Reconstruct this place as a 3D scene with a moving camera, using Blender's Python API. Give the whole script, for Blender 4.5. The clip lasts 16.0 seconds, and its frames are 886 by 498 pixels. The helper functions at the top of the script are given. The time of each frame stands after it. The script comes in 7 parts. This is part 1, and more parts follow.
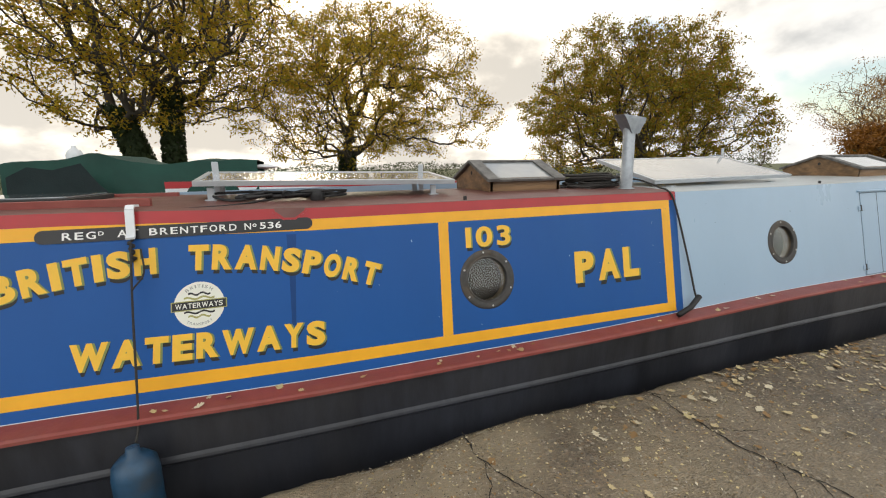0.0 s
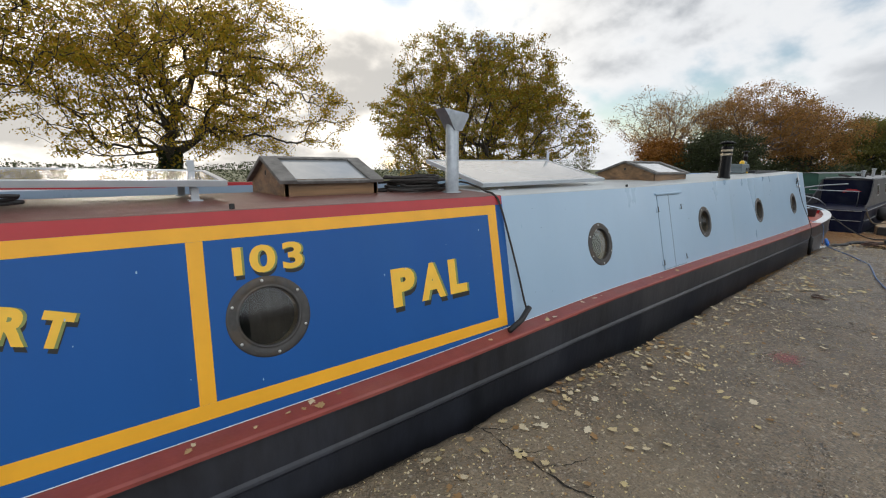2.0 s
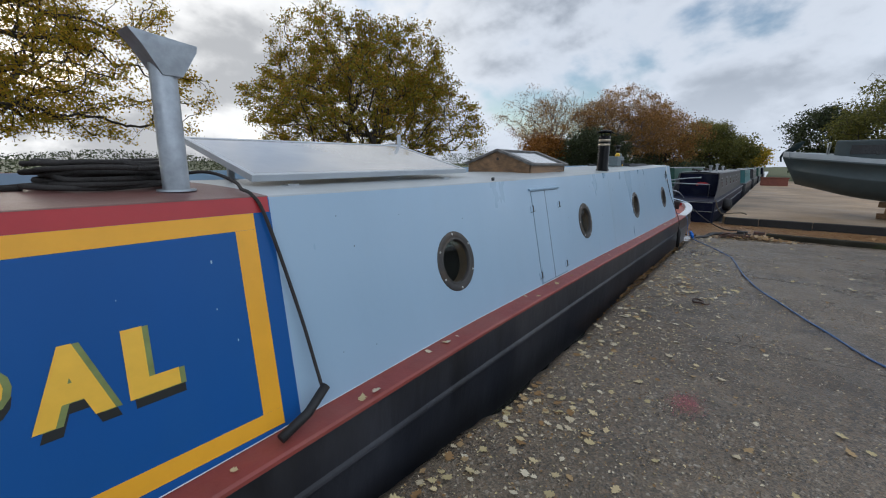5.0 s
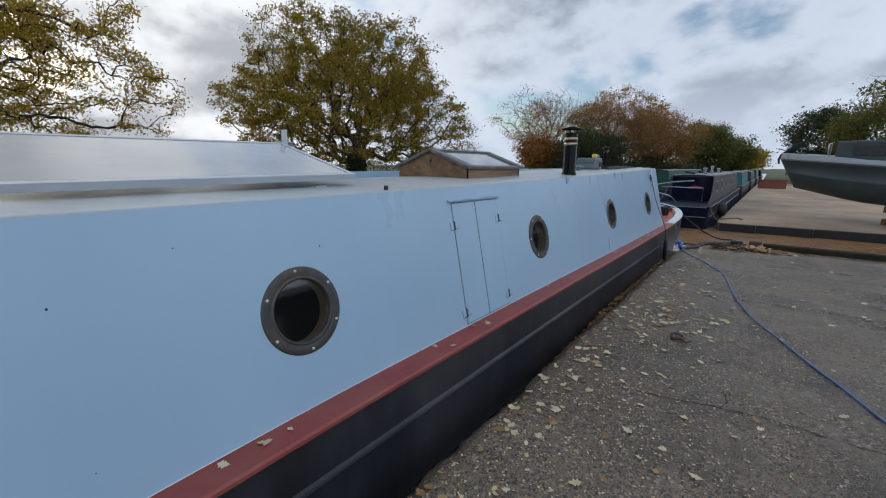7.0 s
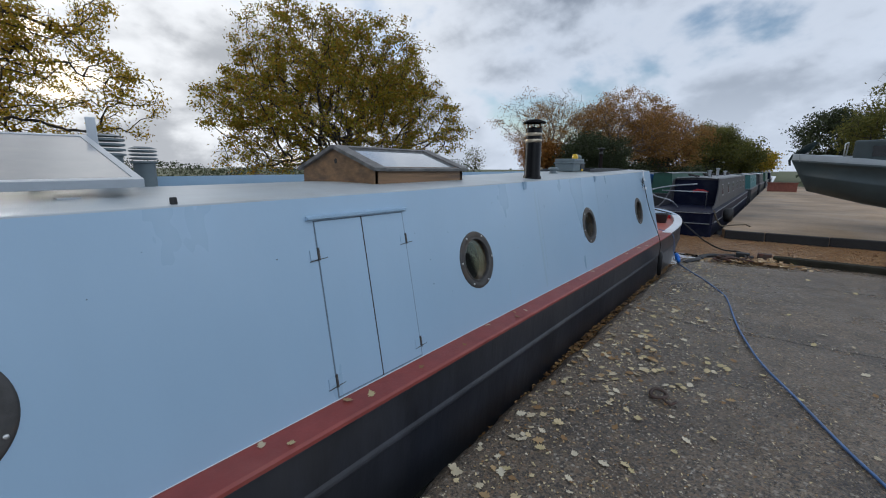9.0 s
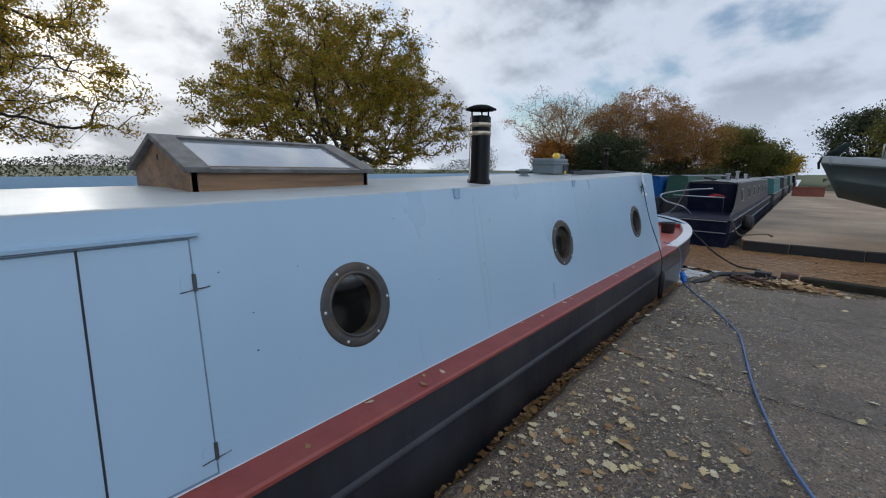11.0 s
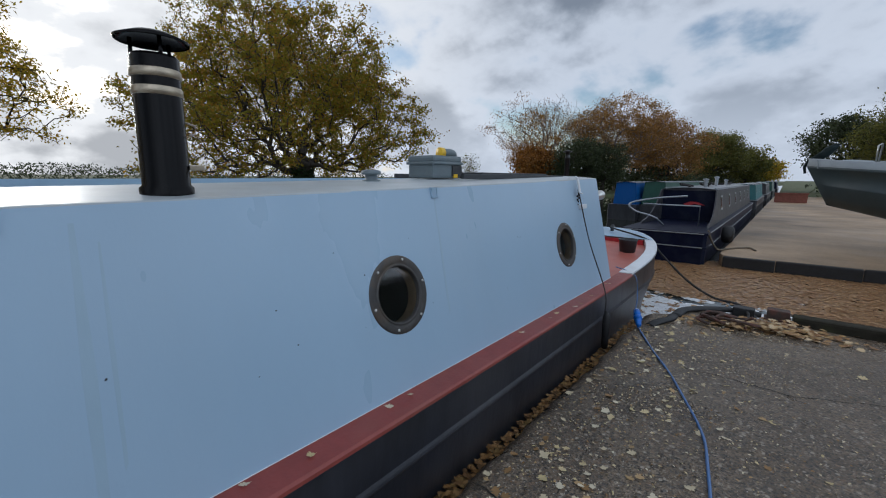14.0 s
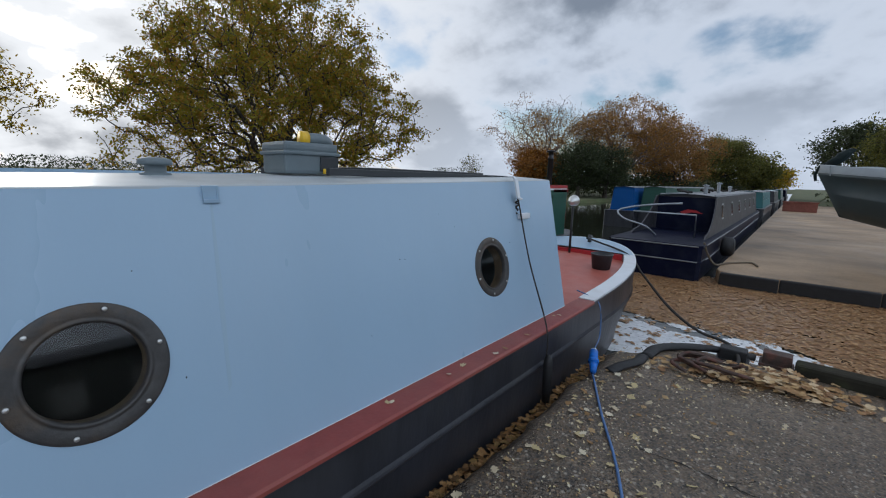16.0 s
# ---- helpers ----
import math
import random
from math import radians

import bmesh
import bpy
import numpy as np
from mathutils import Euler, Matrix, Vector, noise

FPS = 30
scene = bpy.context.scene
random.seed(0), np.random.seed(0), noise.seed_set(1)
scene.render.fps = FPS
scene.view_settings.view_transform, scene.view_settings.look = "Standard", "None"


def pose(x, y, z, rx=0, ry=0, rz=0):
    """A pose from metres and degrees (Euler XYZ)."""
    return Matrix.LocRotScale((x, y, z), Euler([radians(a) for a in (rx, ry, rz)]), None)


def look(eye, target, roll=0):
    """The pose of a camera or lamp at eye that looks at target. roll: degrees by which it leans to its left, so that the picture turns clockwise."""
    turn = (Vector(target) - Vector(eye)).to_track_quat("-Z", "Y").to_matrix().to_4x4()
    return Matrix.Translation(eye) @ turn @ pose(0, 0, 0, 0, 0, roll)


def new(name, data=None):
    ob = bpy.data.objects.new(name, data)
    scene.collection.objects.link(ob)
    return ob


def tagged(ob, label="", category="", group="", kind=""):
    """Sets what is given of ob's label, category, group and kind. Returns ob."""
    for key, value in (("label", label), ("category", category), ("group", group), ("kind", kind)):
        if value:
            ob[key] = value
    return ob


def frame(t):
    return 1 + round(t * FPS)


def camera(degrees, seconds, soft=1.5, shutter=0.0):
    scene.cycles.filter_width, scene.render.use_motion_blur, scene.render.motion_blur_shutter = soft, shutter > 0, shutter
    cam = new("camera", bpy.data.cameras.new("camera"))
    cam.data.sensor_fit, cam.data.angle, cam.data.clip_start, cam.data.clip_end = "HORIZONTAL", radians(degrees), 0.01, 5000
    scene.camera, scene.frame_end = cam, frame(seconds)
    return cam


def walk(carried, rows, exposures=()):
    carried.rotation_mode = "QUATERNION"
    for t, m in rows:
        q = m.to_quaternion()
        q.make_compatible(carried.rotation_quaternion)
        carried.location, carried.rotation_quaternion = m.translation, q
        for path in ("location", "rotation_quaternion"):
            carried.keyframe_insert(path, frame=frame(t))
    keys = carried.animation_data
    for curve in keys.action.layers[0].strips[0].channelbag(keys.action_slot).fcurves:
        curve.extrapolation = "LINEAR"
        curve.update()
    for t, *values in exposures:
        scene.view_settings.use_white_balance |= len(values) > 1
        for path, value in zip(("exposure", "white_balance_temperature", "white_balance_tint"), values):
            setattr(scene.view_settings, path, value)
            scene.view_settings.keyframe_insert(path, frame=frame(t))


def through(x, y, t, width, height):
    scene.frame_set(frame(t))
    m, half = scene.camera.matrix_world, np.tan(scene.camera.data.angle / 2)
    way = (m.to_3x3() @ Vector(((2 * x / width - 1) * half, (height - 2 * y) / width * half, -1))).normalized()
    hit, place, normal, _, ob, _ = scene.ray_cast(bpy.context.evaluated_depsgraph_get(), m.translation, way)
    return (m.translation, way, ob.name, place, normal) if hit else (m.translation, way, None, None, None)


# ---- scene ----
cam = camera(93.5, 16.0, soft=1.1)
PATH = [
    (0, (-0.001, -0.03, 1.592), (0.671, 1.815, 1.212), -0.9),
    (0.5, (0.138, 0.032, 1.588), (0.949, 1.822, 1.214), -0.5),
    (1, (0.311, 0.087, 1.586), (1.259, 1.807, 1.209), -0.2),
    (1.5, (0.471, 0.206, 1.574), (1.565, 1.838, 1.198), 0.1),
    (2, (0.666, 0.36, 1.569), (1.894, 1.893, 1.194), -0.0),
    (2.5, (0.881, 0.462, 1.547), (2.229, 1.888, 1.162), 0.0),
    (3, (1.175, 0.57, 1.549), (2.614, 1.903, 1.157), 0.1),
    (3.5, (1.437, 0.698, 1.514), (2.939, 1.958, 1.118), 0.3),
    (4, (1.656, 0.814, 1.523), (3.194, 2.028, 1.123), 0.4),
    (4.2, (1.716, 0.843, 1.528), (3.269, 2.036, 1.117), 0.6),
    (6.3, (2.831, 0.876, 1.509), (4.378, 2.082, 1.118), 0.5),
    (6.5, (2.948, 0.875, 1.513), (4.498, 2.075, 1.117), 0.5),
    (7, (3.261, 0.856, 1.531), (4.816, 2.051, 1.138), 0.5),
    (7.5, (3.533, 0.86, 1.519), (5.091, 2.052, 1.127), 0.6),
    (8, (3.826, 0.876, 1.532), (5.382, 2.071, 1.143), 0.6),
    (8.5, (4.127, 0.875, 1.525), (5.68, 2.075, 1.14), 0.5),
    (9, (4.441, 0.871, 1.521), (5.98, 2.091, 1.144), 0.3),
    (9.2, (4.562, 0.871, 1.518), (6.092, 2.102, 1.14), -0.0),
    (11.3, (5.884, 0.948, 1.532), (7.378, 2.226, 1.161), 0.8),
    (11.5, (6.018, 0.967, 1.531), (7.513, 2.245, 1.167), 0.8),
    (12, (6.346, 0.999, 1.504), (7.851, 2.266, 1.143), 0.9),
    (12.5, (6.707, 1.0, 1.504), (8.225, 2.253, 1.151), 0.6),
    (13, (7.054, 1.03, 1.493), (8.581, 2.275, 1.148), 0.5),
    (13.5, (7.383, 1.04, 1.492), (8.913, 2.281, 1.148), 0.6),
    (14, (7.725, 1.003, 1.503), (9.258, 2.243, 1.164), 0.5),
    (14.5, (8.005, 1.016, 1.483), (9.534, 2.259, 1.144), 0.6),
    (15, (8.337, 1.048, 1.497), (9.861, 2.298, 1.157), 1.0),
    (15.5, (8.668, 1.034, 1.493), (10.191, 2.285, 1.152), 1.5),
    (16, (9.003, 0.969, 1.496), (10.521, 2.228, 1.161), 1.7),
]
# stops and white balance drift as the phone's camera turns away from the bright sky
EXPOSURES = [(0.0, 0.9, 7300, 10), (1.0, 0.85, 7200, 10), (2.5, 0.6, 6550, 10), (4.0, 0.45, 6200, 10), (6.5, 0.33, 5900, 10), (9.0, 0.29, 5870, 10), (11.5, 0.30, 5850, 10), (14.0, 0.18, 5850, 10), (16.0, 0.22, 5850, 10)]
walk(cam, [(t, look(eye, target, roll)) for t, eye, target, roll in PATH], EXPOSURES)

# ---- world, sun, exposure ----
SUN_AZ, SUN_EL = radians(88), radians(16)
sun_dir = Vector((math.cos(SUN_EL) * math.cos(SUN_AZ), math.cos(SUN_EL) * math.sin(SUN_AZ), math.sin(SUN_EL)))
sun = new("sun", bpy.data.lights.new("sun", "SUN"))
sun.data.energy, sun.data.angle, sun.data.color = 0.9, radians(14), (1.0, 0.93, 0.82)
sun.matrix_world = look(sun_dir * 50, (0, 0, 0))


def make_world():
    w = bpy.data.worlds.new("sky")
    scene.world = w
    w.use_nodes = True
    nt = w.node_tree
    nt.nodes.clear()
    N, L = nt.nodes.new, nt.links.new
    out, bg = N("ShaderNodeOutputWorld"), N("ShaderNodeBackground")
    sky = N("ShaderNodeTexSky")
    sky.sky_type, sky.sun_disc = "NISHITA", False
    sky.sun_elevation, sky.sun_rotation = SUN_EL, radians(90) - SUN_AZ
    tc = N("ShaderNodeTexCoord")
    # cloud layer on a plane overhead: direction divided by its height
    sep = N("ShaderNodeSeparateXYZ")
    L(tc.outputs["Generated"], sep.inputs[0])
    zc = N("ShaderNodeMath"); zc.operation = "MAXIMUM"; zc.inputs[1].default_value = 0.0
    L(sep.outputs["Z"], zc.inputs[0])
    za = N("ShaderNodeMath"); za.operation = "ADD"; za.inputs[1].default_value = 0.5
    L(zc.outputs[0], za.inputs[0])
    comb = N("ShaderNodeCombineXYZ")
    for axis in ("X", "Y"):
        d = N("ShaderNodeMath"); d.operation = "DIVIDE"
        L(sep.outputs[axis], d.inputs[0]); L(za.outputs[0], d.inputs[1]); L(d.outputs[0], comb.inputs[axis])
    def cloud(scale, detail, seed, lo, hi, rough=0.55):
        n = N("ShaderNodeTexNoise"); n.noise_dimensions = "4D"
        n.inputs["W"].default_value, n.inputs["Scale"].default_value = seed, scale
        n.inputs["Detail"].default_value, n.inputs["Roughness"].default_value = detail, rough
        n.inputs["Distortion"].default_value = 0.15
        L(comb.outputs[0], n.inputs["Vector"])
        r = N("ShaderNodeMapRange"); r.interpolation_type = "SMOOTHSTEP"
        r.inputs["From Min"].default_value, r.inputs["From Max"].default_value = lo, hi
        L(n.outputs["Fac"], r.inputs["Value"])
        return r.outputs[0]
    mass = cloud(1.7, 10, 3.1, 0.22, 0.80, 0.52)
    puffs = cloud(4.6, 7, 5.3, 0.32, 0.68, 0.52)
    def maths(op, a, b):
        n = N("ShaderNodeMath"); n.operation = op
        for i, v in enumerate((a, b)):
            if isinstance(v, float):
                n.inputs[i].default_value = v
            else:
                L(v, n.inputs[i])
        return n.outputs[0]
    def ramped(v, lo, hi):
        r = N("ShaderNodeMapRange"); r.interpolation_type = "SMOOTHSTEP"
        r.inputs["From Min"].default_value, r.inputs["From Max"].default_value = lo, hi
        L(v, r.inputs["Value"])
        return r.outputs[0]
    heap = maths("ADD", maths("MULTIPLY", mass, 0.80), maths("MULTIPLY", puffs, 0.20))
    cover = ramped(heap, 0.18, 0.38)
    thick = ramped(heap, 0.38, 0.66)
    # clouds are thin and bright towards the sun, grey beside it, and lit from the front opposite to it
    dot = N("ShaderNodeVectorMath"); dot.operation = "DOT_PRODUCT"
    dot.inputs[1].default_value = sun_dir
    L(tc.outputs["Generated"], dot.inputs[0])
    def towards(a, b):
        h = N("ShaderNodeMapRange"); h.interpolation_type = "SMOOTHSTEP"
        h.inputs["From Min"].default_value, h.inputs["From Max"].default_value = a, b
        L(dot.outputs["Value"], h.inputs["Value"])
        return h.outputs[0]
    def blend(f, a, b):
        x = N("ShaderNodeMix"); x.data_type = "RGBA"
        for slot, v in (("A", a), ("B", b)):
            if isinstance(v, tuple):
                x.inputs[slot].default_value = (*v, 1)
            else:
                L(v, x.inputs[slot])
        L(f, x.inputs["Factor"])
        return x.outputs["Result"]
    light = blend(thick, (0.52, 0.545, 0.58), (0.19, 0.215, 0.25))
    light = blend(towards(0.05, -0.55), light, blend(thick, (1.35, 1.42, 1.5), (0.62, 0.68, 0.76)))
    # paler haze low over the horizon
    low = N("ShaderNodeMapRange"); low.interpolation_type = "SMOOTHSTEP"
    low.inputs["From Min"].default_value, low.inputs["From Max"].default_value = 0.30, 0.02
    low.inputs["To Max"].default_value = 0.75
    L(sep.outputs["Z"], low.inputs["Value"])
    light = blend(low.outputs[0], light, (0.56, 0.59, 0.63))
    glow = blend(towards(0.45, 1.0), light, blend(thick, (0.82, 0.79, 0.74), (0.42, 0.412, 0.40)))
    blue = N("ShaderNodeVectorMath"); blue.operation = "SCALE"; blue.inputs["Scale"].default_value = 0.105
    L(sky.outputs[0], blue.inputs[0])
    mix = N("ShaderNodeMix"); mix.data_type = "RGBA"
    L(cover, mix.inputs["Factor"]); L(blue.outputs[0], mix.inputs["A"]); L(glow, mix.inputs["B"])
    L(mix.outputs["Result"], bg.inputs["Color"])
    bg.inputs["Strength"].default_value = 1.0
    L(bg.outputs[0], out.inputs[0])


make_world()


# ---- materials ----
def material(name, color, rough=0.6, metal=0.0, var=0.12, scale=6.0, bump=0.15, bump_scale=60.0, dirt=None, dirt_amount=0.0,
             dirt_scale=2.5, spec=0.5, stretch=(1, 1, 1), per_piece=0.0, coat=0.0, fine=0.0):
    m = bpy.data.materials.new(name)
    m.use_nodes = True
    nt = m.node_tree
    N, L = nt.nodes.new, nt.links.new
    b = nt.nodes["Principled BSDF"]
    tc, mp = N("ShaderNodeTexCoord"), N("ShaderNodeMapping")
    mp.inputs["Scale"].default_value = stretch
    L(tc.outputs["Object"], mp.inputs[0])
    def tex(s, detail, w):
        n = N("ShaderNodeTexNoise"); n.noise_dimensions = "4D"
        n.inputs["Scale"].default_value, n.inputs["Detail"].default_value, n.inputs["W"].default_value = s, detail, w
        n.inputs["Roughness"].default_value = 0.6
        L(mp.outputs[0], n.inputs["Vector"])
        return n.outputs["Fac"]
    dark = tuple(c * (1 - var) for c in color) + (1,)
    lite = tuple(min(1, c * (1 + var)) for c in color) + (1,)
    r = N("ShaderNodeMapRange"); r.inputs["From Min"].default_value, r.inputs["From Max"].default_value = 0.3, 0.7
    L(tex(scale, 6, 1.3), r.inputs["Value"])
    mix = N("ShaderNodeMix"); mix.data_type = "RGBA"
    mix.inputs["A"].default_value, mix.inputs["B"].default_value = dark, lite
    L(r.outputs[0], mix.inputs["Factor"])
    col = mix.outputs["Result"]
    if fine:
        n = tex(bump_scale * 1.3, 3, 9.1)
        h = N("ShaderNodeHueSaturation")
        mr = N("ShaderNodeMapRange"); mr.inputs["From Min"].default_value, mr.inputs["From Max"].default_value = 0.3, 0.7
        mr.inputs["To Min"].default_value, mr.inputs["To Max"].default_value = 1 - fine, 1 + fine
        L(n, mr.inputs["Value"]); L(mr.outputs[0], h.inputs["Value"]); L(col, h.inputs["Color"])
        col = h.outputs[0]
    if dirt:
        r2 = N("ShaderNodeMapRange")
        r2.inputs["From Min"].default_value, r2.inputs["From Max"].default_value = 0.48, 0.72
        r2.inputs["To Max"].default_value = dirt_amount
        L(tex(dirt_scale, 8, 4.2), r2.inputs["Value"])
        m2 = N("ShaderNodeMix"); m2.data_type = "RGBA"
        m2.inputs["B"].default_value = (*dirt, 1)
        L(r2.outputs[0], m2.inputs["Factor"]); L(col, m2.inputs["A"])
        col = m2.outputs["Result"]
    if per_piece:
        oi, h = N("ShaderNodeObjectInfo"), N("ShaderNodeHueSaturation")
        mr = N("ShaderNodeMapRange"); mr.inputs["To Min"].default_value, mr.inputs["To Max"].default_value = 1 - per_piece, 1 + per_piece
        L(oi.outputs["Random"], mr.inputs["Value"]); L(mr.outputs[0], h.inputs["Value"]); L(col, h.inputs["Color"])
        col = h.outputs[0]
    L(col, b.inputs["Base Color"])
    rr = N("ShaderNodeMapRange")
    rr.inputs["To Min"].default_value, rr.inputs["To Max"].default_value = max(0.02, rough - 0.09), min(1, rough + 0.09)
    L(tex(scale * 1.7, 4, 6.6), rr.inputs["Value"]); L(rr.outputs[0], b.inputs["Roughness"])
    b.inputs["Metallic"].default_value, b.inputs["Specular IOR Level"].default_value = metal, spec
    b.inputs["Coat Weight"].default_value = coat
    if bump:
        bp = N("ShaderNodeBump"); bp.inputs["Strength"].default_value, bp.inputs["Distance"].default_value = bump, 0.01
        L(tex(bump_scale, 4, 2.2), bp.inputs["Height"]); L(bp.outputs[0], b.inputs["Normal"])
    return m


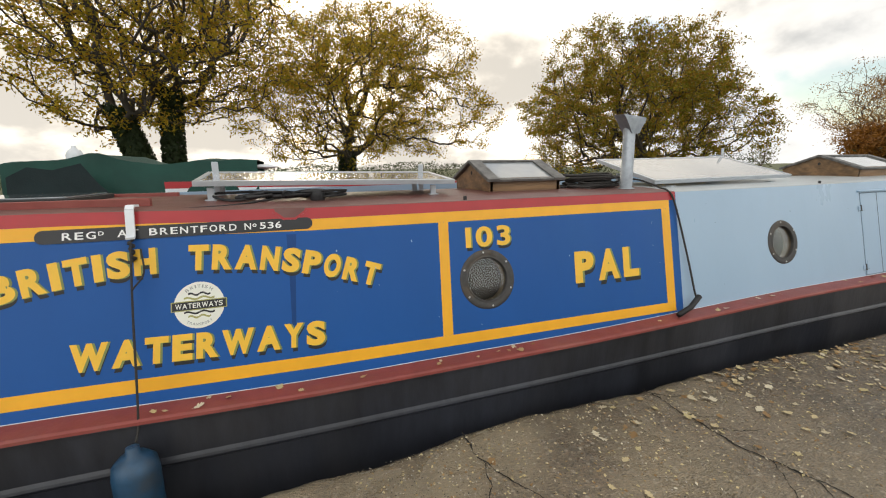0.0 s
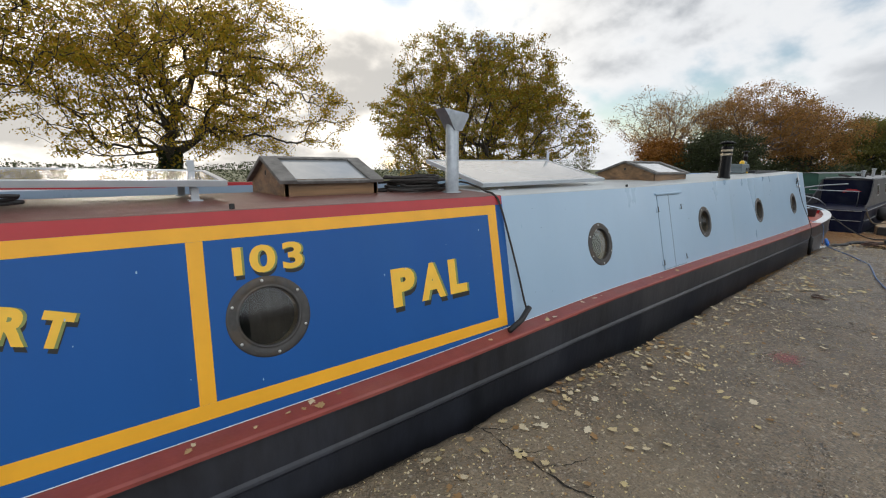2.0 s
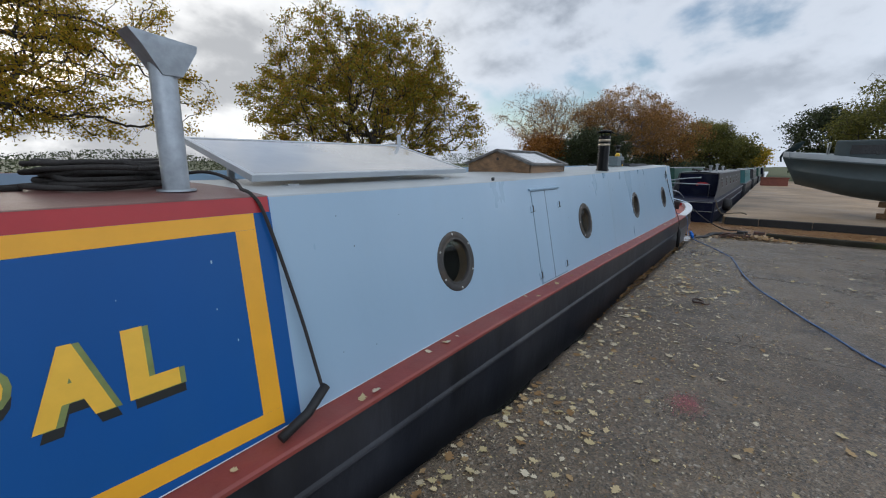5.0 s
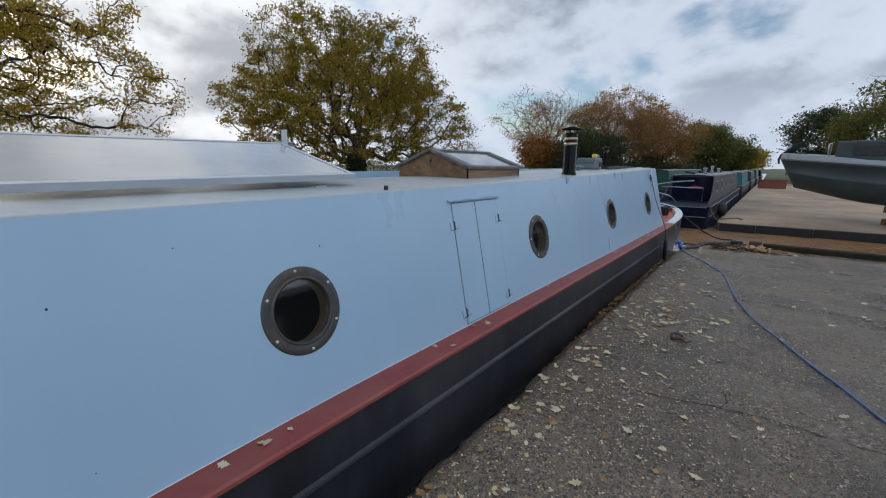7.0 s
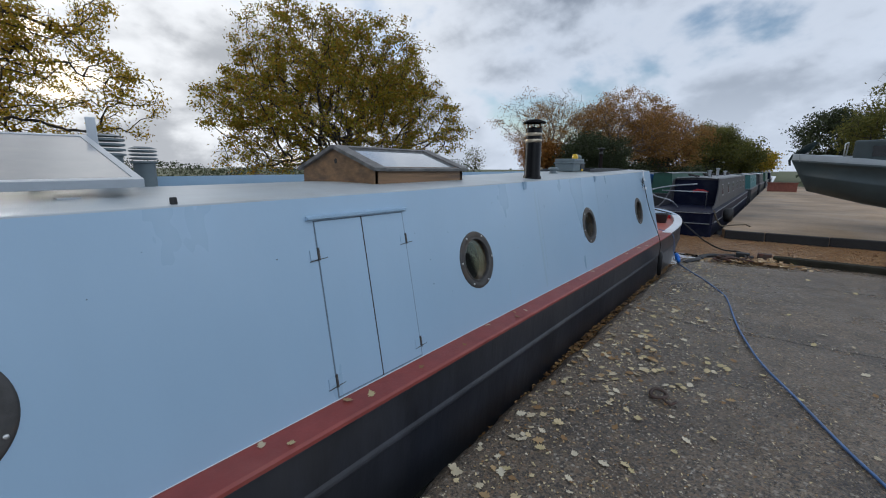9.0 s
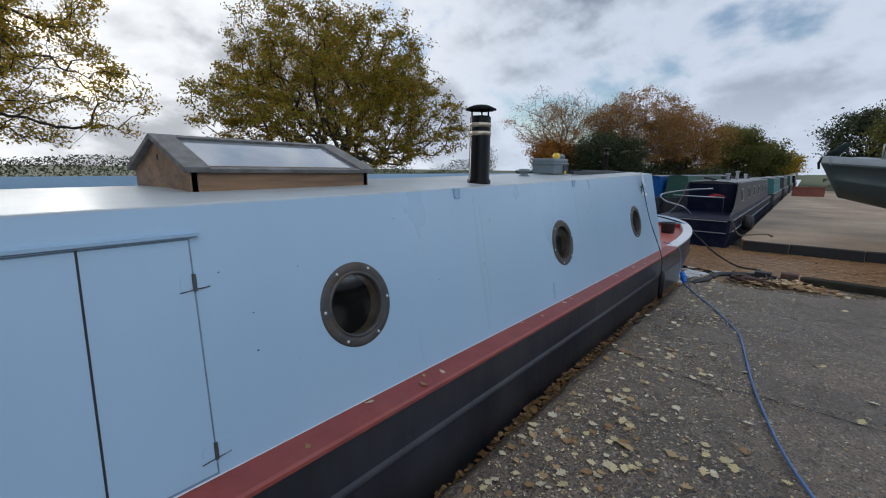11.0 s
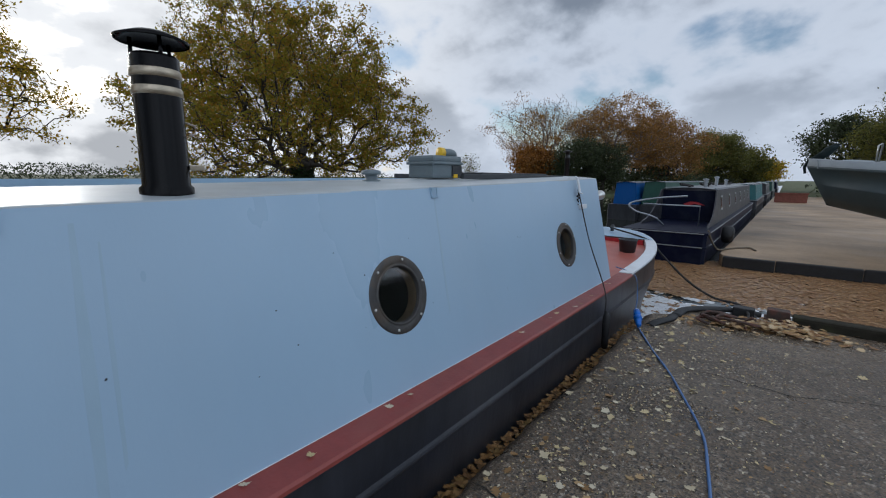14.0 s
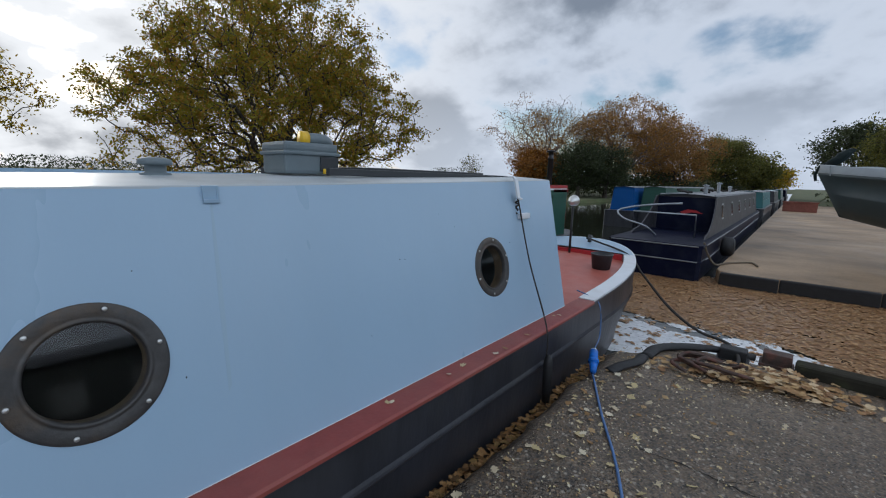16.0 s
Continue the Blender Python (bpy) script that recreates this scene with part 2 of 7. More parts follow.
M = {
    "hull": material("bitumen_black", (0.022, 0.024, 0.031), 0.36, var=0.45, scale=3, bump=0.3, bump_scale=14, dirt=(0.065, 0.064, 0.068), dirt_amount=0.5, dirt_scale=1.5, stretch=(1, 1, 0.3), fine=0.2),
    "gunwale": material("red_oxide", (0.25, 0.052, 0.042), 0.5, var=0.15, scale=9, bump=0.2, dirt=(0.28, 0.12, 0.09), dirt_amount=0.4),
    "grey_paint": material("pale_blue_grey_paint", (0.318, 0.450, 0.580), 0.30, var=0.04, scale=1.4, bump=0.05, bump_scale=25, dirt=(0.35, 0.45, 0.55), dirt_amount=0.3, dirt_scale=1.6, stretch=(1, 1, 0.35)),
    "blue_paint": material("blue_paint", (0.008, 0.085, 0.30), 0.4, spec=0.25, var=0.06, scale=2, bump=0.05, bump_scale=22, dirt=(0.014, 0.095, 0.28), dirt_amount=0.5, dirt_scale=1.7, stretch=(1, 1, 0.35)),
    "yellow_paint": material("yellow_paint", (0.83, 0.40, 0.018), 0.4, var=0.07, scale=5, bump=0.08, bump_scale=40),
    "letter_yellow": material("lettering_yellow", (0.85, 0.49, 0.045), 0.42, var=0.06, scale=14, bump=0.05),
    "letter_shade": material("lettering_shade", (0.009, 0.011, 0.009), 0.5, var=0.2, scale=14, bump=0.05),
    "letter_green": material("lettering_green", (0.20, 0.24, 0.075), 0.5, var=0.2, scale=14, bump=0.05),
    "red_paint": material("red_paint", (0.40, 0.025, 0.03), 0.38, var=0.1, scale=4, bump=0.06),
    "roof_red": material("brown_red_roof", (0.135, 0.05, 0.042), 0.42, var=0.16, scale=3, bump=0.15, dirt=(0.20, 0.11, 0.09), dirt_amount=0.5),
    "roof_grey": material("pale_roof", (0.42, 0.46, 0.48), 0.33, var=0.06, scale=3, bump=0.1, dirt=(0.32, 0.31, 0.27), dirt_amount=0.5),
    "white_paint": material("white_paint", (0.72, 0.75, 0.78), 0.45, var=0.06, scale=5, bump=0.08, dirt=(0.45, 0.42, 0.36), dirt_amount=0.35),
    "plate_black": material("plate_black", (0.012, 0.012, 0.013), 0.35, var=0.2, bump=0.03),
    "letter_white": material("lettering_white", (0.8, 0.8, 0.78), 0.45, var=0.04, bump=0.03),
    "cream": material("badge_cream", (0.78, 0.78, 0.70), 0.4, var=0.05, bump=0.03),
    "olive": material("badge_olive", (0.36, 0.35, 0.12), 0.45, var=0.1, bump=0.03),
    "brass": material("weathered_bronze", (0.062, 0.060, 0.058), 0.5, metal=0.4, var=0.25, scale=20, bump=0.2, dirt=(0.13, 0.085, 0.045), dirt_amount=0.6, dirt_scale=9),
    "liner": material("porthole_liner", (0.17, 0.115, 0.065), 0.5, var=0.2, scale=15),
    # shade of the cabin and vent hole, put into the colour
    "dark_inside": material("interior_shade", (0.035, 0.032, 0.03), 0.85, var=0.4, scale=4),
    "curtain": material("cabin_curtain", (0.05, 0.04, 0.032), 0.9, var=0.25, scale=5, stretch=(6, 1, 1)),
    "steel": material("galvanised_steel", (0.34, 0.37, 0.40), 0.42, metal=0.75, var=0.2, scale=16, bump=0.1, dirt=(0.22, 0.23, 0.25), dirt_amount=0.5, dirt_scale=7),
    "screw": material("bright_screw", (0.6, 0.6, 0.58), 0.35, metal=0.9, var=0.1, bump=0),
    "alu": material("aluminium_frame", (0.50, 0.53, 0.56), 0.38, metal=0.5, var=0.06, bump=0.05),
    "solar": material("solar_glass", (0.30, 0.30, 0.29), 0.16, var=0.10, scale=2.0, bump=0.0, dirt=(0.42, 0.40, 0.36), dirt_amount=0.55, dirt_scale=3, coat=0.6),
    "chimney": material("chimney_black", (0.003, 0.003, 0.0034), 0.22, var=0.3, scale=8, bump=0.03, spec=0.13),
    "chrome_band": material("dull_brass_band", (0.42, 0.36, 0.27), 0.35, metal=0.85, var=0.2, scale=20),
    "wood": material("varnished_wood", (0.22, 0.125, 0.06), 0.5, var=0.45, scale=10, bump=0.3, bump_scale=40, dirt=(0.075, 0.055, 0.04), dirt_amount=0.85, dirt_scale=6, stretch=(0.12, 1.2, 2.5)),
    "wood_edge": material("weathered_lead_trim", (0.13, 0.125, 0.118), 0.55, var=0.45, scale=16, bump=0.2),
    "rubber": material("black_rubber", (0.014, 0.014, 0.015), 0.6, var=0.3, scale=12, bump=0.25),
    "fender_blue": material("dark_blue_vinyl", (0.012, 0.055, 0.11), 0.38, var=0.35, scale=9, bump=0.15, dirt=(0.05, 0.05, 0.045), dirt_amount=0.7, dirt_scale=7),
    "rope": material("dark_rope", (0.035, 0.032, 0.03), 0.85, var=0.3, scale=60, bump=0.6, bump_scale=160),
    "rope_tan": material("weathered_rope", (0.15, 0.12, 0.085), 0.9, var=0.3, scale=60, bump=0.6, bump_scale=160),
    "cable_blue": material("blue_cable", (0.085, 0.17, 0.36), 0.45, var=0.18, scale=8, bump=0.1, dirt=(0.2, 0.2, 0.2), dirt_amount=0.4),
    "plug_blue": material("blue_plug", (0.012, 0.14, 0.55), 0.4, var=0.1, bump=0.05),
    "plastic_grey": material("grey_plastic", (0.13, 0.165, 0.18), 0.45, var=0.1, scale=8, bump=0.08, dirt=(0.2, 0.2, 0.19), dirt_amount=0.3),
    "plastic_dark": material("dark_plastic", (0.03, 0.033, 0.036), 0.5, var=0.15, scale=8, bump=0.08),
    "plastic_yellow": material("yellow_plastic", (0.75, 0.47, 0.02), 0.4, var=0.08, bump=0.05),
    "navy": material("navy_paint", (0.004, 0.006, 0.022), 0.5, spec=0.12, var=0.2, scale=3, bump=0.05, dirt=(0.03, 0.035, 0.05), dirt_amount=0.5),
    "cabin_dark": material("dark_grey_paint", (0.036, 0.036, 0.043), 0.45, var=0.15, scale=3, bump=0.05, dirt=(0.09, 0.09, 0.09), dirt_amount=0.5),
    "green_paint": material("dark_green_paint", (0.02, 0.085, 0.06), 0.4, var=0.15, scale=3, bump=0.05),
    "teal_paint": material("teal_paint", (0.045, 0.16, 0.17), 0.45, var=0.12, scale=3, bump=0.05),
    "canvas": material("green_canvas", (0.004, 0.042, 0.031), 0.85, var=0.25, scale=3, bump=0.3, bump_scale=90),
    "canvas_dark": material("shaded_canvas", (0.006, 0.016, 0.017), 0.85, var=0.3, scale=3, bump=0.3),
    "slate_hull": material("grey_green_hull", (0.045, 0.066, 0.074), 0.5, var=0.2, scale=2, bump=0.1, dirt=(0.075, 0.09, 0.092), dirt_amount=0.5, dirt_scale=1.2),
    "cover": material("grey_boat_cover", (0.27, 0.30, 0.32), 0.7, var=0.15, scale=2, bump=0.25, bump_scale=20),
    "window_dark": material("dark_window", (0.012, 0.013, 0.015), 0.12, var=0.2, bump=0),
    "bark": material("bark", (0.055, 0.045, 0.035), 0.9, var=0.35, scale=8, bump=0.9, bump_scale=30, stretch=(1, 1, 0.3)),
    "bark_pale": material("pale_bark", (0.16, 0.125, 0.10), 0.9, var=0.3, scale=8, bump=0.6, bump_scale=30),
    "brick": material("brick_red", (0.20, 0.07, 0.05), 0.85, var=0.3, scale=9, bump=0.5),
    "grass": material("rough_grass", (0.07, 0.085, 0.03), 0.95, var=0.4, scale=0.8, bump=0.6, bump_scale=12, dirt=(0.12, 0.09, 0.04), dirt_amount=0.7, dirt_scale=0.5),
    "iron": material("rusty_iron", (0.07, 0.045, 0.035), 0.75, var=0.4, scale=14, bump=0.5, dirt=(0.17, 0.05, 0.03), dirt_amount=0.7, dirt_scale=9),
}


def glass_material():
    m = bpy.data.materials.new("glass")
    m.use_nodes = True
    b = m.node_tree.nodes["Principled BSDF"]
    b.inputs["Transmission Weight"].default_value, b.inputs["Roughness"].default_value = 1.0, 0.03
    b.inputs["Base Color"].default_value = (0.80, 0.82, 0.80, 1)
    b.inputs["IOR"].default_value = 1.45
    return m


M["glass"] = glass_material()


def leaf_material(name, colors, rough=0.6, through=0.35):
    """Leaves of mixed colours, one colour for each leaf, with light passing through them."""
    m = bpy.data.materials.new(name)
    m.use_nodes = True
    nt = m.node_tree
    N, L = nt.nodes.new, nt.links.new
    nt.nodes.clear()
    out = N("ShaderNodeOutputMaterial")
    geo, ramp = N("ShaderNodeNewGeometry"), N("ShaderNodeValToRGB")
    ramp.color_ramp.interpolation = "CONSTANT"
    while len(ramp.color_ramp.elements) < len(colors):
        ramp.color_ramp.elements.new(0.5)
    for i, c in enumerate(colors):
        ramp.color_ramp.elements[i].position, ramp.color_ramp.elements[i].color = i / len(colors), (*c, 1)
    L(geo.outputs["Random Per Island"], ramp.inputs[0])
    d, t, mx = N("ShaderNodeBsdfPrincipled"), N("ShaderNodeBsdfTranslucent"), N("ShaderNodeMixShader")
    d.inputs["Roughness"].default_value, d.inputs["Specular IOR Level"].default_value = rough, 0.2
    mx.inputs[0].default_value = through
    L(ramp.outputs[0], d.inputs["Base Color"]); L(ramp.outputs[0], t.inputs["Color"])
    L(d.outputs[0], mx.inputs[1]); L(t.outputs[0], mx.inputs[2]); L(mx.outputs[0], out.inputs[0])
    return m


M["leaf_oak"] = leaf_material("oak_leaves", [(0.27, 0.225, 0.025), (0.32, 0.235, 0.025), (0.38, 0.23, 0.028), (0.20, 0.19, 0.022), (0.34, 0.18, 0.028), (0.25, 0.22, 0.025)], through=0.52)
M["leaf_gold"] = leaf_material("golden_leaves", [(0.44, 0.31, 0.03), (0.52, 0.34, 0.032), (0.36, 0.28, 0.03), (0.27, 0.23, 0.026), (0.44, 0.25, 0.03)], through=0.55)
M["leaf_rust"] = leaf_material("rust_leaves", [(0.33, 0.165, 0.05), (0.38, 0.20, 0.055), (0.25, 0.13, 0.05), (0.31, 0.19, 0.065)], through=0.45)
M["leaf_green"] = leaf_material("dark_green_leaves", [(0.06, 0.075, 0.035), (0.075, 0.09, 0.04), (0.05, 0.06, 0.035)])
M["leaf_olive"] = leaf_material("olive_leaves", [(0.15, 0.15, 0.04), (0.18, 0.165, 0.04), (0.12, 0.125, 0.04)], through=0.45)
M["leaf_ivy"] = leaf_material("ivy_leaves", [(0.018, 0.03, 0.01), (0.026, 0.04, 0.013)], through=0.15)
M["leaf_fallen"] = leaf_material("fallen_leaves", [(0.58, 0.49, 0.33), (0.68, 0.60, 0.44), (0.44, 0.30, 0.15), (0.55, 0.45, 0.24), (0.30, 0.18, 0.08), (0.64, 0.52, 0.30)], through=0.1)
M["leaf_wet"] = leaf_material("wet_brown_leaves", [(0.40, 0.22, 0.10), (0.46, 0.27, 0.13), (0.32, 0.17, 0.08), (0.54, 0.36, 0.20), (0.37, 0.215, 0.10)], rough=0.35, through=0.05)


def concrete_material():
    m = bpy.data.materials.new("worn_concrete")
    m.use_nodes = True
    nt = m.node_tree
    N, L = nt.nodes.new, nt.links.new
    b = nt.nodes["Principled BSDF"]
    tc = N("ShaderNodeTexCoord")
    def tex(s, detail, w, rough=0.6):
        n = N("ShaderNodeTexNoise"); n.noise_dimensions = "4D"
        n.inputs["Scale"].default_value, n.inputs["Detail"].default_value, n.inputs["W"].default_value = s, detail, w
        n.inputs["Roughness"].default_value = rough
        L(tc.outputs["Object"], n.inputs["Vector"])
        return n.outputs["Fac"]
    def ranged(v, lo, hi, a=0.0, c=1.0):
        r = N("ShaderNodeMapRange")
        for k, x in (("From Min", lo), ("From Max", hi), ("To Min", a), ("To Max", c)):
            r.inputs[k].default_value = x
        L(v, r.inputs["Value"])
        return r.outputs[0]
    def mixed(f, a, c):
        x = N("ShaderNodeMix"); x.data_type = "RGBA"
        for slot, v in (("A", a), ("B", c)):
            if isinstance(v, tuple):
                x.inputs[slot].default_value = (*v, 1)
            else:
                L(v, x.inputs[slot])
        L(f, x.inputs["Factor"])
        return x.outputs["Result"]
    col = mixed(ranged(tex(0.55, 7, 1.0), 0.35, 0.65), (0.125, 0.089, 0.058), (0.26, 0.193, 0.128))
    col = mixed(ranged(tex(2.3, 8, 2.0), 0.5, 0.75, 0, 0.6), col, (0.225, 0.175, 0.122))
    col = mixed(ranged(tex(1.3, 7, 5.0), 0.49, 0.62, 0, 0.65), col, (0.054, 0.040, 0.028))
    col = mixed(ranged(tex(6.0, 7, 25.0), 0.54, 0.66, 0, 0.6), col, (0.27, 0.20, 0.13))
    col = mixed(ranged(tex(34, 6, 11.0, 0.7), 0.46, 0.66, 0, 0.75), col, (0.035, 0.029, 0.023))
    col = mixed(ranged(tex(75, 4, 21.0, 0.75), 0.55, 0.72, 0, 0.6), col, (0.25, 0.20, 0.145))
    # exposed aggregate: pale and dark grit
    v = N("ShaderNodeTexVoronoi"); v.inputs["Scale"].default_value = 105
    L(tc.outputs["Object"], v.inputs["Vector"])
    sep = N("ShaderNodeSeparateColor"); L(v.outputs["Color"], sep.inputs[0])
    col = mixed(ranged(sep.outputs[0], 0.84, 0.95, 0, 0.55), col, (0.38, 0.31, 0.23))
    col = mixed(ranged(sep.outputs[1], 0.72, 0.8, 0, 0.75), col, (0.05, 0.045, 0.04))
    # larger stones in the mix, some pale, some dark
    big = N("ShaderNodeTexVoronoi"); big.inputs["Scale"].default_value = 44
    L(tc.outputs["Object"], big.inputs["Vector"])
    sb = N("ShaderNodeSeparateColor"); L(big.outputs["Color"], sb.inputs[0])
    inner = ranged(big.outputs["Distance"], 0.55, 0.38)
    def stones(channel, lo, amount, tint, col):
        k = N("ShaderNodeMath"); k.operation = "MULTIPLY"
        L(ranged(sb.outputs[channel], lo, lo + 0.03, 0, amount), k.inputs[0]); L(inner, k.inputs[1])
        return mixed(k.outputs[0], col, tint)
    col = stones(0, 0.86, 0.75, (0.40, 0.35, 0.28), col)
    col = stones(1, 0.70, 0.7, (0.03, 0.026, 0.022), col)
    col = stones(2, 0.88, 0.6, (0.24, 0.15, 0.085), col)
    # bleached, broken surface towards the aft end
    sx = N("ShaderNodeSeparateXYZ"); L(tc.outputs["Object"], sx.inputs[0])
    pale = N("ShaderNodeMath"); pale.operation = "MULTIPLY"
    L(ranged(sx.outputs["X"], 5.0, 0.6), pale.inputs[0]); L(ranged(tex(1.6, 8, 14.0), 0.36, 0.58, 0.1, 0.8), pale.inputs[1])
    col = mixed(pale.outputs[0], col, (0.36, 0.29, 0.19))
    L(col, b.inputs["Base Color"])
    L(ranged(tex(0.9, 6, 8.0), 0.38, 0.62, 0.16, 0.55), b.inputs["Roughness"])
    bp = N("ShaderNodeBump"); bp.inputs["Strength"].default_value, bp.inputs["Distance"].default_value = 0.9, 0.008
    L(v.outputs["Distance"], bp.inputs["Height"])
    b2 = N("ShaderNodeBump"); b2.inputs["Strength"].default_value, b2.inputs["Distance"].default_value = 0.6, 0.02
    L(tex(22, 8, 3.0), b2.inputs["Height"]); L(bp.outputs[0], b2.inputs["Normal"]); L(b2.outputs[0], b.inputs["Normal"])
    return m


M["concrete"] = concrete_material()


def water_material():
    m = bpy.data.materials.new("canal_water")
    m.use_nodes = True
    nt = m.node_tree
    N, L = nt.nodes.new, nt.links.new
    b = nt.nodes["Principled BSDF"]
    b.inputs["Base Color"].default_value = (0.018, 0.02, 0.014, 1)
    b.inputs["Roughness"].default_value = 0.06
    tc, n, bp = N("ShaderNodeTexCoord"), N("ShaderNodeTexNoise"), N("ShaderNodeBump")
    n.inputs["Scale"].default_value, n.inputs["Detail"].default_value = 2.5, 3
    bp.inputs["Strength"].default_value, bp.inputs["Distance"].default_value = 0.25, 0.02
    L(tc.outputs["Object"], n.inputs["Vector"]); L(n.outputs["Fac"], bp.inputs["Height"]); L(bp.outputs[0], b.inputs["Normal"])
    return m


M["water"] = water_material()


# ---- mesh tools ----
def mesh_of(name, verts, faces, mats, smooth=False, face_mats=None):
    me = bpy.data.meshes.new(name)
    me.from_pydata([tuple(v) for v in verts], [], faces)
    for m in (mats if isinstance(mats, (list, tuple)) else [mats]):
        me.materials.append(M[m])
    if face_mats is not None:
        me.polygons.foreach_set("material_index", face_mats)
    if smooth:
        me.polygons.foreach_set("use_smooth", [True] * len(me.polygons))
    me.update()
    return me


def part(name, me, parent=None, label=""):
    ob = new(name, me)
    if parent:
        ob.parent = parent
    if label:
        ob["label"] = label
    return ob


def empty(name, at=(0, 0, 0)):
    ob = new(name)
    ob.empty_display_size = 0.2
    ob.matrix_basis = Matrix.Translation(at)
    return ob


class Soup:
    """Collects simple solids into one mesh."""
    def __init__(self):
        self.v, self.f, self.m = [], [], []

    def add(self, verts, faces, mat=0):
        n = len(self.v)
        self.v += [Vector(v) for v in verts]
        self.f += [tuple(i + n for i in f) for f in faces]
        self.m += [mat] * len(faces)

    def box(self, x0, x1, y0, y1, z0, z1, mat=0, bevel=0.0, turn=None):
        bm = bmesh.new()
        bmesh.ops.create_cube(bm, size=1.0)
        for v in bm.verts:
            v.co = Vector(((x0 + x1) / 2 + v.co.x * (x1 - x0), (y0 + y1) / 2 + v.co.y * (y1 - y0), (z0 + z1) / 2 + v.co.z * (z1 - z0)))
        if bevel:
            bmesh.ops.bevel(bm, geom=bm.edges[:], offset=bevel, segments=2, affect="EDGES", profile=0.6)
        if turn is not None:
            bm.transform(turn)
        bm.verts.index_update()
        self.add([v.co.copy() for v in bm.verts], [[v.index for v in f.verts] for f in bm.faces], mat)
        bm.free()

    def lathe(self, profile, at=(0, 0, 0), seg=24, mat=0, turn=None):
        """profile: (radius, height) from below upwards, about z."""
        vs, fs = [], []
        for r, z in profile:
            for i in range(seg):
                a = 2 * math.pi * i / seg
                vs.append(Vector((r * math.cos(a), r * math.sin(a), z)))
        for j in range(len(profile) - 1):
            for i in range(seg):
                k = (i + 1) % seg
                fs.append((j * seg + i, j * seg + k, (j + 1) * seg + k, (j + 1) * seg + i))
        if turn is not None:
            vs = [turn @ v for v in vs]
        self.add([v + Vector(at) for v in vs], fs, mat)

    def tube(self, pts, r, seg=8, mat=0, r_end=None, caps=True):
        pts = [Vector(p) for p in pts]
        vs, fs = [], []
        n = len(pts)
        up = Vector((0.13, 0.21, 1)).normalized()
        for j, p in enumerate(pts):
            d = (pts[min(j + 1, n - 1)] - pts[max(j - 1, 0)])
            d = d.normalized() if d.length > 1e-9 else Vector((0, 0, 1))
            a = d.cross(up)
            if a.length < 0.05:
                a = d.cross(Vector((1, 0, 0)))
            a.normalize()
            b = d.cross(a)
            rr = r if r_end is None else r + (r_end - r) * j / max(1, n - 1)
            for i in range(seg):
                t = 2 * math.pi * i / seg
                vs.append(p + (a * math.cos(t) + b * math.sin(t)) * rr)
        for j in range(n - 1):
            for i in range(seg):
                k = (i + 1) % seg
                fs.append((j * seg + i, j * seg + k, (j + 1) * seg + k, (j + 1) * seg + i))
        if caps:
            fs.append(tuple(range(seg))[::-1])
            fs.append(tuple(range((n - 1) * seg, n * seg)))
        self.add(vs, fs, mat)

    def mesh(self, name, mats, smooth=False):
        return mesh_of(name, self.v, self.f, mats, smooth, self.m)


def spline(pts, steps=8):
    """Points along a smooth curve through pts."""
    p = [Vector(q) for q in pts]
    p = [p[0] * 2 - p[1]] + p + [p[-1] * 2 - p[-2]]
    out = []
    for i in range(1, len(p) - 2):
        for s in range(steps):
            t = s / steps
            a, b, c, d = p[i - 1], p[i], p[i + 1], p[i + 2]
            out.append(0.5 * ((2 * b) + (c - a) * t + (2 * a - 5 * b + 4 * c - d) * t * t + (3 * b - a - 3 * c + d) * t ** 3))
    out.append(p[-2])
    return out


# ---- ground, water, wharf ----
WATER = -0.34


def smooth01(a, b, x):
    t = min(1, max(0, (x - a) / (b - a)))
    return t * t * (3 - 2 * t)


def make_ground():
    xs = sorted({-900, -500, -250, -120, -70, -40, -25, -12, -6, 0, 6, 10, 12.9, 13.2, 16, 18.5, 18.9, 22, 30, 40, 55, 70, 90, 120, 170, 250, 400, 600, 900, 1500})
    ys = sorted({-900, -500, -250, -120, -60, -40, -25, -15, -8, -3, 0, 1.5, 1.9, 4, 8, 13.6, 14.6, 15.4, 17, 20, 25, 32, 40, 60, 90, 140, 250, 500, 900, 1500})
    v, f = [], []
    for y in ys:
        for x in xs:
            canal = 1.6 < y < 14.8
            basin = 13.1 < x < 18.7 and -14 < y < 3
            z = -1.4 if canal or basin else -0.16
            if y >= 14.8:
                z = -0.05 + 0.004 * min(y, 100) + 0.25 * noise.noise((x * 0.03, y * 0.03, 0))
            v.append((x, y, z))
    n = len(xs)
    for j in range(len(ys) - 1):
        for i in range(n - 1):
            f.append((j * n + i, j * n + i + 1, (j + 1) * n + i + 1, (j + 1) * n + i))
    tagged(new("ground", mesh_of("ground", v, f, "grass")), "rough autumn grass on banks and fields", "ground", kind="structure")
    w = [(-120, -14, WATER), (190, -14, WATER), (190, 15.2, WATER), (-120, 15.2, WATER)]
    tagged(new("water", mesh_of("water", w, [(0, 1, 2, 3)], "water")), "dark still canal water", "water", kind="structure")


make_ground()

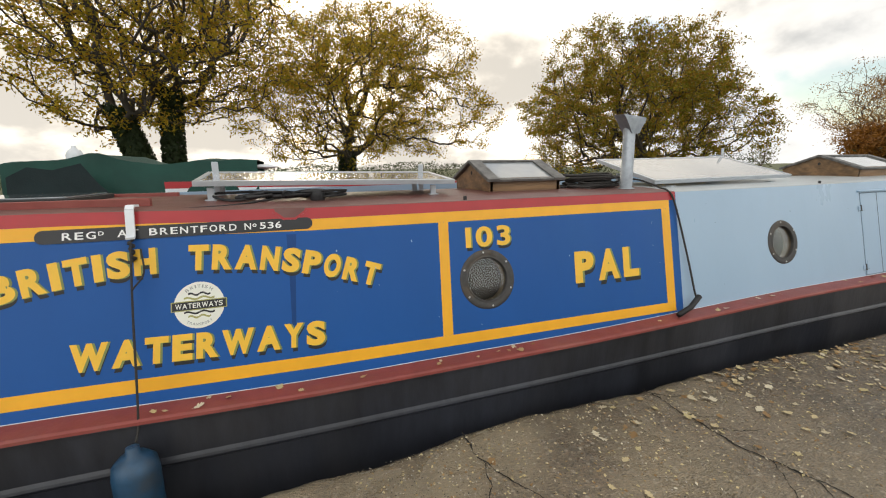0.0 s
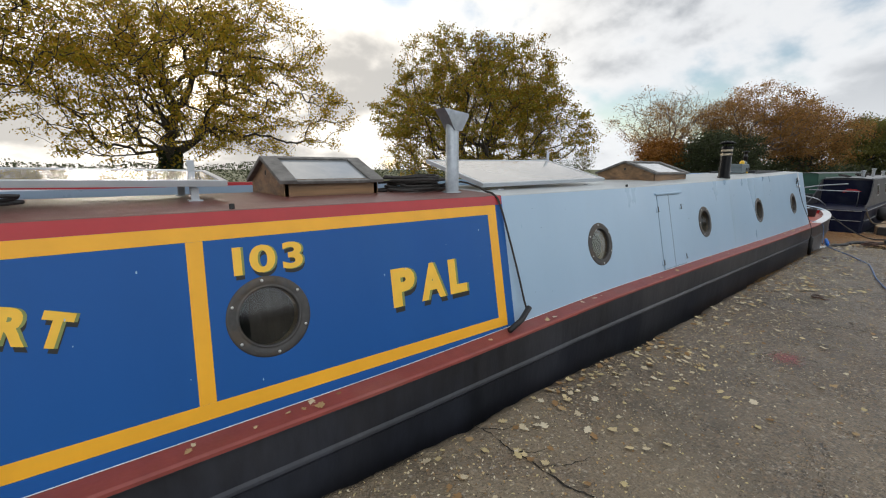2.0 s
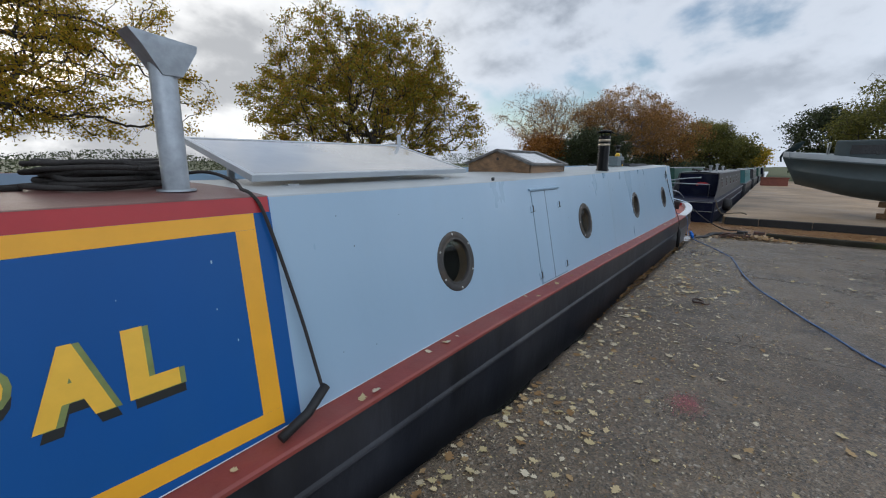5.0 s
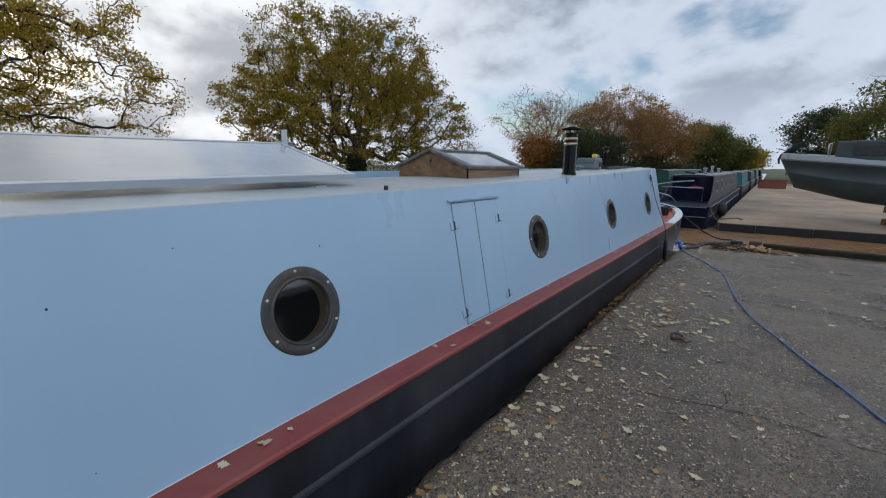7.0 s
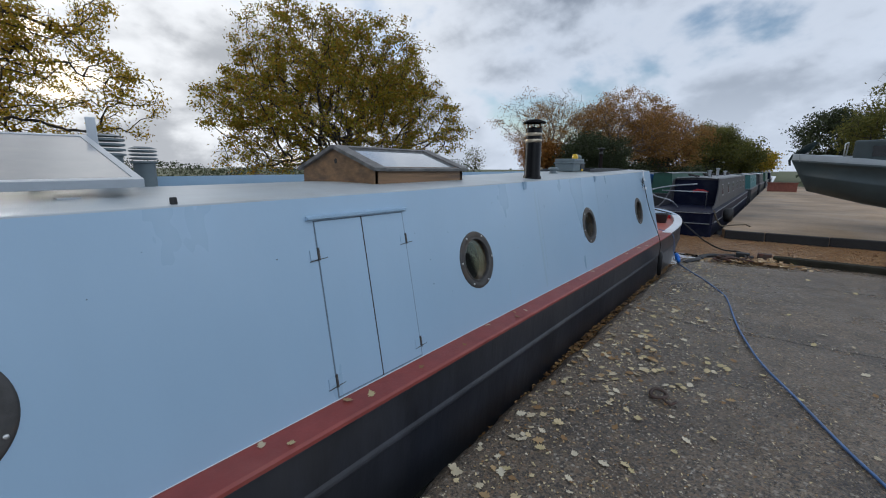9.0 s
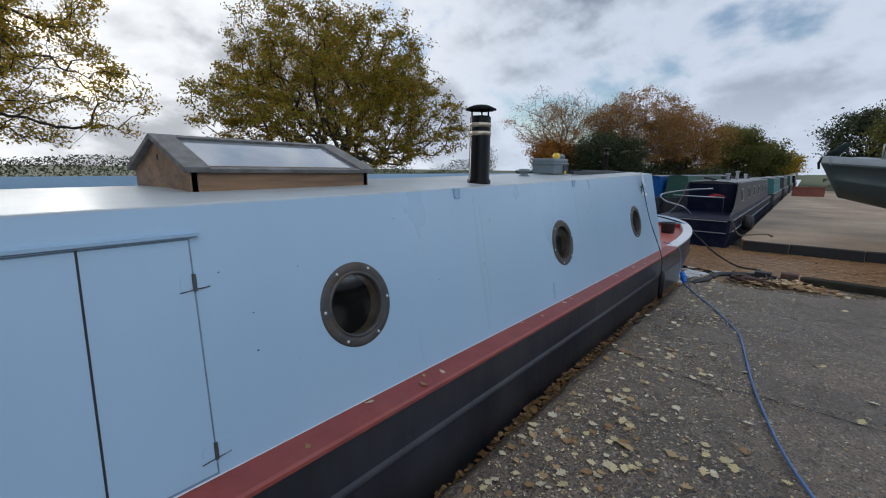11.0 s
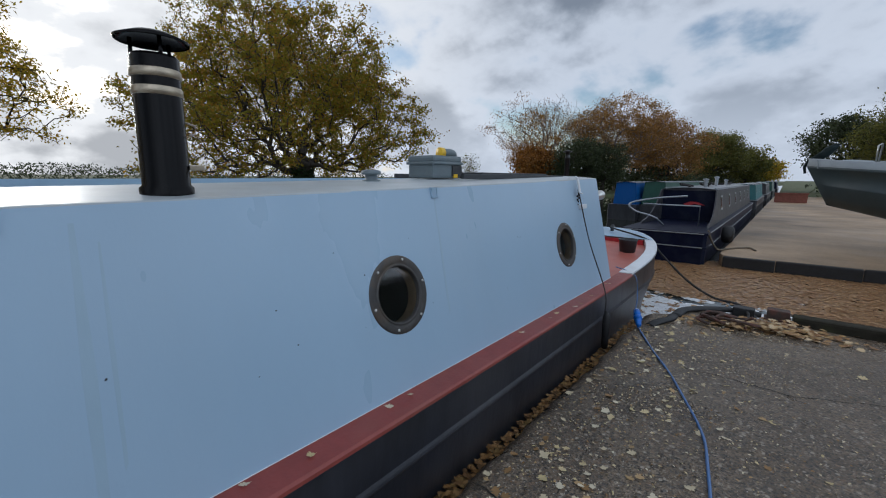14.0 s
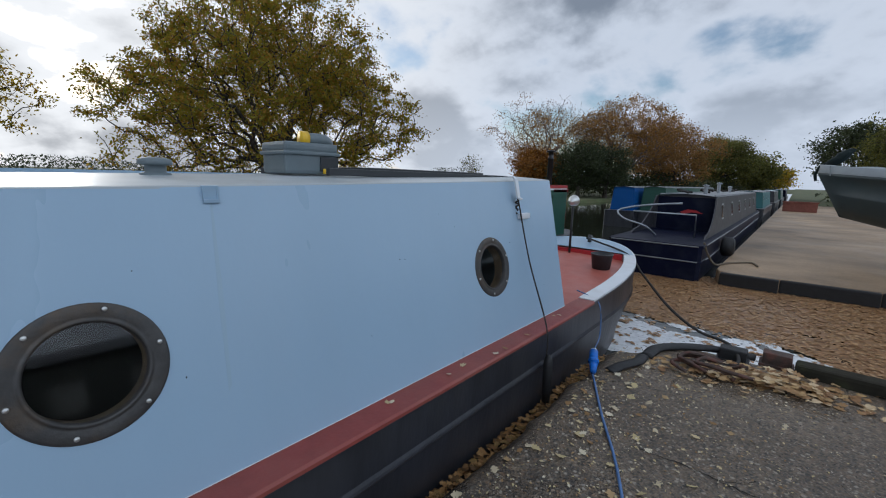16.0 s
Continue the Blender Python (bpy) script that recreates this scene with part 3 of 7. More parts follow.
CRACKS = [
    [(0.88, 2.15), (0.86, 1.9), (0.95, 1.64), (1.04, 1.47), (1.1, 1.1), (1.05, 0.4)],
    [(2.3, 2.2), (2.31, 1.94), (2.29, 1.66), (2.31, 1.42), (2.38, 1.17), (2.46, 0.97), (2.44, 0.3), (2.6, -0.7)],
    [(9.28, 2.05), (9.25, 1.89), (9.12, 1.44), (9.12, 1.17), (9.15, 0.93), (9.18, 0.47), (9.25, -0.28), (9.3, -1)],
    [(11.4, 1.5), (11.41, 1.23), (11.38, 0.82), (11.6, 0.36), (11.7, -0.5)],
    [(6.2, 1.4), (6.35, 0.7), (6.3, -0.5)],
]


def wharf_edge(x):
    return 2.05 + 0.05 * noise.noise((x * 0.7, 3.3, 0)) + 0.028 * noise.noise((x * 3.1, 1.3, 0)) + 0.018 * noise.noise((x * 9, 1.7, 0)) + 0.10 * smooth01(0.2, 1.5, x) * (1 - smooth01(3.6, 4.5, x)) + 0.03 * smooth01(5, 7, x)


def wharf_end(y):
    return 13.28 + 0.05 * noise.noise((y * 0.8, 7.7, 0)) - 0.5 * smooth01(1.45, 2.0, y)


def wharf_z(x, y):
    return 0.012 * noise.noise((x * 0.5, y * 0.5, 0)) + 0.006 * noise.noise((x * 2.2, y * 2.2, 1)) + 0.003 * noise.noise((x * 9, y * 9, 2))


def make_cracks():
    """Jagged open joints in the slab, packed with dark dirt, breaking into short side cracks."""
    rnd = random.Random(77)
    lines = [[Vector((a, b, 0)) for a, b in line] for line in CRACKS]
    for line in list(lines):
        for p, q in zip(line[:-1], line[1:]):
            if rnd.random() < 0.6:
                m = p.lerp(q, rnd.uniform(0.2, 0.8))
                d = (q - p).normalized()
                e = Vector((-d.y, d.x, 0)) * rnd.choice((-1, 1)) * rnd.uniform(0.12, 0.4) + d * rnd.uniform(0.05, 0.25)
                lines.append([m, m + e * 0.5 + d * 0.03, m + e])
    s = Soup()
    for k, line in enumerate(lines):
        pts = []
        for p, q in zip(line[:-1], line[1:]):
            n = max(2, int((q - p).length / 0.018))
            pts += [p.lerp(q, i / n) for i in range(n)]
        pts.append(line[-1])
        half = 0.0042 if k < len(CRACKS) else 0.0024
        v = []
        for i, p in enumerate(pts):
            d = (pts[min(i + 1, len(pts) - 1)] - pts[max(i - 1, 0)]).normalized()
            nrm = Vector((-d.y, d.x, 0))
            c = p + nrm * (0.022 * noise.noise((p.x * 9, p.y * 9, 4)) + 0.010 * noise.noise((p.x * 33, p.y * 33, 6)))
            w = half * max(0.25, 0.9 + 1.3 * noise.noise((p.x * 14, p.y * 14, 8)))
            for side in (-1, 1):
                e = c + nrm * w * side * rnd.uniform(0.6, 1.4)
                if e.y > wharf_edge(e.x) - 0.03:
                    e.y = wharf_edge(e.x) - 0.03
                v.append((e.x, e.y, wharf_z(e.x, e.y) + 0.0025))
        s.add(v, [(2 * i, 2 * i + 2, 2 * i + 3, 2 * i + 1) for i in range(len(pts) - 1)])
    tagged(new("pavement_cracks", s.mesh("pavement_cracks", "crack_dirt")), "dark dirt-packed cracks across the concrete wharf", "cracks", kind="structure")


M["crack_dirt"] = material("crack_dirt", (0.022, 0.018, 0.013), 0.95, var=0.5, scale=40)


def make_wharf():
    segs = []
    for line in CRACKS:
        pts = [Vector((a, b)) for a, b in line]
        segs += list(zip(pts[:-1], pts[1:]))
    us = [-14 + 0.7 * i for i in range(17)] + list(np.arange(-2.2, 13.2, 0.045)) + [13.2]
    ws = [-40, -25, -14, -9, -6.5, -5, -4, -3.2, -2.6, -2.1, -1.7, -1.35, -1.05, -0.8] + list(np.arange(-0.6, 2.0, 0.045)) + [2.0]
    v, f = [], []
    for w in ws:
        for u in us:
            x, y = u, w
            if y > 1.2:
                y = 1.2 + (y - 1.2) * (wharf_edge(u) - 1.2) / 0.8
            if x > 12:
                x = 12 + (x - 12) * (wharf_end(y) - 12) / 1.2
            z = wharf_z(x, y)
            if -0.7 < w and u > -2.3:
                p = Vector((x + 0.05 * noise.noise((x * 3, y * 3, 5)), y + 0.05 * noise.noise((x * 3, y * 3, 9))))
                best = 9.0
                for a, b in segs:
                    if abs(p.x - (a.x + b.x) / 2) > 1.2:
                        continue
                    ab = b - a
                    t = min(1, max(0, (p - a).dot(ab) / ab.length_squared))
                    best = min(best, (p - a - ab * t).length)
                z -= 0.004 * max(0, 1 - best / 0.05)
            v.append((x, y, z - 0.05 * smooth01(1.93, 2.0, w)))
    n = len(us)
    for j in range(len(ws) - 1):
        for i in range(n - 1):
            f.append((j * n + i, j * n + i + 1, (j + 1) * n + i + 1, (j + 1) * n + i))
    # the walls down to the water
    top = [(len(ws) - 1) * n + i for i in range(n)]
    right = [j * n + n - 1 for j in range(len(ws))]
    for line, flip in ((top, False), (right, True)):
        base = len(v)
        for i in line:
            v.append((v[i][0] - (0.05 if flip else 0), v[i][1] - (0 if flip else 0.05), -1.3))
        for k in range(len(line) - 1):
            q = (line[k], line[k + 1], base + k + 1, base + k)
            f.append(q if not flip else q[::-1])
    ob = new("pavement", mesh_of("pavement", v, f, "concrete", smooth=True))
    tagged(ob, "worn cracked concrete wharf with exposed grit", "wharf", kind="structure")


make_wharf()
make_cracks()


# ---- the long boat beside the wharf ----
ZB = 0.385          # foot of the cabin side


def sheer(x):
    """Rise of the cabin's foot and the gunwale: low amidships of the blue part, higher fore and aft."""
    return 0.045 * smooth01(0.3, -1.6, x) - 0.022 + 0.058 * smooth01(1.6, 4.8, x) - 0.012 * smooth01(6.5, 10.0, x)


CEN = 3.42          # centre line of the boat
END = 12.46         # fore end of the cabin
JOIN = 3.035          # blue aft part, pale fore part


def roof_z(x):
    return 1.365 + 0.137 * max(0, (x - 3) / 9.5) ** 1.7 + 0.03 * smooth01(0.2, -1.3, x)


def side_y(z):
    return 2.42 + 0.235 * (z - 0.5)


def on_side(x, z, out=0.0):
    """A point of the cabin's near side, out metres proud of it."""
    return Vector((x + 0.05 * (z - 0.9), side_y(z) - out * 0.973, z + out * 0.23))


boat = empty("narrowboat", (3, CEN, WATER))
tagged(boat, "long narrowboat, blue lettered aft cabin, pale grey-blue fore cabin, black hull", "narrowboat")
ROOT = boat.matrix_basis.inverted()


def bpart(name, me, label="", parent=None):
    me.transform(ROOT)
    return part(name, me, parent or boat, label)


PORTHOLES = [(1.25, 0.832), (4.338, 0.860), (6.907, 0.878), (9.232, 0.894), (11.415, 0.898)]
R_HOLE = 0.155


def cabin_side(name, x0, x1, mat, label):
    """The near side as a sheet with round holes cut through it."""
    bm = bmesh.new()
    holes = [(x, z) for x, z in PORTHOLES if x0 < x < x1]
    cuts = sorted({x0, x1, *[x - 0.24 for x, _ in holes], *[x + 0.24 for x, _ in holes]})
    grid = {}
    def vert(x, z, key=None):
        k = key or (round(x, 5), round(z, 5))
        if k not in grid:
            grid[k] = bm.verts.new(on_side(x, z))
        return grid[k]
    def zt(x):
        return roof_z(x)
    for a, b in zip(cuts[:-1], cuts[1:]):
        mid = (a + b) / 2
        hole = [h for h in holes if abs(h[0] - mid) < 0.05]
        if not hole:
            k = max(1, int((b - a) / 0.5))
            for i in range(k):
                p, q = a + (b - a) * i / k, a + (b - a) * (i + 1) / k
                bm.faces.new((vert(p, ZB + sheer(p)), vert(q, ZB + sheer(q)), vert(q, zt(q), ("t", round(q, 5))), vert(p, zt(p), ("t", round(p, 5)))))
        else:
            hx, hz = hole[0]
            n = 48
            ring = [vert(hx + R_HOLE * math.cos(2 * math.pi * i / n), hz + R_HOLE * math.sin(2 * math.pi * i / n), ("h", hx, i)) for i in range(n)]
            outer = []
            for i in range(n):
                ang = 2 * math.pi * i / n
                c, s = math.cos(ang), math.sin(ang)
                lim = []
                if c > 1e-9: lim.append((b - hx) / c)
                if c < -1e-9: lim.append((a - hx) / c)
                if s > 1e-9: lim.append((zt(hx) - hz) / s)
                if s < -1e-9: lim.append((ZB + sheer(hx) - hz) / s)
                d = min(lim)
                outer.append(vert(hx + d * c, hz + d * s, ("o", hx, i)))
            for i in range(n):
                k = (i + 1) % n
                bm.faces.new((ring[i], ring[k], outer[k], outer[i]))
            for cx, cz, s0 in ((b, zt(b), 1), (a, zt(a), 1), (a, ZB + sheer(a), 0), (b, ZB + sheer(b), 0)):
                ang = math.atan2(cz - hz, cx - hx) % (2 * math.pi)
                i = int(ang / (2 * math.pi) * n) % n
                corner = vert(cx, cz, ("t", round(cx, 5)) if s0 else None)
                try:
                    bm.faces.new((outer[i], corner, outer[(i + 1) % n]))
                except ValueError:
                    pass
    bmesh.ops.remove_doubles(bm, verts=bm.verts[:], dist=1e-5)
    for q in bm.faces:
        q.normal_update()
        if q.normal.y > 0:
            q.normal_flip()
    me = bpy.data.meshes.new(name)
    bm.to_mesh(me)
    bm.free()
    me.materials.append(M[mat])
    ob = bpart(name, me, label)
    sol = ob.modifiers.new("thickness", "SOLIDIFY")
    sol.thickness, sol.offset = 0.012, -1
    return ob


cabin_side("cabin_side", -6.0, JOIN, "blue_paint", "glossy blue painted cabin side")
cabin_side("cabin_side", JOIN, END, "grey_paint", "pale grey-blue painted cabin side")


def make_roof_and_shell():
    for name, x0, x1, mat, label in (("roof", -6.0, JOIN, "roof_red", "dull red-brown roof"), ("roof", JOIN, END, "roof_grey", "pale grey roof")):
        v, f = [], []
        n = max(4, int((x1 - x0) / 0.4))
        half = CEN - side_y(1.37)
        for i in range(n + 1):
            x = x0 + (x1 - x0) * i / n
            z = roof_z(x)
            xo = x + 0.05 * (z - 0.9)
            y0 = side_y(z)
            row = [(xo, y0, z - 0.02), (xo, y0 + 0.004, z + 0.004), (xo, y0 + 0.012, z + 0.007)]
            for k in range(1, 10):
                t = k / 10
                y = y0 + (CEN - y0) * 2 * t
                row.append((xo, y, z + 0.008 + 0.03 * (1 - (2 * t - 1) ** 2)))
            y1 = 2 * CEN - y0
            row += [(xo, y1 - 0.012, z + 0.007), (xo, y1, z + 0.004), (xo, y1, z - 0.02)]
            v += row
        k = len(row)
        for i in range(n):
            for j in range(k - 1):
                f.append((i * k + j, (i + 1) * k + j, (i + 1) * k + j + 1, i * k + j + 1))
        bpart(name, mesh_of(name, v, f, mat), label)
    # far side and ends
    far = lambda x, z: (x + 0.05 * (z - 0.9), 2 * CEN - side_y(z), z)
    v = [far(-6, ZB), far(END, ZB), far(END, roof_z(END)), far(-6, roof_z(-6))]
    bpart("cabin_side", mesh_of("cabin_side", v, [(0, 1, 2, 3)], "grey_paint"))
    for x, mat in ((END, "grey_paint"), (-6.0, "blue_paint")):
        zr = roof_z(x)
        v = [on_side(x, ZB), far(x, ZB), far(x, zr - 0.02), (x + 0.03, CEN, zr + 0.03), on_side(x, zr - 0.02)]
        bpart("cabin_end", mesh_of("cabin_end", v, [(0, 1, 2, 3, 4)], mat))
    # dark sheets added a little way inside, cabin dimness in their colour, for the ports
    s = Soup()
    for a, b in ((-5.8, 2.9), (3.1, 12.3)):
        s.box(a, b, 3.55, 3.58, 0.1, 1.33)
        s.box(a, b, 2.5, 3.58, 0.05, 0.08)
    bpart("cabin_shade_sheets", s.mesh("cabin_shade_sheets", "dark_inside"))


make_roof_and_shell()


def half_beam(x):
    """Distance of the hull's side from the centre line."""
    b = CEN - 2.262
    if x > 13.3:
        t = min(1, (x - 13.3) / 2.45)
        b *= math.sqrt(max(0, 1 - t ** 2.3))
    if x < -6.6:
        t = min(1, (-6.6 - x) / 1.6)
        b *= math.sqrt(max(0, 1 - t ** 2.6))
    return b


def deck_z(x):
    return 0.375 + sheer(x) + 0.19 * max(0, (x - 12.2) / 3.4) ** 1.6


def make_hull():
    xs = list(np.linspace(-8.19, -6.4, 10)) + list(np.linspace(-6.0, 12.6, 40)) + list(np.linspace(12.8, 15.74, 34))
    # cross-section, from the top edge down: (share of beam, height rule)
    v, f, rows = [], [], []
    for x in xs:
        b, zd = half_beam(x), deck_z(x)
        flare = 0.16 * smooth01(12.8, 15.4, x)
        row = [(b - 0.01, zd), (b + 0.004, zd - 0.012), (b + 0.004, zd - 0.03), (b - 0.012, zd - 0.036), (b - 0.015, 0.138 + 0.5 * sheer(x) + 0.4 * (zd - sheer(x) - 0.375)), (b - 0.006, 0.120 + 0.5 * sheer(x) + 0.4 * (zd - sheer(x) - 0.375)),
               (b - 0.002, 0.107 + 0.5 * sheer(x) + 0.4 * (zd - sheer(x) - 0.375)), (b - 0.006, 0.095 + 0.5 * sheer(x) + 0.4 * (zd - sheer(x) - 0.375)), (b - 0.016, 0.085 + 0.5 * sheer(x) + 0.4 * (zd - sheer(x) - 0.375)), (b - 0.035 - flare, -0.2), (b - 0.05 - flare * 1.6, -0.75), (0, -0.75)]
        rows.append([(max(0.0, a), z) for a, z in row])
    k = len(rows[0])
    for side in (-1, 1):
        base = len(v)
        for x, row in zip(xs, rows):
            for a, z in row:
                rake = 0.10 * smooth01(14.4, 15.74, x) * (z - 0.4)
                v.append((x + rake, CEN + side * a, z))
        for i in range(len(xs) - 1):
            for j in range(k - 1):
                q = (base + i * k + j, base + (i + 1) * k + j, base + (i + 1) * k + j + 1, base + i * k + j + 1)
                f.append(q if side == 1 else q[::-1])
    bpart("hull", mesh_of("hull", v, f, "hull"), "black bitumen-painted steel hull with rubbing strake")
    # gunwale walkway
    v, f = [], []
    gx = list(np.linspace(-6.4, 12.78, 60))
    for x in gx:
        zd = deck_z(x)
        b = half_beam(x)
        v += [(x, CEN - b - 0.007, zd - 0.022), (x, CEN - b - 0.006, zd - 0.006), (x, CEN - b + 0.006, zd + 0.003), (x, 2.41, ZB + sheer(x) + 0.004)]
    for i in range(len(gx) - 1):
        for j in range(3):
            f.append((i * 4 + j, (i + 1) * 4 + j, (i + 1) * 4 + j + 1, i * 4 + j + 1))
    far = [(x, 2 * CEN - y, z) for x, y, z in v]
    n = len(v)
    bpart("gunwale", mesh_of("gunwale", v + far, f + [tuple(i + n for i in q)[::-1] for q in f], "gunwale"), "red oxide painted gunwale")
    # white bead along the foot of the cabin
    s = Soup()
    s.tube([on_side(x, ZB + sheer(x) + 0.006, 0.003) for x in np.linspace(-6, END, 50)], 0.0022, 6)
    bpart("bead", s.mesh("bead", "white_paint"))
    # fore deck, white rim
    v, f = [], []
    dx = list(np.linspace(12.5, 15.7, 32))
    for x in dx:
        b, zd = max(0.02, half_beam(x) - 0.13), deck_z(x) - 0.02
        v += [(x, CEN - b, zd - 0.05), (x, CEN, zd - 0.02), (x, CEN + b, zd - 0.05)]
    for i in range(len(dx) - 1):
        for j in range(2):
            f.append((i * 3 + j, (i + 1) * 3 + j, (i + 1) * 3 + j + 1, i * 3 + j + 1))
    bpart("fore_deck", mesh_of("fore_deck", v, f, "red_deck"), "faded red fore deck")
    for side in (-1, 1):
        v, f = [], []
        rx = [12.78] + list(np.linspace(12.8, 15.73, 38))
        for x in rx:
            b, zd = half_beam(x), deck_z(x)
            w = 0.15 * smooth01(12.74, 12.82, x) if x < 12.9 else 0.15
            bi = max(0.0, b - 0.15)
            v += [(x, CEN + side * b, zd - 0.005), (x, CEN + side * b, zd + 0.012), (x, CEN + side * bi, zd + 0.012), (x, CEN + side * bi, zd - 0.08)]
        for i in range(len(rx) - 1):
            for j in range(3):
                f.append((i * 4 + j, (i + 1) * 4 + j, (i + 1) * 4 + j + 1, i * 4 + j + 1))
        f.append((0, 1, 2, 3))
        bpart("deck_rim", mesh_of("deck_rim", v, f, "white_paint"), "white painted rim of the bow")


M["red_deck"] = material("faded_red_deck", (0.42, 0.115, 0.085), 0.45, var=0.1, scale=4, bump=0.1, dirt=(0.5, 0.24, 0.2), dirt_amount=0.6)
make_hull()


# ---- paintwork of the blue part ----
def strip(name, pts, mat, proud, label="", parent=None):
    """A flat painted shape on the side: corner points (x, z), with a little thickness."""
    n = len(pts)
    v = [on_side(x, z, proud) for x, z in pts] + [on_side(x, z, 0.0002) for x, z in pts]
    f = [tuple(range(n))[::-1]] + [(i, (i + 1) % n, n + (i + 1) % n, n + i) for i in range(n)]
    me = mesh_of(name, v, f, mat)
    bm = bmesh.new()
    bm.from_mesh(me)
    bmesh.ops.recalc_face_normals(bm, faces=bm.faces[:])
    bm.to_mesh(me)
    bm.free()
    return bpart(name, me, label, parent)


def foot_rise(x):
    return 0.0225 * smooth01(0.3, -1.6, x)


def band(name, x0, x1, z0, z1, mat, proud):
    n = max(1, int((x1 - x0) / 0.4))
    xs = [x0 + (x1 - x0) * i / n for i in range(n + 1)]
    lo = [(x, z0(x) if callable(z0) else z0) for x in xs]
    hi = [(x, z1(x) if callable(z1) else z1) for x in xs][::-1]
    strip(name, lo + hi, mat, proud)


band("red_stripe", -6.0, 3.03, lambda x: roof_z(x) - 0.062, lambda x: roof_z(x) + 0.003, "red_paint", 0.0012)
band("yellow_stripe", -6.0, 2.955, lambda x: roof_z(x) - 0.13, lambda x: roof_z(x) - 0.0625, "yellow_paint", 0.0012)
band("yellow_stripe", -6.0, 2.955, lambda x: 0.436 - 0.009 * x + foot_rise(x), lambda x: 0.506 - 0.009 * x + foot_rise(x), "yellow_paint", 0.0012)
band("yellow_stripe", 0.905, 0.976, lambda x: 0.5065 - 0.009 * x, lambda x: roof_z(x) - 0.1305, "yellow_paint", 0.0012)
band("yellow_stripe", 2.868, 2.955, lambda x: 0.5065 - 0.009 * x, lambda x: roof_z(x) - 0.1305, "yellow_paint", 0.0012)


def rounded_plate(x0, x1, z0, z1, n=10):
    r = (z1 - z0) / 2
    pts = [(x1 - r + r * math.cos(a), (z0 + z1) / 2 + r * math.sin(a)) for a in np.linspace(-math.pi / 2, math.pi / 2, n)]
    pts += [(x0 + r - r * math.cos(a), (z0 + z1) / 2 - r * math.sin(a)) for a in np.linspace(-math.pi / 2, math.pi / 2, n)]
    return pts


strip("registration_plate", rounded_plate(-1.232, 0.098, 1.246, 1.314), "plate_black", 0.004, "black plate with white lettering")


def glyph(ch, height, bold, wide=1.0):
    """One letter as a flat mesh of that cap height, its left foot at 0, 0; and its width."""
    cu = bpy.data.curves.new("letter", "FONT")
    cu.body, cu.size, cu.offset, cu.resolution_u = ch, 1.0, bold, 4
    ob = bpy.data.objects.new("letter", cu)
    scene.collection.objects.link(ob)
    dg = bpy.context.evaluated_depsgraph_get()
    me = bpy.data.meshes.new_from_object(ob.evaluated_get(dg))
    bpy.data.objects.remove(ob)
    xs = [v.co.x for v in me.vertices]
    x0, x1 = min(xs), max(xs)
    k = height / 0.70
    pts = [((v.co.x - x0) * k * wide, v.co.y * k) for v in me.vertices]
    faces = [tuple(p.vertices) for p in me.polygons]
    return pts, faces, (x1 - x0) * k * wide


def lettering(name, text, start, end, foot, height, mat, shades=(), bold=0.055, proud=0.0024, gap=0.14, label="", even=True):
    """Letters along the side from x=start to x=end on the foot line foot(x), each one standing square to that line."""
    share = {"I": 0.36, "1": 0.5, "W": 1.32, "A": 1.02, "M": 1.2, "L": 0.78, "E": 0.78, "F": 0.76}
    glyphs = []
    for c in text:
        g = glyph(c, height, bold) if c != " " else None
        if g and even:
            w = share.get(c, 0.88) * height
            g = ([(a * w / g[2], b) for a, b in g[0]], g[1], w)
        glyphs.append(g)
    space = height * 0.62
    total = sum(g[2] if g else space for g in glyphs) + gap * height * (len(text) - 1)
    k = (end - start) / total
    for mat_i, dx, dz, lift in [(mat, 0, 0, proud)] + [(m, a, b, proud - 0.0004 * (i + 1)) for i, (m, a, b) in enumerate(shades)]:
        v, f = [], []
        x = start
        for g in glyphs:
            w = (g[2] if g else space) * k
            if g:
                mid = x + w / 2
                slope = (foot(mid + 0.01) - foot(mid - 0.01)) / 0.02
                c, s = 1 / math.hypot(1, slope), slope / math.hypot(1, slope)
                n = len(v)
                for a, b in g[0]:
                    u = a * k - w / 2
                    v.append(on_side(mid + u * c - b * s + dx, foot(mid) + u * s + b * c + dz, lift))
                f += [tuple(i + n for i in q) for q in g[1]]
            x += w + gap * height * k
        bpart(name, mesh_of(name, v, f, mat_i), label if mat_i == mat else "")


def arch(x):
    return 1.069 - 0.16 * (x + 0.63) ** 2


SH = [("letter_green", 0.011, -0.002), ("letter_shade", 0.009, -0.022)]
lettering("lettering", "BRITISH", -1.40, -0.712, arch, 0.122, "letter_yellow", SH, label="yellow shaded painted lettering")
lettering("lettering", "TRANSPORT", -0.565, 0.472, arch, 0.122, "letter_yellow", SH, label="yellow shaded painted lettering")
lettering("lettering", "WATERWAYS", -1.10, 0.15, lambda x: 0.596 - 0.034 * (x + 0.53), 0.122, "letter_yellow", SH, label="yellow shaded painted lettering")
lettering("numerals", "103", 1.098, 1.444, lambda x: 1.059, 0.128, "letter_yellow", SH, bold=0.03, gap=0.2, even=False, label="yellow shaded painted numerals")
lettering("lettering", "PAL", 1.978, 2.59, lambda x: 0.742, 0.205, "letter_yellow", [("letter_green", 0.018, -0.002), ("letter_shade", 0.014, -0.032)], gap=0.2, label="yellow shaded painted lettering")
lettering("lettering", "REG", -1.12, -0.978, lambda x: 1.261, 0.036, "letter_white", proud=0.0052, bold=0.015, gap=0.25, label="white painted lettering")
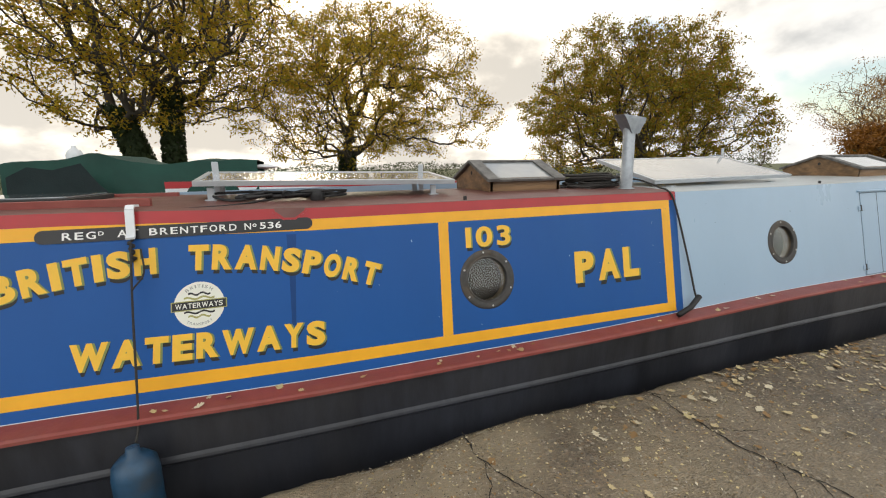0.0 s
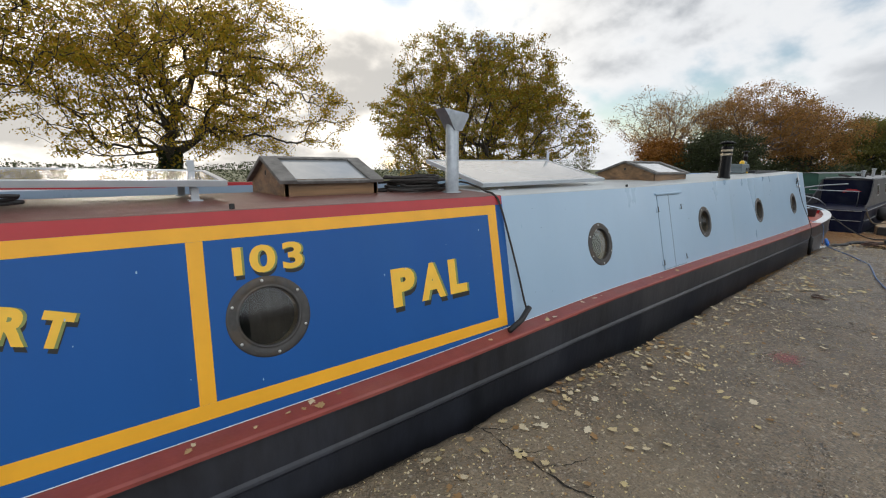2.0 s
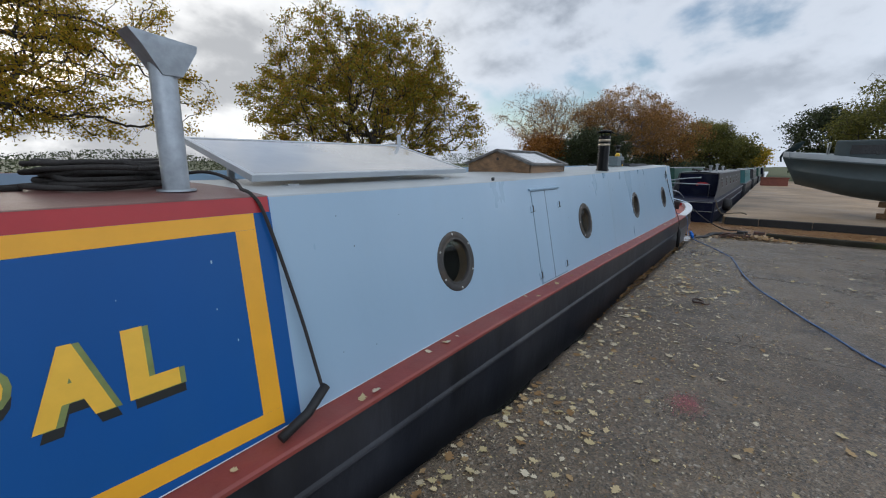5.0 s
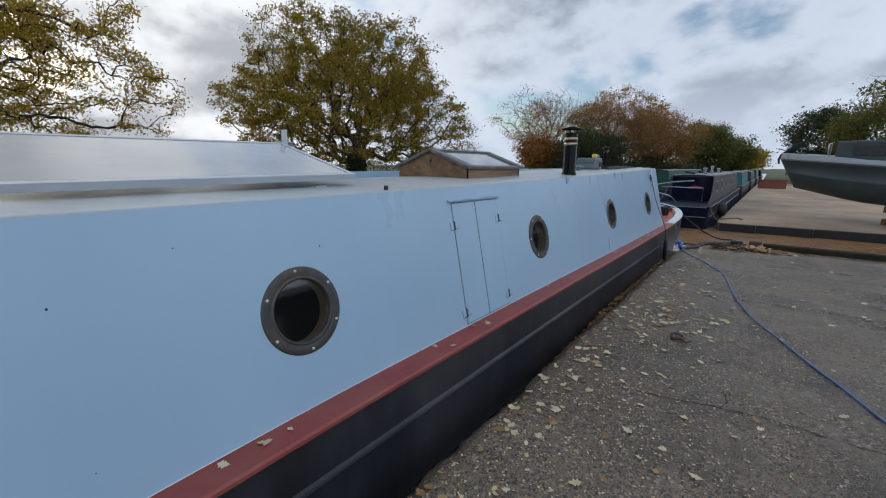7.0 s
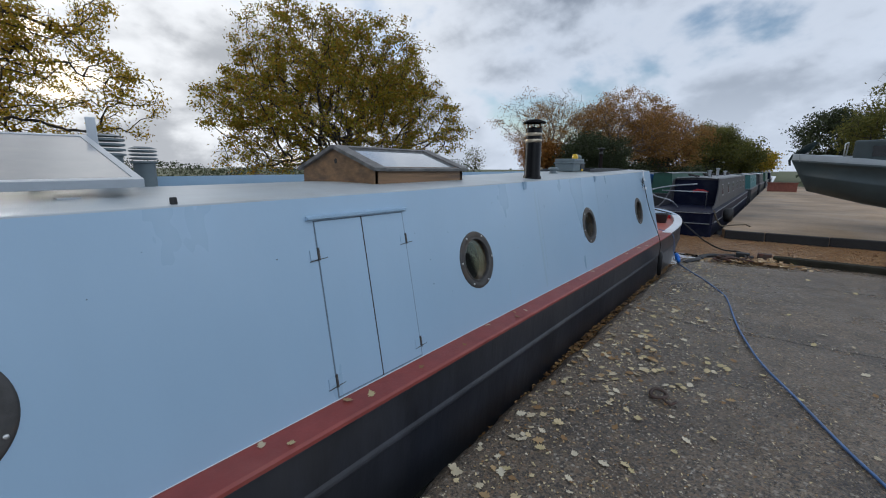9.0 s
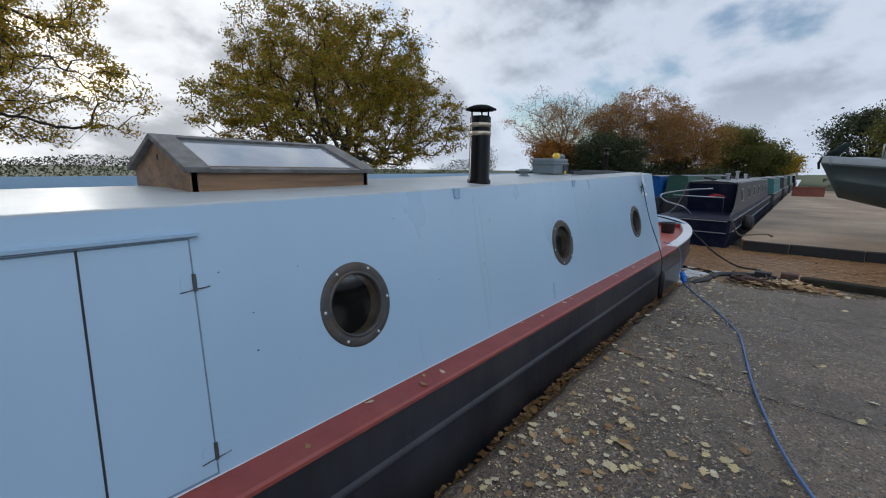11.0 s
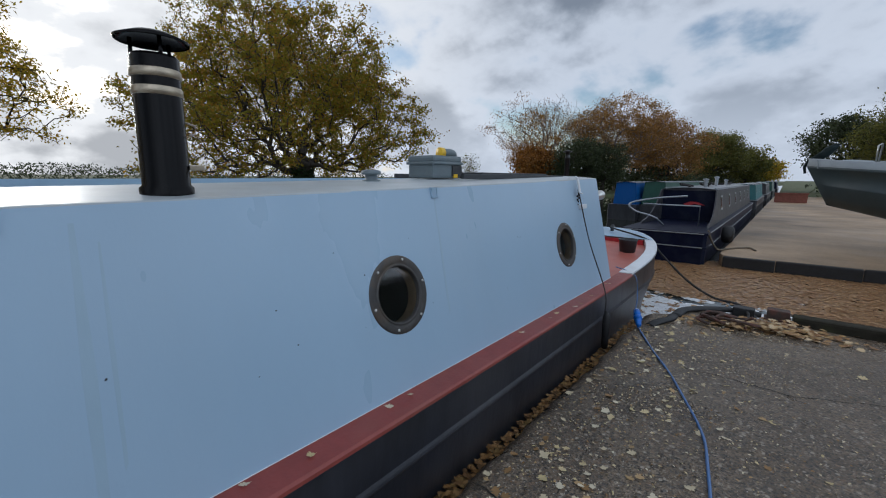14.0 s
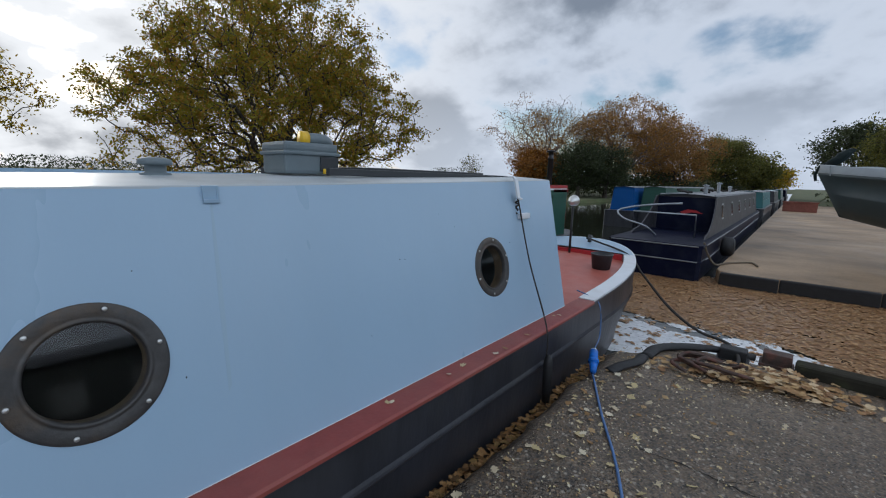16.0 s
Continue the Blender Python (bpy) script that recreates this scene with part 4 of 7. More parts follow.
lettering("lettering", "D", -0.968, -0.944, lambda x: 1.276, 0.02, "letter_white", proud=0.0052, bold=0.015)
lettering("lettering", "AT", -0.886, -0.792, lambda x: 1.262, 0.036, "letter_white", proud=0.0052, bold=0.015, gap=0.25, label="white painted lettering")
lettering("lettering", "BRENTFORD", -0.7425, -0.317, lambda x: 1.262, 0.036, "letter_white", proud=0.0052, bold=0.015, gap=0.25, label="white painted lettering")
lettering("lettering", "N", -0.276, -0.241, lambda x: 1.262, 0.036, "letter_white", proud=0.0052, bold=0.015)
lettering("lettering", "o", -0.234, -0.212, lambda x: 1.275, 0.028, "letter_white", proud=0.0052, bold=0.015)
lettering("lettering", "536", -0.195, -0.078, lambda x: 1.262, 0.036, "letter_white", proud=0.0052, bold=0.015, gap=0.25)


def badge():
    cx, cz = -0.513, 0.872
    disc = [(cx + 0.124 * math.cos(a), cz + 0.124 * math.sin(a)) for a in np.linspace(0, 2 * math.pi, 49)[:-1]]
    strip("badge_disc", disc, "cream", 0.002, "round cream badge with a dark central bar")
    for i, dz in enumerate((0.06, 0.038, -0.038, -0.06)):
        w = 0.055 if abs(dz) > 0.05 else 0.075
        top = [(cx + w * t, cz + dz + 0.006 * math.sin(t * 6) + 0.005) for t in np.linspace(-1, 1, 15)]
        low = [(cx + w * t, cz + dz + 0.006 * math.sin(t * 6) - 0.005) for t in np.linspace(1, -1, 15)]
        strip("badge_wave", top + low, "olive" if i % 2 else "plate_black", 0.003)
    strip("badge_bar", [(cx - 0.137, cz - 0.026), (cx + 0.137, cz - 0.026), (cx + 0.137, cz + 0.026), (cx - 0.137, cz + 0.026)], "olive", 0.004)
    strip("badge_bar", [(cx - 0.131, cz - 0.021), (cx + 0.131, cz - 0.021), (cx + 0.131, cz + 0.021), (cx - 0.131, cz + 0.021)], "plate_black", 0.0055)
    lettering("badge_lettering", "WATERWAYS", cx - 0.116, cx + 0.116, lambda x: cz - 0.0135, 0.027, "cream", proud=0.0062, bold=0.012, gap=0.12, label="cream lettering on a dark bar")
    lettering("badge_lettering", "BRITISH", cx - 0.062, cx + 0.062, lambda x: cz - 0.004 + math.sqrt(max(0.0, 0.0092 - (x - cx) ** 2)), 0.017, "badge_grey", proud=0.0034, bold=0.008, gap=0.3)
    lettering("badge_lettering", "TRANSPORT", cx - 0.066, cx + 0.066, lambda x: cz + 0.004 - math.sqrt(max(0.0, 0.0128 - (x - cx) ** 2)), 0.014, "badge_grey", proud=0.0034, bold=0.006, gap=0.3)


M["badge_grey"] = material("badge_grey", (0.30, 0.30, 0.27), 0.5, var=0.2, scale=40, bump=0.03)
badge()


def paint_marks():
    strip("water_stain", [(-0.035, 0.70), (-0.012, 0.69), (-0.006, 1.02), (0.004, 1.22), (-0.052, 1.22), (-0.042, 1.02)], "blue_stain", 0.0006)
    for x, z0, z1, w in ((7.96, 0.46, 1.36, 0.035), (8.02, 0.62, 1.30, 0.014), (7.30, 0.47, 0.66, 0.012), (9.62, 0.7, 1.38, 0.018), (5.63, 0.5, 1.08, 0.010)):
        strip("water_stain", [(x - w * 0.4, z0), (x + w * 0.3, z0 + 0.02), (x + w * 0.5, (z0 + z1) / 2), (x + w * 0.2, z1), (x - w * 0.2, z1), (x - w * 0.5, (z0 + z1) / 2)], "grey_stain", 0.0006)
    scoop = [(-0.105, 1.350), (-0.06, 1.318), (0.0, 1.316), (0.05, 1.35), (0.06, 1.372), (-0.12, 1.376)]
    strip("drain_scoop", scoop, "roof_red", 0.003, "dark drain scoop in the roof edge")
    strip("drain_scoop", [(-0.125, 1.352), (-0.07, 1.306), (0.005, 1.304), (0.07, 1.352), (0.058, 1.357), (0.0, 1.316), (-0.06, 1.318), (-0.112, 1.358)], "red_paint", 0.008)
    rnd = random.Random(31)
    v, f = [], []
    for _ in range(46):
        x, z, r = rnd.uniform(3.2, 12.2), rnd.uniform(0.5, 1.3), rnd.uniform(0.0018, 0.0042)
        if any(math.hypot(x - a, z - b) < 0.23 for a, b in PORTHOLES):
            continue
        n = len(v)
        v += [on_side(x + r * rnd.uniform(0.6, 1.4) * math.cos(a), z + r * rnd.uniform(0.6, 1.4) * math.sin(a), 0.0008) for a in np.linspace(0, 6.28, 8)[:-1]]
        f.append(tuple(range(n, n + 7)))
    chips = bpart("paint_chip", mesh_of("paint_chip", v, f, "rubber"))
    chips["kind"] = "stuff"
    v, f = [], []
    for _ in range(14):
        x, z, r = rnd.uniform(-1.2, 2.9), rnd.uniform(0.5, 1.2), rnd.uniform(0.002, 0.006)
        n = len(v)
        v += [on_side(x + r * 0.6 * math.cos(a), z + r * 1.3 * math.sin(a), 0.0034) for a in np.linspace(0, 6.28, 8)[:-1]]
        f.append(tuple(range(n, n + 7)))
    chips = bpart("paint_chip", mesh_of("paint_chip", v, f, "grey_paint"))
    chips["kind"] = "stuff"


M["grey_stain"] = material("pale_paint_stained", (0.315, 0.435, 0.535), 0.34, var=0.05, scale=9, bump=0.05, stretch=(1, 1, 0.15))
M["blue_stain"] = material("blue_paint_stained", (0.006, 0.055, 0.20), 0.4, var=0.15, scale=9, spec=0.25, stretch=(1, 1, 0.2))
paint_marks()


# ---- portholes ----
def make_porthole(x, z):
    at = on_side(x, z)
    back = Vector((0, 0.973, -0.23)).normalized()
    turn = Vector((0, 0, 1)).rotation_difference(-back).to_matrix()
    holder = empty("porthole")
    holder.parent = boat
    holder.matrix_basis = ROOT @ Matrix.Translation(at)
    holder["label"] = "round bronze-framed porthole"
    s = Soup()
    s.lathe([(0.146, -0.02), (0.146, -0.002), (0.148, 0.006), (0.153, 0.009), (0.158, 0.0075), (0.161, 0.0045), (0.166, 0.0065), (0.198, 0.0065), (0.204, 0.0045), (0.207, 0.0)], seg=56, turn=turn)
    part("porthole_frame", s.mesh("porthole_frame", "brass", True), holder)
    s = Soup()
    s.lathe([(0.0075, 0.004), (0.0075, 0.0085), (0.005, 0.010), (0.0001, 0.0102)], seg=10, turn=turn)
    head = s.mesh("screw", "screw", True)
    for i in range(6):
        a = math.pi / 3 * i + 0.42 + x
        part("screw", head, holder).location = turn @ Vector((0.187 * math.cos(a), 0.187 * math.sin(a), 0.0015))
    s = Soup()
    s.lathe([(0.150, -0.09), (0.1465, -0.02)], seg=48, turn=turn)
    part("liner", s.mesh("liner", "liner", True), holder)
    s = Soup()
    s.lathe([(0.0001, -0.022), (0.1462, -0.022), (0.1462, -0.016), (0.0001, -0.016)], seg=48, turn=turn)
    g = part("pane", s.mesh("pane", "glass"), holder)
    g.visible_shadow = False
    # half-drawn curtain inside
    s = Soup()
    if x < 3:
        off = 0.13
        for i in range(10):
            u0, u1 = -0.2 + off + 0.03 * i, -0.2 + off + 0.03 * (i + 1)
            d0, d1 = -0.15 + 0.008 * (i % 2), -0.15 + 0.008 * ((i + 1) % 2)
            s.add([turn @ Vector((p, q, d)) for p, q, d in ((u0, -0.2, d0), (u1, -0.2, d1), (u1, 0.2, d1), (u0, 0.2, d0))], [(0, 1, 2, 3)])
        part("curtain", s.mesh("curtain", "curtain", True), holder)


for px, pz in PORTHOLES:
    make_porthole(px, pz)


# ---- side hatch ----
M["door_gap"] = material("grey_paint_shadow_line", (0.13, 0.18, 0.23), 0.6, var=0.3, scale=12)


def make_side_hatch():
    def leaf(x0, x1):
        strip("door", [(x0, 0.440), (x1, 0.440), (x1, 1.266), (x0, 1.266)], "grey_paint", 0.004, "pale painted steel side door")
    leaf(5.60, 5.886)
    leaf(5.892, 6.20)
    strip("door_gap", [(5.593, 0.432), (6.207, 0.432), (6.207, 1.272), (5.593, 1.272)], "door_gap", 0.0012)
    strip("door_gap", [(5.8855, 0.436), (5.8925, 0.436), (5.8925, 1.27), (5.8855, 1.27)], "rubber", 0.0046)
    s = Soup()
    v = []
    for x in (5.555, 6.235):
        v += [on_side(x, 1.276, 0.0), on_side(x, 1.276, 0.022), on_side(x, 1.287, 0.024), on_side(x, 1.298, 0.0)]
    s.add(v, [(0, 4, 5, 1), (1, 5, 6, 2), (2, 6, 7, 3), (0, 1, 2, 3), (7, 6, 5, 4)])
    bpart("drip_rail", s.mesh("drip_rail", "grey_paint"))
    for x, z in ((5.597, 1.115), (6.204, 1.115), (5.597, 0.515), (6.204, 0.515)):
        d = 1 if x < 5.9 else -1
        for a, b in ((-0.045, -0.008), (0.008, 0.045)):
            strip("hinge", [(x + a, z - 0.022), (x + b, z - 0.022), (x + b, z + 0.022), (x + a, z + 0.022)], "grey_paint", 0.0065)
        s = Soup()
        s.tube([on_side(x, z - 0.03, 0.007), on_side(x, z + 0.03, 0.007)], 0.0065, 8)
        s.tube([on_side(x - 0.05, z - 0.03, 0.005), on_side(x + 0.05, z - 0.022, 0.005)], 0.0022, 6)
        bpart("hinge_pin", s.mesh("hinge_pin", "brass"))


make_side_hatch()


# ---- things on the roof ----
def roof_at(x, y):
    y0 = side_y(1.37)
    t = min(1, max(0, (y - y0) / (2 * (CEN - y0))))
    return roof_z(x) + 0.008 + 0.03 * (1 - (2 * t - 1) ** 2)


def pigeon_box(x0, x1, y0, y1, label):
    base = roof_at((x0 + x1) / 2, y0)
    ob = empty("roof_skylight", ((x0 + x1) / 2, (y0 + y1) / 2, base))
    tagged(ob, label, "skylight", group="wooden roof skylights")
    hx, hy = (x1 - x0) / 2, (y1 - y0) / 2
    eave, ridge = 0.11, 0.252
    for y in (-hy, hy - 0.03):
        s = Soup()
        s.box(-hx, hx, y, y + 0.03, -0.03, eave, bevel=0.004)
        part("side_board", s.mesh("side_board", "wood"), ob)
    for x, d in ((-hx - 0.002, 1), (hx + 0.002, -1)):
        s = Soup()
        a = [(x, -hy, -0.03), (x, hy, -0.03), (x, hy, eave), (x, 0, ridge - 0.012), (x, -hy, eave)]
        b = [(x + d * 0.03, y, z) for _, y, z in a]
        q = [(0, 1, 2, 3, 4), (9, 8, 7, 6, 5)] + [(i, 5 + i, 5 + (i + 1) % 5, (i + 1) % 5) for i in range(5)]
        s.add(a + b, q)
        part("gable_board", s.mesh("gable_board", "wood"), ob)
    s = Soup()
    # flat dark disc, the hole's shade put into its colour
    s.lathe([(0.0001, 0), (0.018, 0)], at=(-hx - 0.004, 0, 0.15), seg=16, turn=Matrix.Rotation(-math.pi / 2, 3, "Y"))
    part("vent_hole", s.mesh("vent_hole", "dark_inside"), ob)
    over = 0.035
    for side in (-1, 1):
        run, rise = hy + over, ridge - eave + 0.02
        ang = math.atan2(rise, run)
        ln = math.hypot(run, rise)
        turn = Matrix.Translation((0, 0, ridge)) @ Matrix.Rotation(side * -ang, 4, "X")
        s = Soup()
        lo, hi = (0, ln) if side == 1 else (-ln, 0)
        s.box(-hx - over, -hx + 0.075, lo, hi, -0.012, 0.014, bevel=0.004, turn=turn)
        s.box(hx - 0.075, hx + over, lo, hi, -0.012, 0.014, bevel=0.004, turn=turn)
        a, b = (ln - 0.03, ln) if side == 1 else (-ln, -ln + 0.03)
        s.box(-hx + 0.075, hx - 0.075, a, b, -0.012, 0.006, turn=turn)
        a, b = (0, 0.035) if side == 1 else (-0.035, 0)
        s.box(-hx + 0.075, hx - 0.075, a, b, -0.012, 0.012, turn=turn)
        part("lid_frame", s.mesh("lid_frame", "wood_edge"), ob)
        s = Soup()
        a, b = (0.035, ln - 0.03) if side == 1 else (-ln + 0.03, -0.035)
        s.box(-hx + 0.075, hx - 0.075, a, b, -0.008, -0.001, turn=turn)
        part("pane", s.mesh("pane", "skylight_glass"), ob)
    return ob


M["skylight_glass"] = material("skylight_glass", (0.22, 0.245, 0.265), 0.06, var=0.1, scale=3, bump=0.0, dirt=(0.45, 0.46, 0.45), dirt_amount=0.4, coat=1.0)
pigeon_box(1.55, 2.225, 3.08, 3.80, "low gabled wooden roof skylight with glazed lids")
pigeon_box(6.385, 7.385, 3.0, 3.82, "low gabled wooden roof skylight with glazed lids")


def solar_panel(corners, thick=0.035, mount=(), label=""):
    """A framed panel between four corners (near aft, near fore, far fore, far aft)."""
    a, b, c, d = [Vector(p) for p in corners]
    mid = (a + b + c + d) / 4
    ob = empty("solar_panel", mid)
    tagged(ob, label, "solar panel", group="solar panels on the roof")
    ex, ey = (b - a).normalized(), (d - a).normalized()
    n = ex.cross(ey).normalized()
    L, W = (b - a).length, (d - a).length
    T = Matrix((ex, ey, n)).transposed().to_4x4()
    T.translation = a - mid
    s = Soup()
    e = 0.032
    for x0, x1, y0, y1 in ((0, L, 0, e), (0, L, W - e, W), (0, e, e, W - e), (L - e, L, e, W - e)):
        s.box(x0, x1, y0, y1, -thick, 0, bevel=0.002, turn=T)
    part("panel_frame", s.mesh("panel_frame", "alu"), ob)
    s = Soup()
    s.box(e, L - e, e, W - e, -0.012, -0.004, turn=T)
    part("glass", s.mesh("glass", "solar"), ob)
    for x, y in mount:
        s = Soup()
        z = roof_at(x, y)
        p = Vector((x, y, 0))
        t = ((p - a).dot(ex), (p - a).dot(ey))
        top = a + ex * t[0] + ey * t[1] - n * thick
        s.box(x - 0.02, x + 0.02, y - 0.012, y + 0.012, z, top.z, bevel=0.003)
        s.box(x - 0.035, x + 0.035, y - 0.03, y + 0.03, z - 0.002, z + 0.006)
        me = s.mesh("bracket", "alu")
        me.transform(Matrix.Translation(-mid))
        part("bracket", me, ob)
    return ob


solar_panel([(-0.57, 3.0, 1.538), (1.21, 3.0, 1.508), (1.21, 3.64, 1.566), (-0.57, 3.64, 1.596)], mount=[(-0.48, 3.06), (1.05, 3.06), (-0.48, 3.58), (1.05, 3.58)], label="flat aluminium-framed solar panel on short brackets")
solar_panel([(3.15, 2.92, 1.452), (5.04, 2.92, 1.474), (5.04, 3.72, 1.686), (3.15, 3.72, 1.664)], mount=[(3.4, 2.98), (4.8, 2.98), (3.4, 3.66), (4.8, 3.66)], label="tilted aluminium-framed solar panel")


def steel_flue():
    x, y = 2.80, 2.91
    z = roof_at(x, y)
    ob = empty("stove_flue", (x, y, z))
    tagged(ob, "galvanised steel flue pipe with a slanting cowl", "flue")
    s = Soup()
    s.lathe([(0.075, 0), (0.075, 0.008), (0.052, 0.01), (0.050, 0.53)], seg=28)
    part("pipe", s.mesh("pipe", "steel", True), ob)
    s = Soup()
    # H-shaped slanting cowl: two cheeks and a top sheet open at both ends
    v = [(-0.125, -0.06, 0.625), (-0.085, -0.06, 0.575), (-0.02, -0.055, 0.47), (0.055, -0.055, 0.47), (0.115, -0.06, 0.575), (0.12, -0.06, 0.60)]
    w = [(a, -b, c) for a, b, c in v]
    s.add(v + w, [(0, 1, 2, 3, 4, 5), (11, 10, 9, 8, 7, 6), (0, 5, 11, 6), (1, 0, 6, 7), (2, 1, 7, 8), (3, 2, 8, 9), (4, 3, 9, 10), (5, 4, 10, 11)])
    part("cowl", s.mesh("cowl", "steel"), ob)


steel_flue()


def chimney():
    x, y = 8.30, 2.80
    z = roof_at(x, y)
    ob = empty("chimney", (x, y, z))
    tagged(ob, "tall glossy black chimney with two brass bands and a hat", "chimney")
    s = Soup()
    s.lathe([(0.088, -0.01), (0.088, 0.02), (0.078, 0.03), (0.077, 0.475), (0.073, 0.48), (0.068, 0.485), (0.066, 0.42)], seg=36)
    part("pipe", s.mesh("pipe", "chimney", True), ob)
    for zb in (0.345, 0.405):
        s = Soup()
        s.lathe([(0.0775, zb), (0.080, zb + 0.004), (0.080, zb + 0.026), (0.0775, zb + 0.03)], seg=36)
        part("band", s.mesh("band", "chrome_band", True), ob, "dull brass band")
    s = Soup()
    for i in range(3):
        a = 2.1 * i + 0.5
        p = Vector((0.069 * math.cos(a), 0.069 * math.sin(a), 0))
        s.tube([p + Vector((0, 0, 0.45)), p + Vector((0, 0, 0.54))], 0.007, 6)
    s.lathe([(0.113, 0.528), (0.116, 0.535), (0.06, 0.560), (0.02, 0.566), (0.0001, 0.567)], seg=32)
    part("hat", s.mesh("hat", "chimney", True), ob)
    s = Soup()
    s.box(0.066, 0.12, -0.05, -0.03, 0.085, 0.105, bevel=0.003)
    part("lug", s.mesh("lug", "chrome_band"), ob)
    s = Soup()
    s.tube([(0.07, -0.03, 0.26), (0.10, -0.04, 0.25), (0.10, -0.04, 0.22), (0.08, -0.035, 0.215)], 0.004, 6)
    part("hook", s.mesh("hook", "chrome_band"), ob)


chimney()


def vent(x, y, r, h, kind):
    z = roof_at(x, y)
    ob = empty("roof_vent", (x, y, z))
    s = Soup()
    if kind == "louvre":
        tagged(ob, "grey round louvred roof ventilator", "roof vent", group="louvred vents")
        s.lathe([(r * 0.8, -0.02), (r * 0.8, h * 0.6), (r * 0.82, h * 0.62)], seg=28)
        part("pipe", s.mesh("pipe", "plastic_grey", True), ob)
        s = Soup()
        for i in range(4):
            q = h * (0.62 + 0.095 * i)
            s.lathe([(r * 0.75, q), (r, q + 0.004), (r, q + h * 0.05), (r * 0.75, q + h * 0.06)], seg=28)
        s.lathe([(r, h), (r * 0.6, h + 0.012), (0.0001, h + 0.014)], seg=28)
        part("louvre", s.mesh("louvre", "plastic_grey"), ob)
    else:
        tagged(ob, "small grey mushroom roof vent", "roof vent", group="mushroom vents")
        s.lathe([(r * 0.9, -0.02), (r * 0.9, 0.006), (r * 0.62, 0.01), (r * 0.62, h * 0.55), (r * 0.95, h * 0.58), (r, h * 0.68), (r * 0.93, h * 0.9), (r * 0.6, h), (0.0001, h)], seg=32)
        part("cap", s.mesh("cap", "plastic_grey", True), ob)


vent(5.16, 3.9, 0.09, 0.29, "louvre")
vent(5.38, 4.05, 0.075, 0.24, "louvre")
vent(9.63, 3.17, 0.068, 0.075, "mushroom")


def cassette():
    x, y = 10.41, 3.27
    z = roof_at(x, y)
    ob = empty("toilet_cassette", (x, y, z))
    ob.matrix_basis = Matrix.Translation((x, y, z)) @ Matrix.Rotation(radians(-4), 4, "Z") @ Matrix.Diagonal((0.82, 0.9, 1.06, 1))
    tagged(ob, "grey plastic toilet cassette with a yellow cap", "toilet cassette")
    s = Soup()
    s.box(-0.20, 0.20, -0.16, 0.16, 0.004, 0.115, bevel=0.02)
    s.box(-0.215, 0.215, -0.175, 0.175, 0.105, 0.125, bevel=0.008)
    s.box(-0.205, 0.205, -0.165, 0.165, 0.12, 0.172, bevel=0.018)
    part("tank", s.mesh("tank", "plastic_grey"), ob)
    s = Soup()
    s.tube(spline([(-0.02, -0.10, 0.19), (0.08, -0.105, 0.195), (0.15, -0.10, 0.188), (0.185, -0.08, 0.17)], 5), 0.033, 14)
    part("spout", s.mesh("spout", "plastic_grey", True), ob)
    s = Soup()
    s.tube([(-0.055, -0.10, 0.192), (-0.05, -0.10, 0.192), (0.0, -0.10, 0.192)], 0.042, 16)
    part("cap", s.mesh("cap", "plastic_yellow", True), ob, "yellow screw cap")
    s = Soup()
    s.box(0.06, 0.20, -0.172, -0.16, 0.02, 0.10, bevel=0.004)
    part("handle", s.mesh("handle", "plastic_dark"), ob)
    s = Soup()
    s.box(0.075, 0.13, -0.178, -0.168, 0.008, 0.035, bevel=0.003)
    part("label", s.mesh("label", "plastic_yellow"), ob)


cassette()


def roof_hatch():
    x, y = 11.35, 3.35
    ob = empty("sliding_hatch", (x, y, roof_at(x, y)))
    tagged(ob, "low dark sliding roof hatch", "roof hatch")
    s = Soup()
    s.box(-0.62, 0.62, -0.34, 0.34, -0.02, 0.035, bevel=0.006)
    s.box(-0.95, 0.95, -0.39, -0.355, -0.02, 0.02, bevel=0.004)
    s.box(-0.95, 0.95, 0.355, 0.39, -0.02, 0.02, bevel=0.004)
    part("lid", s.mesh("lid", "plastic_dark"), ob)


roof_hatch()


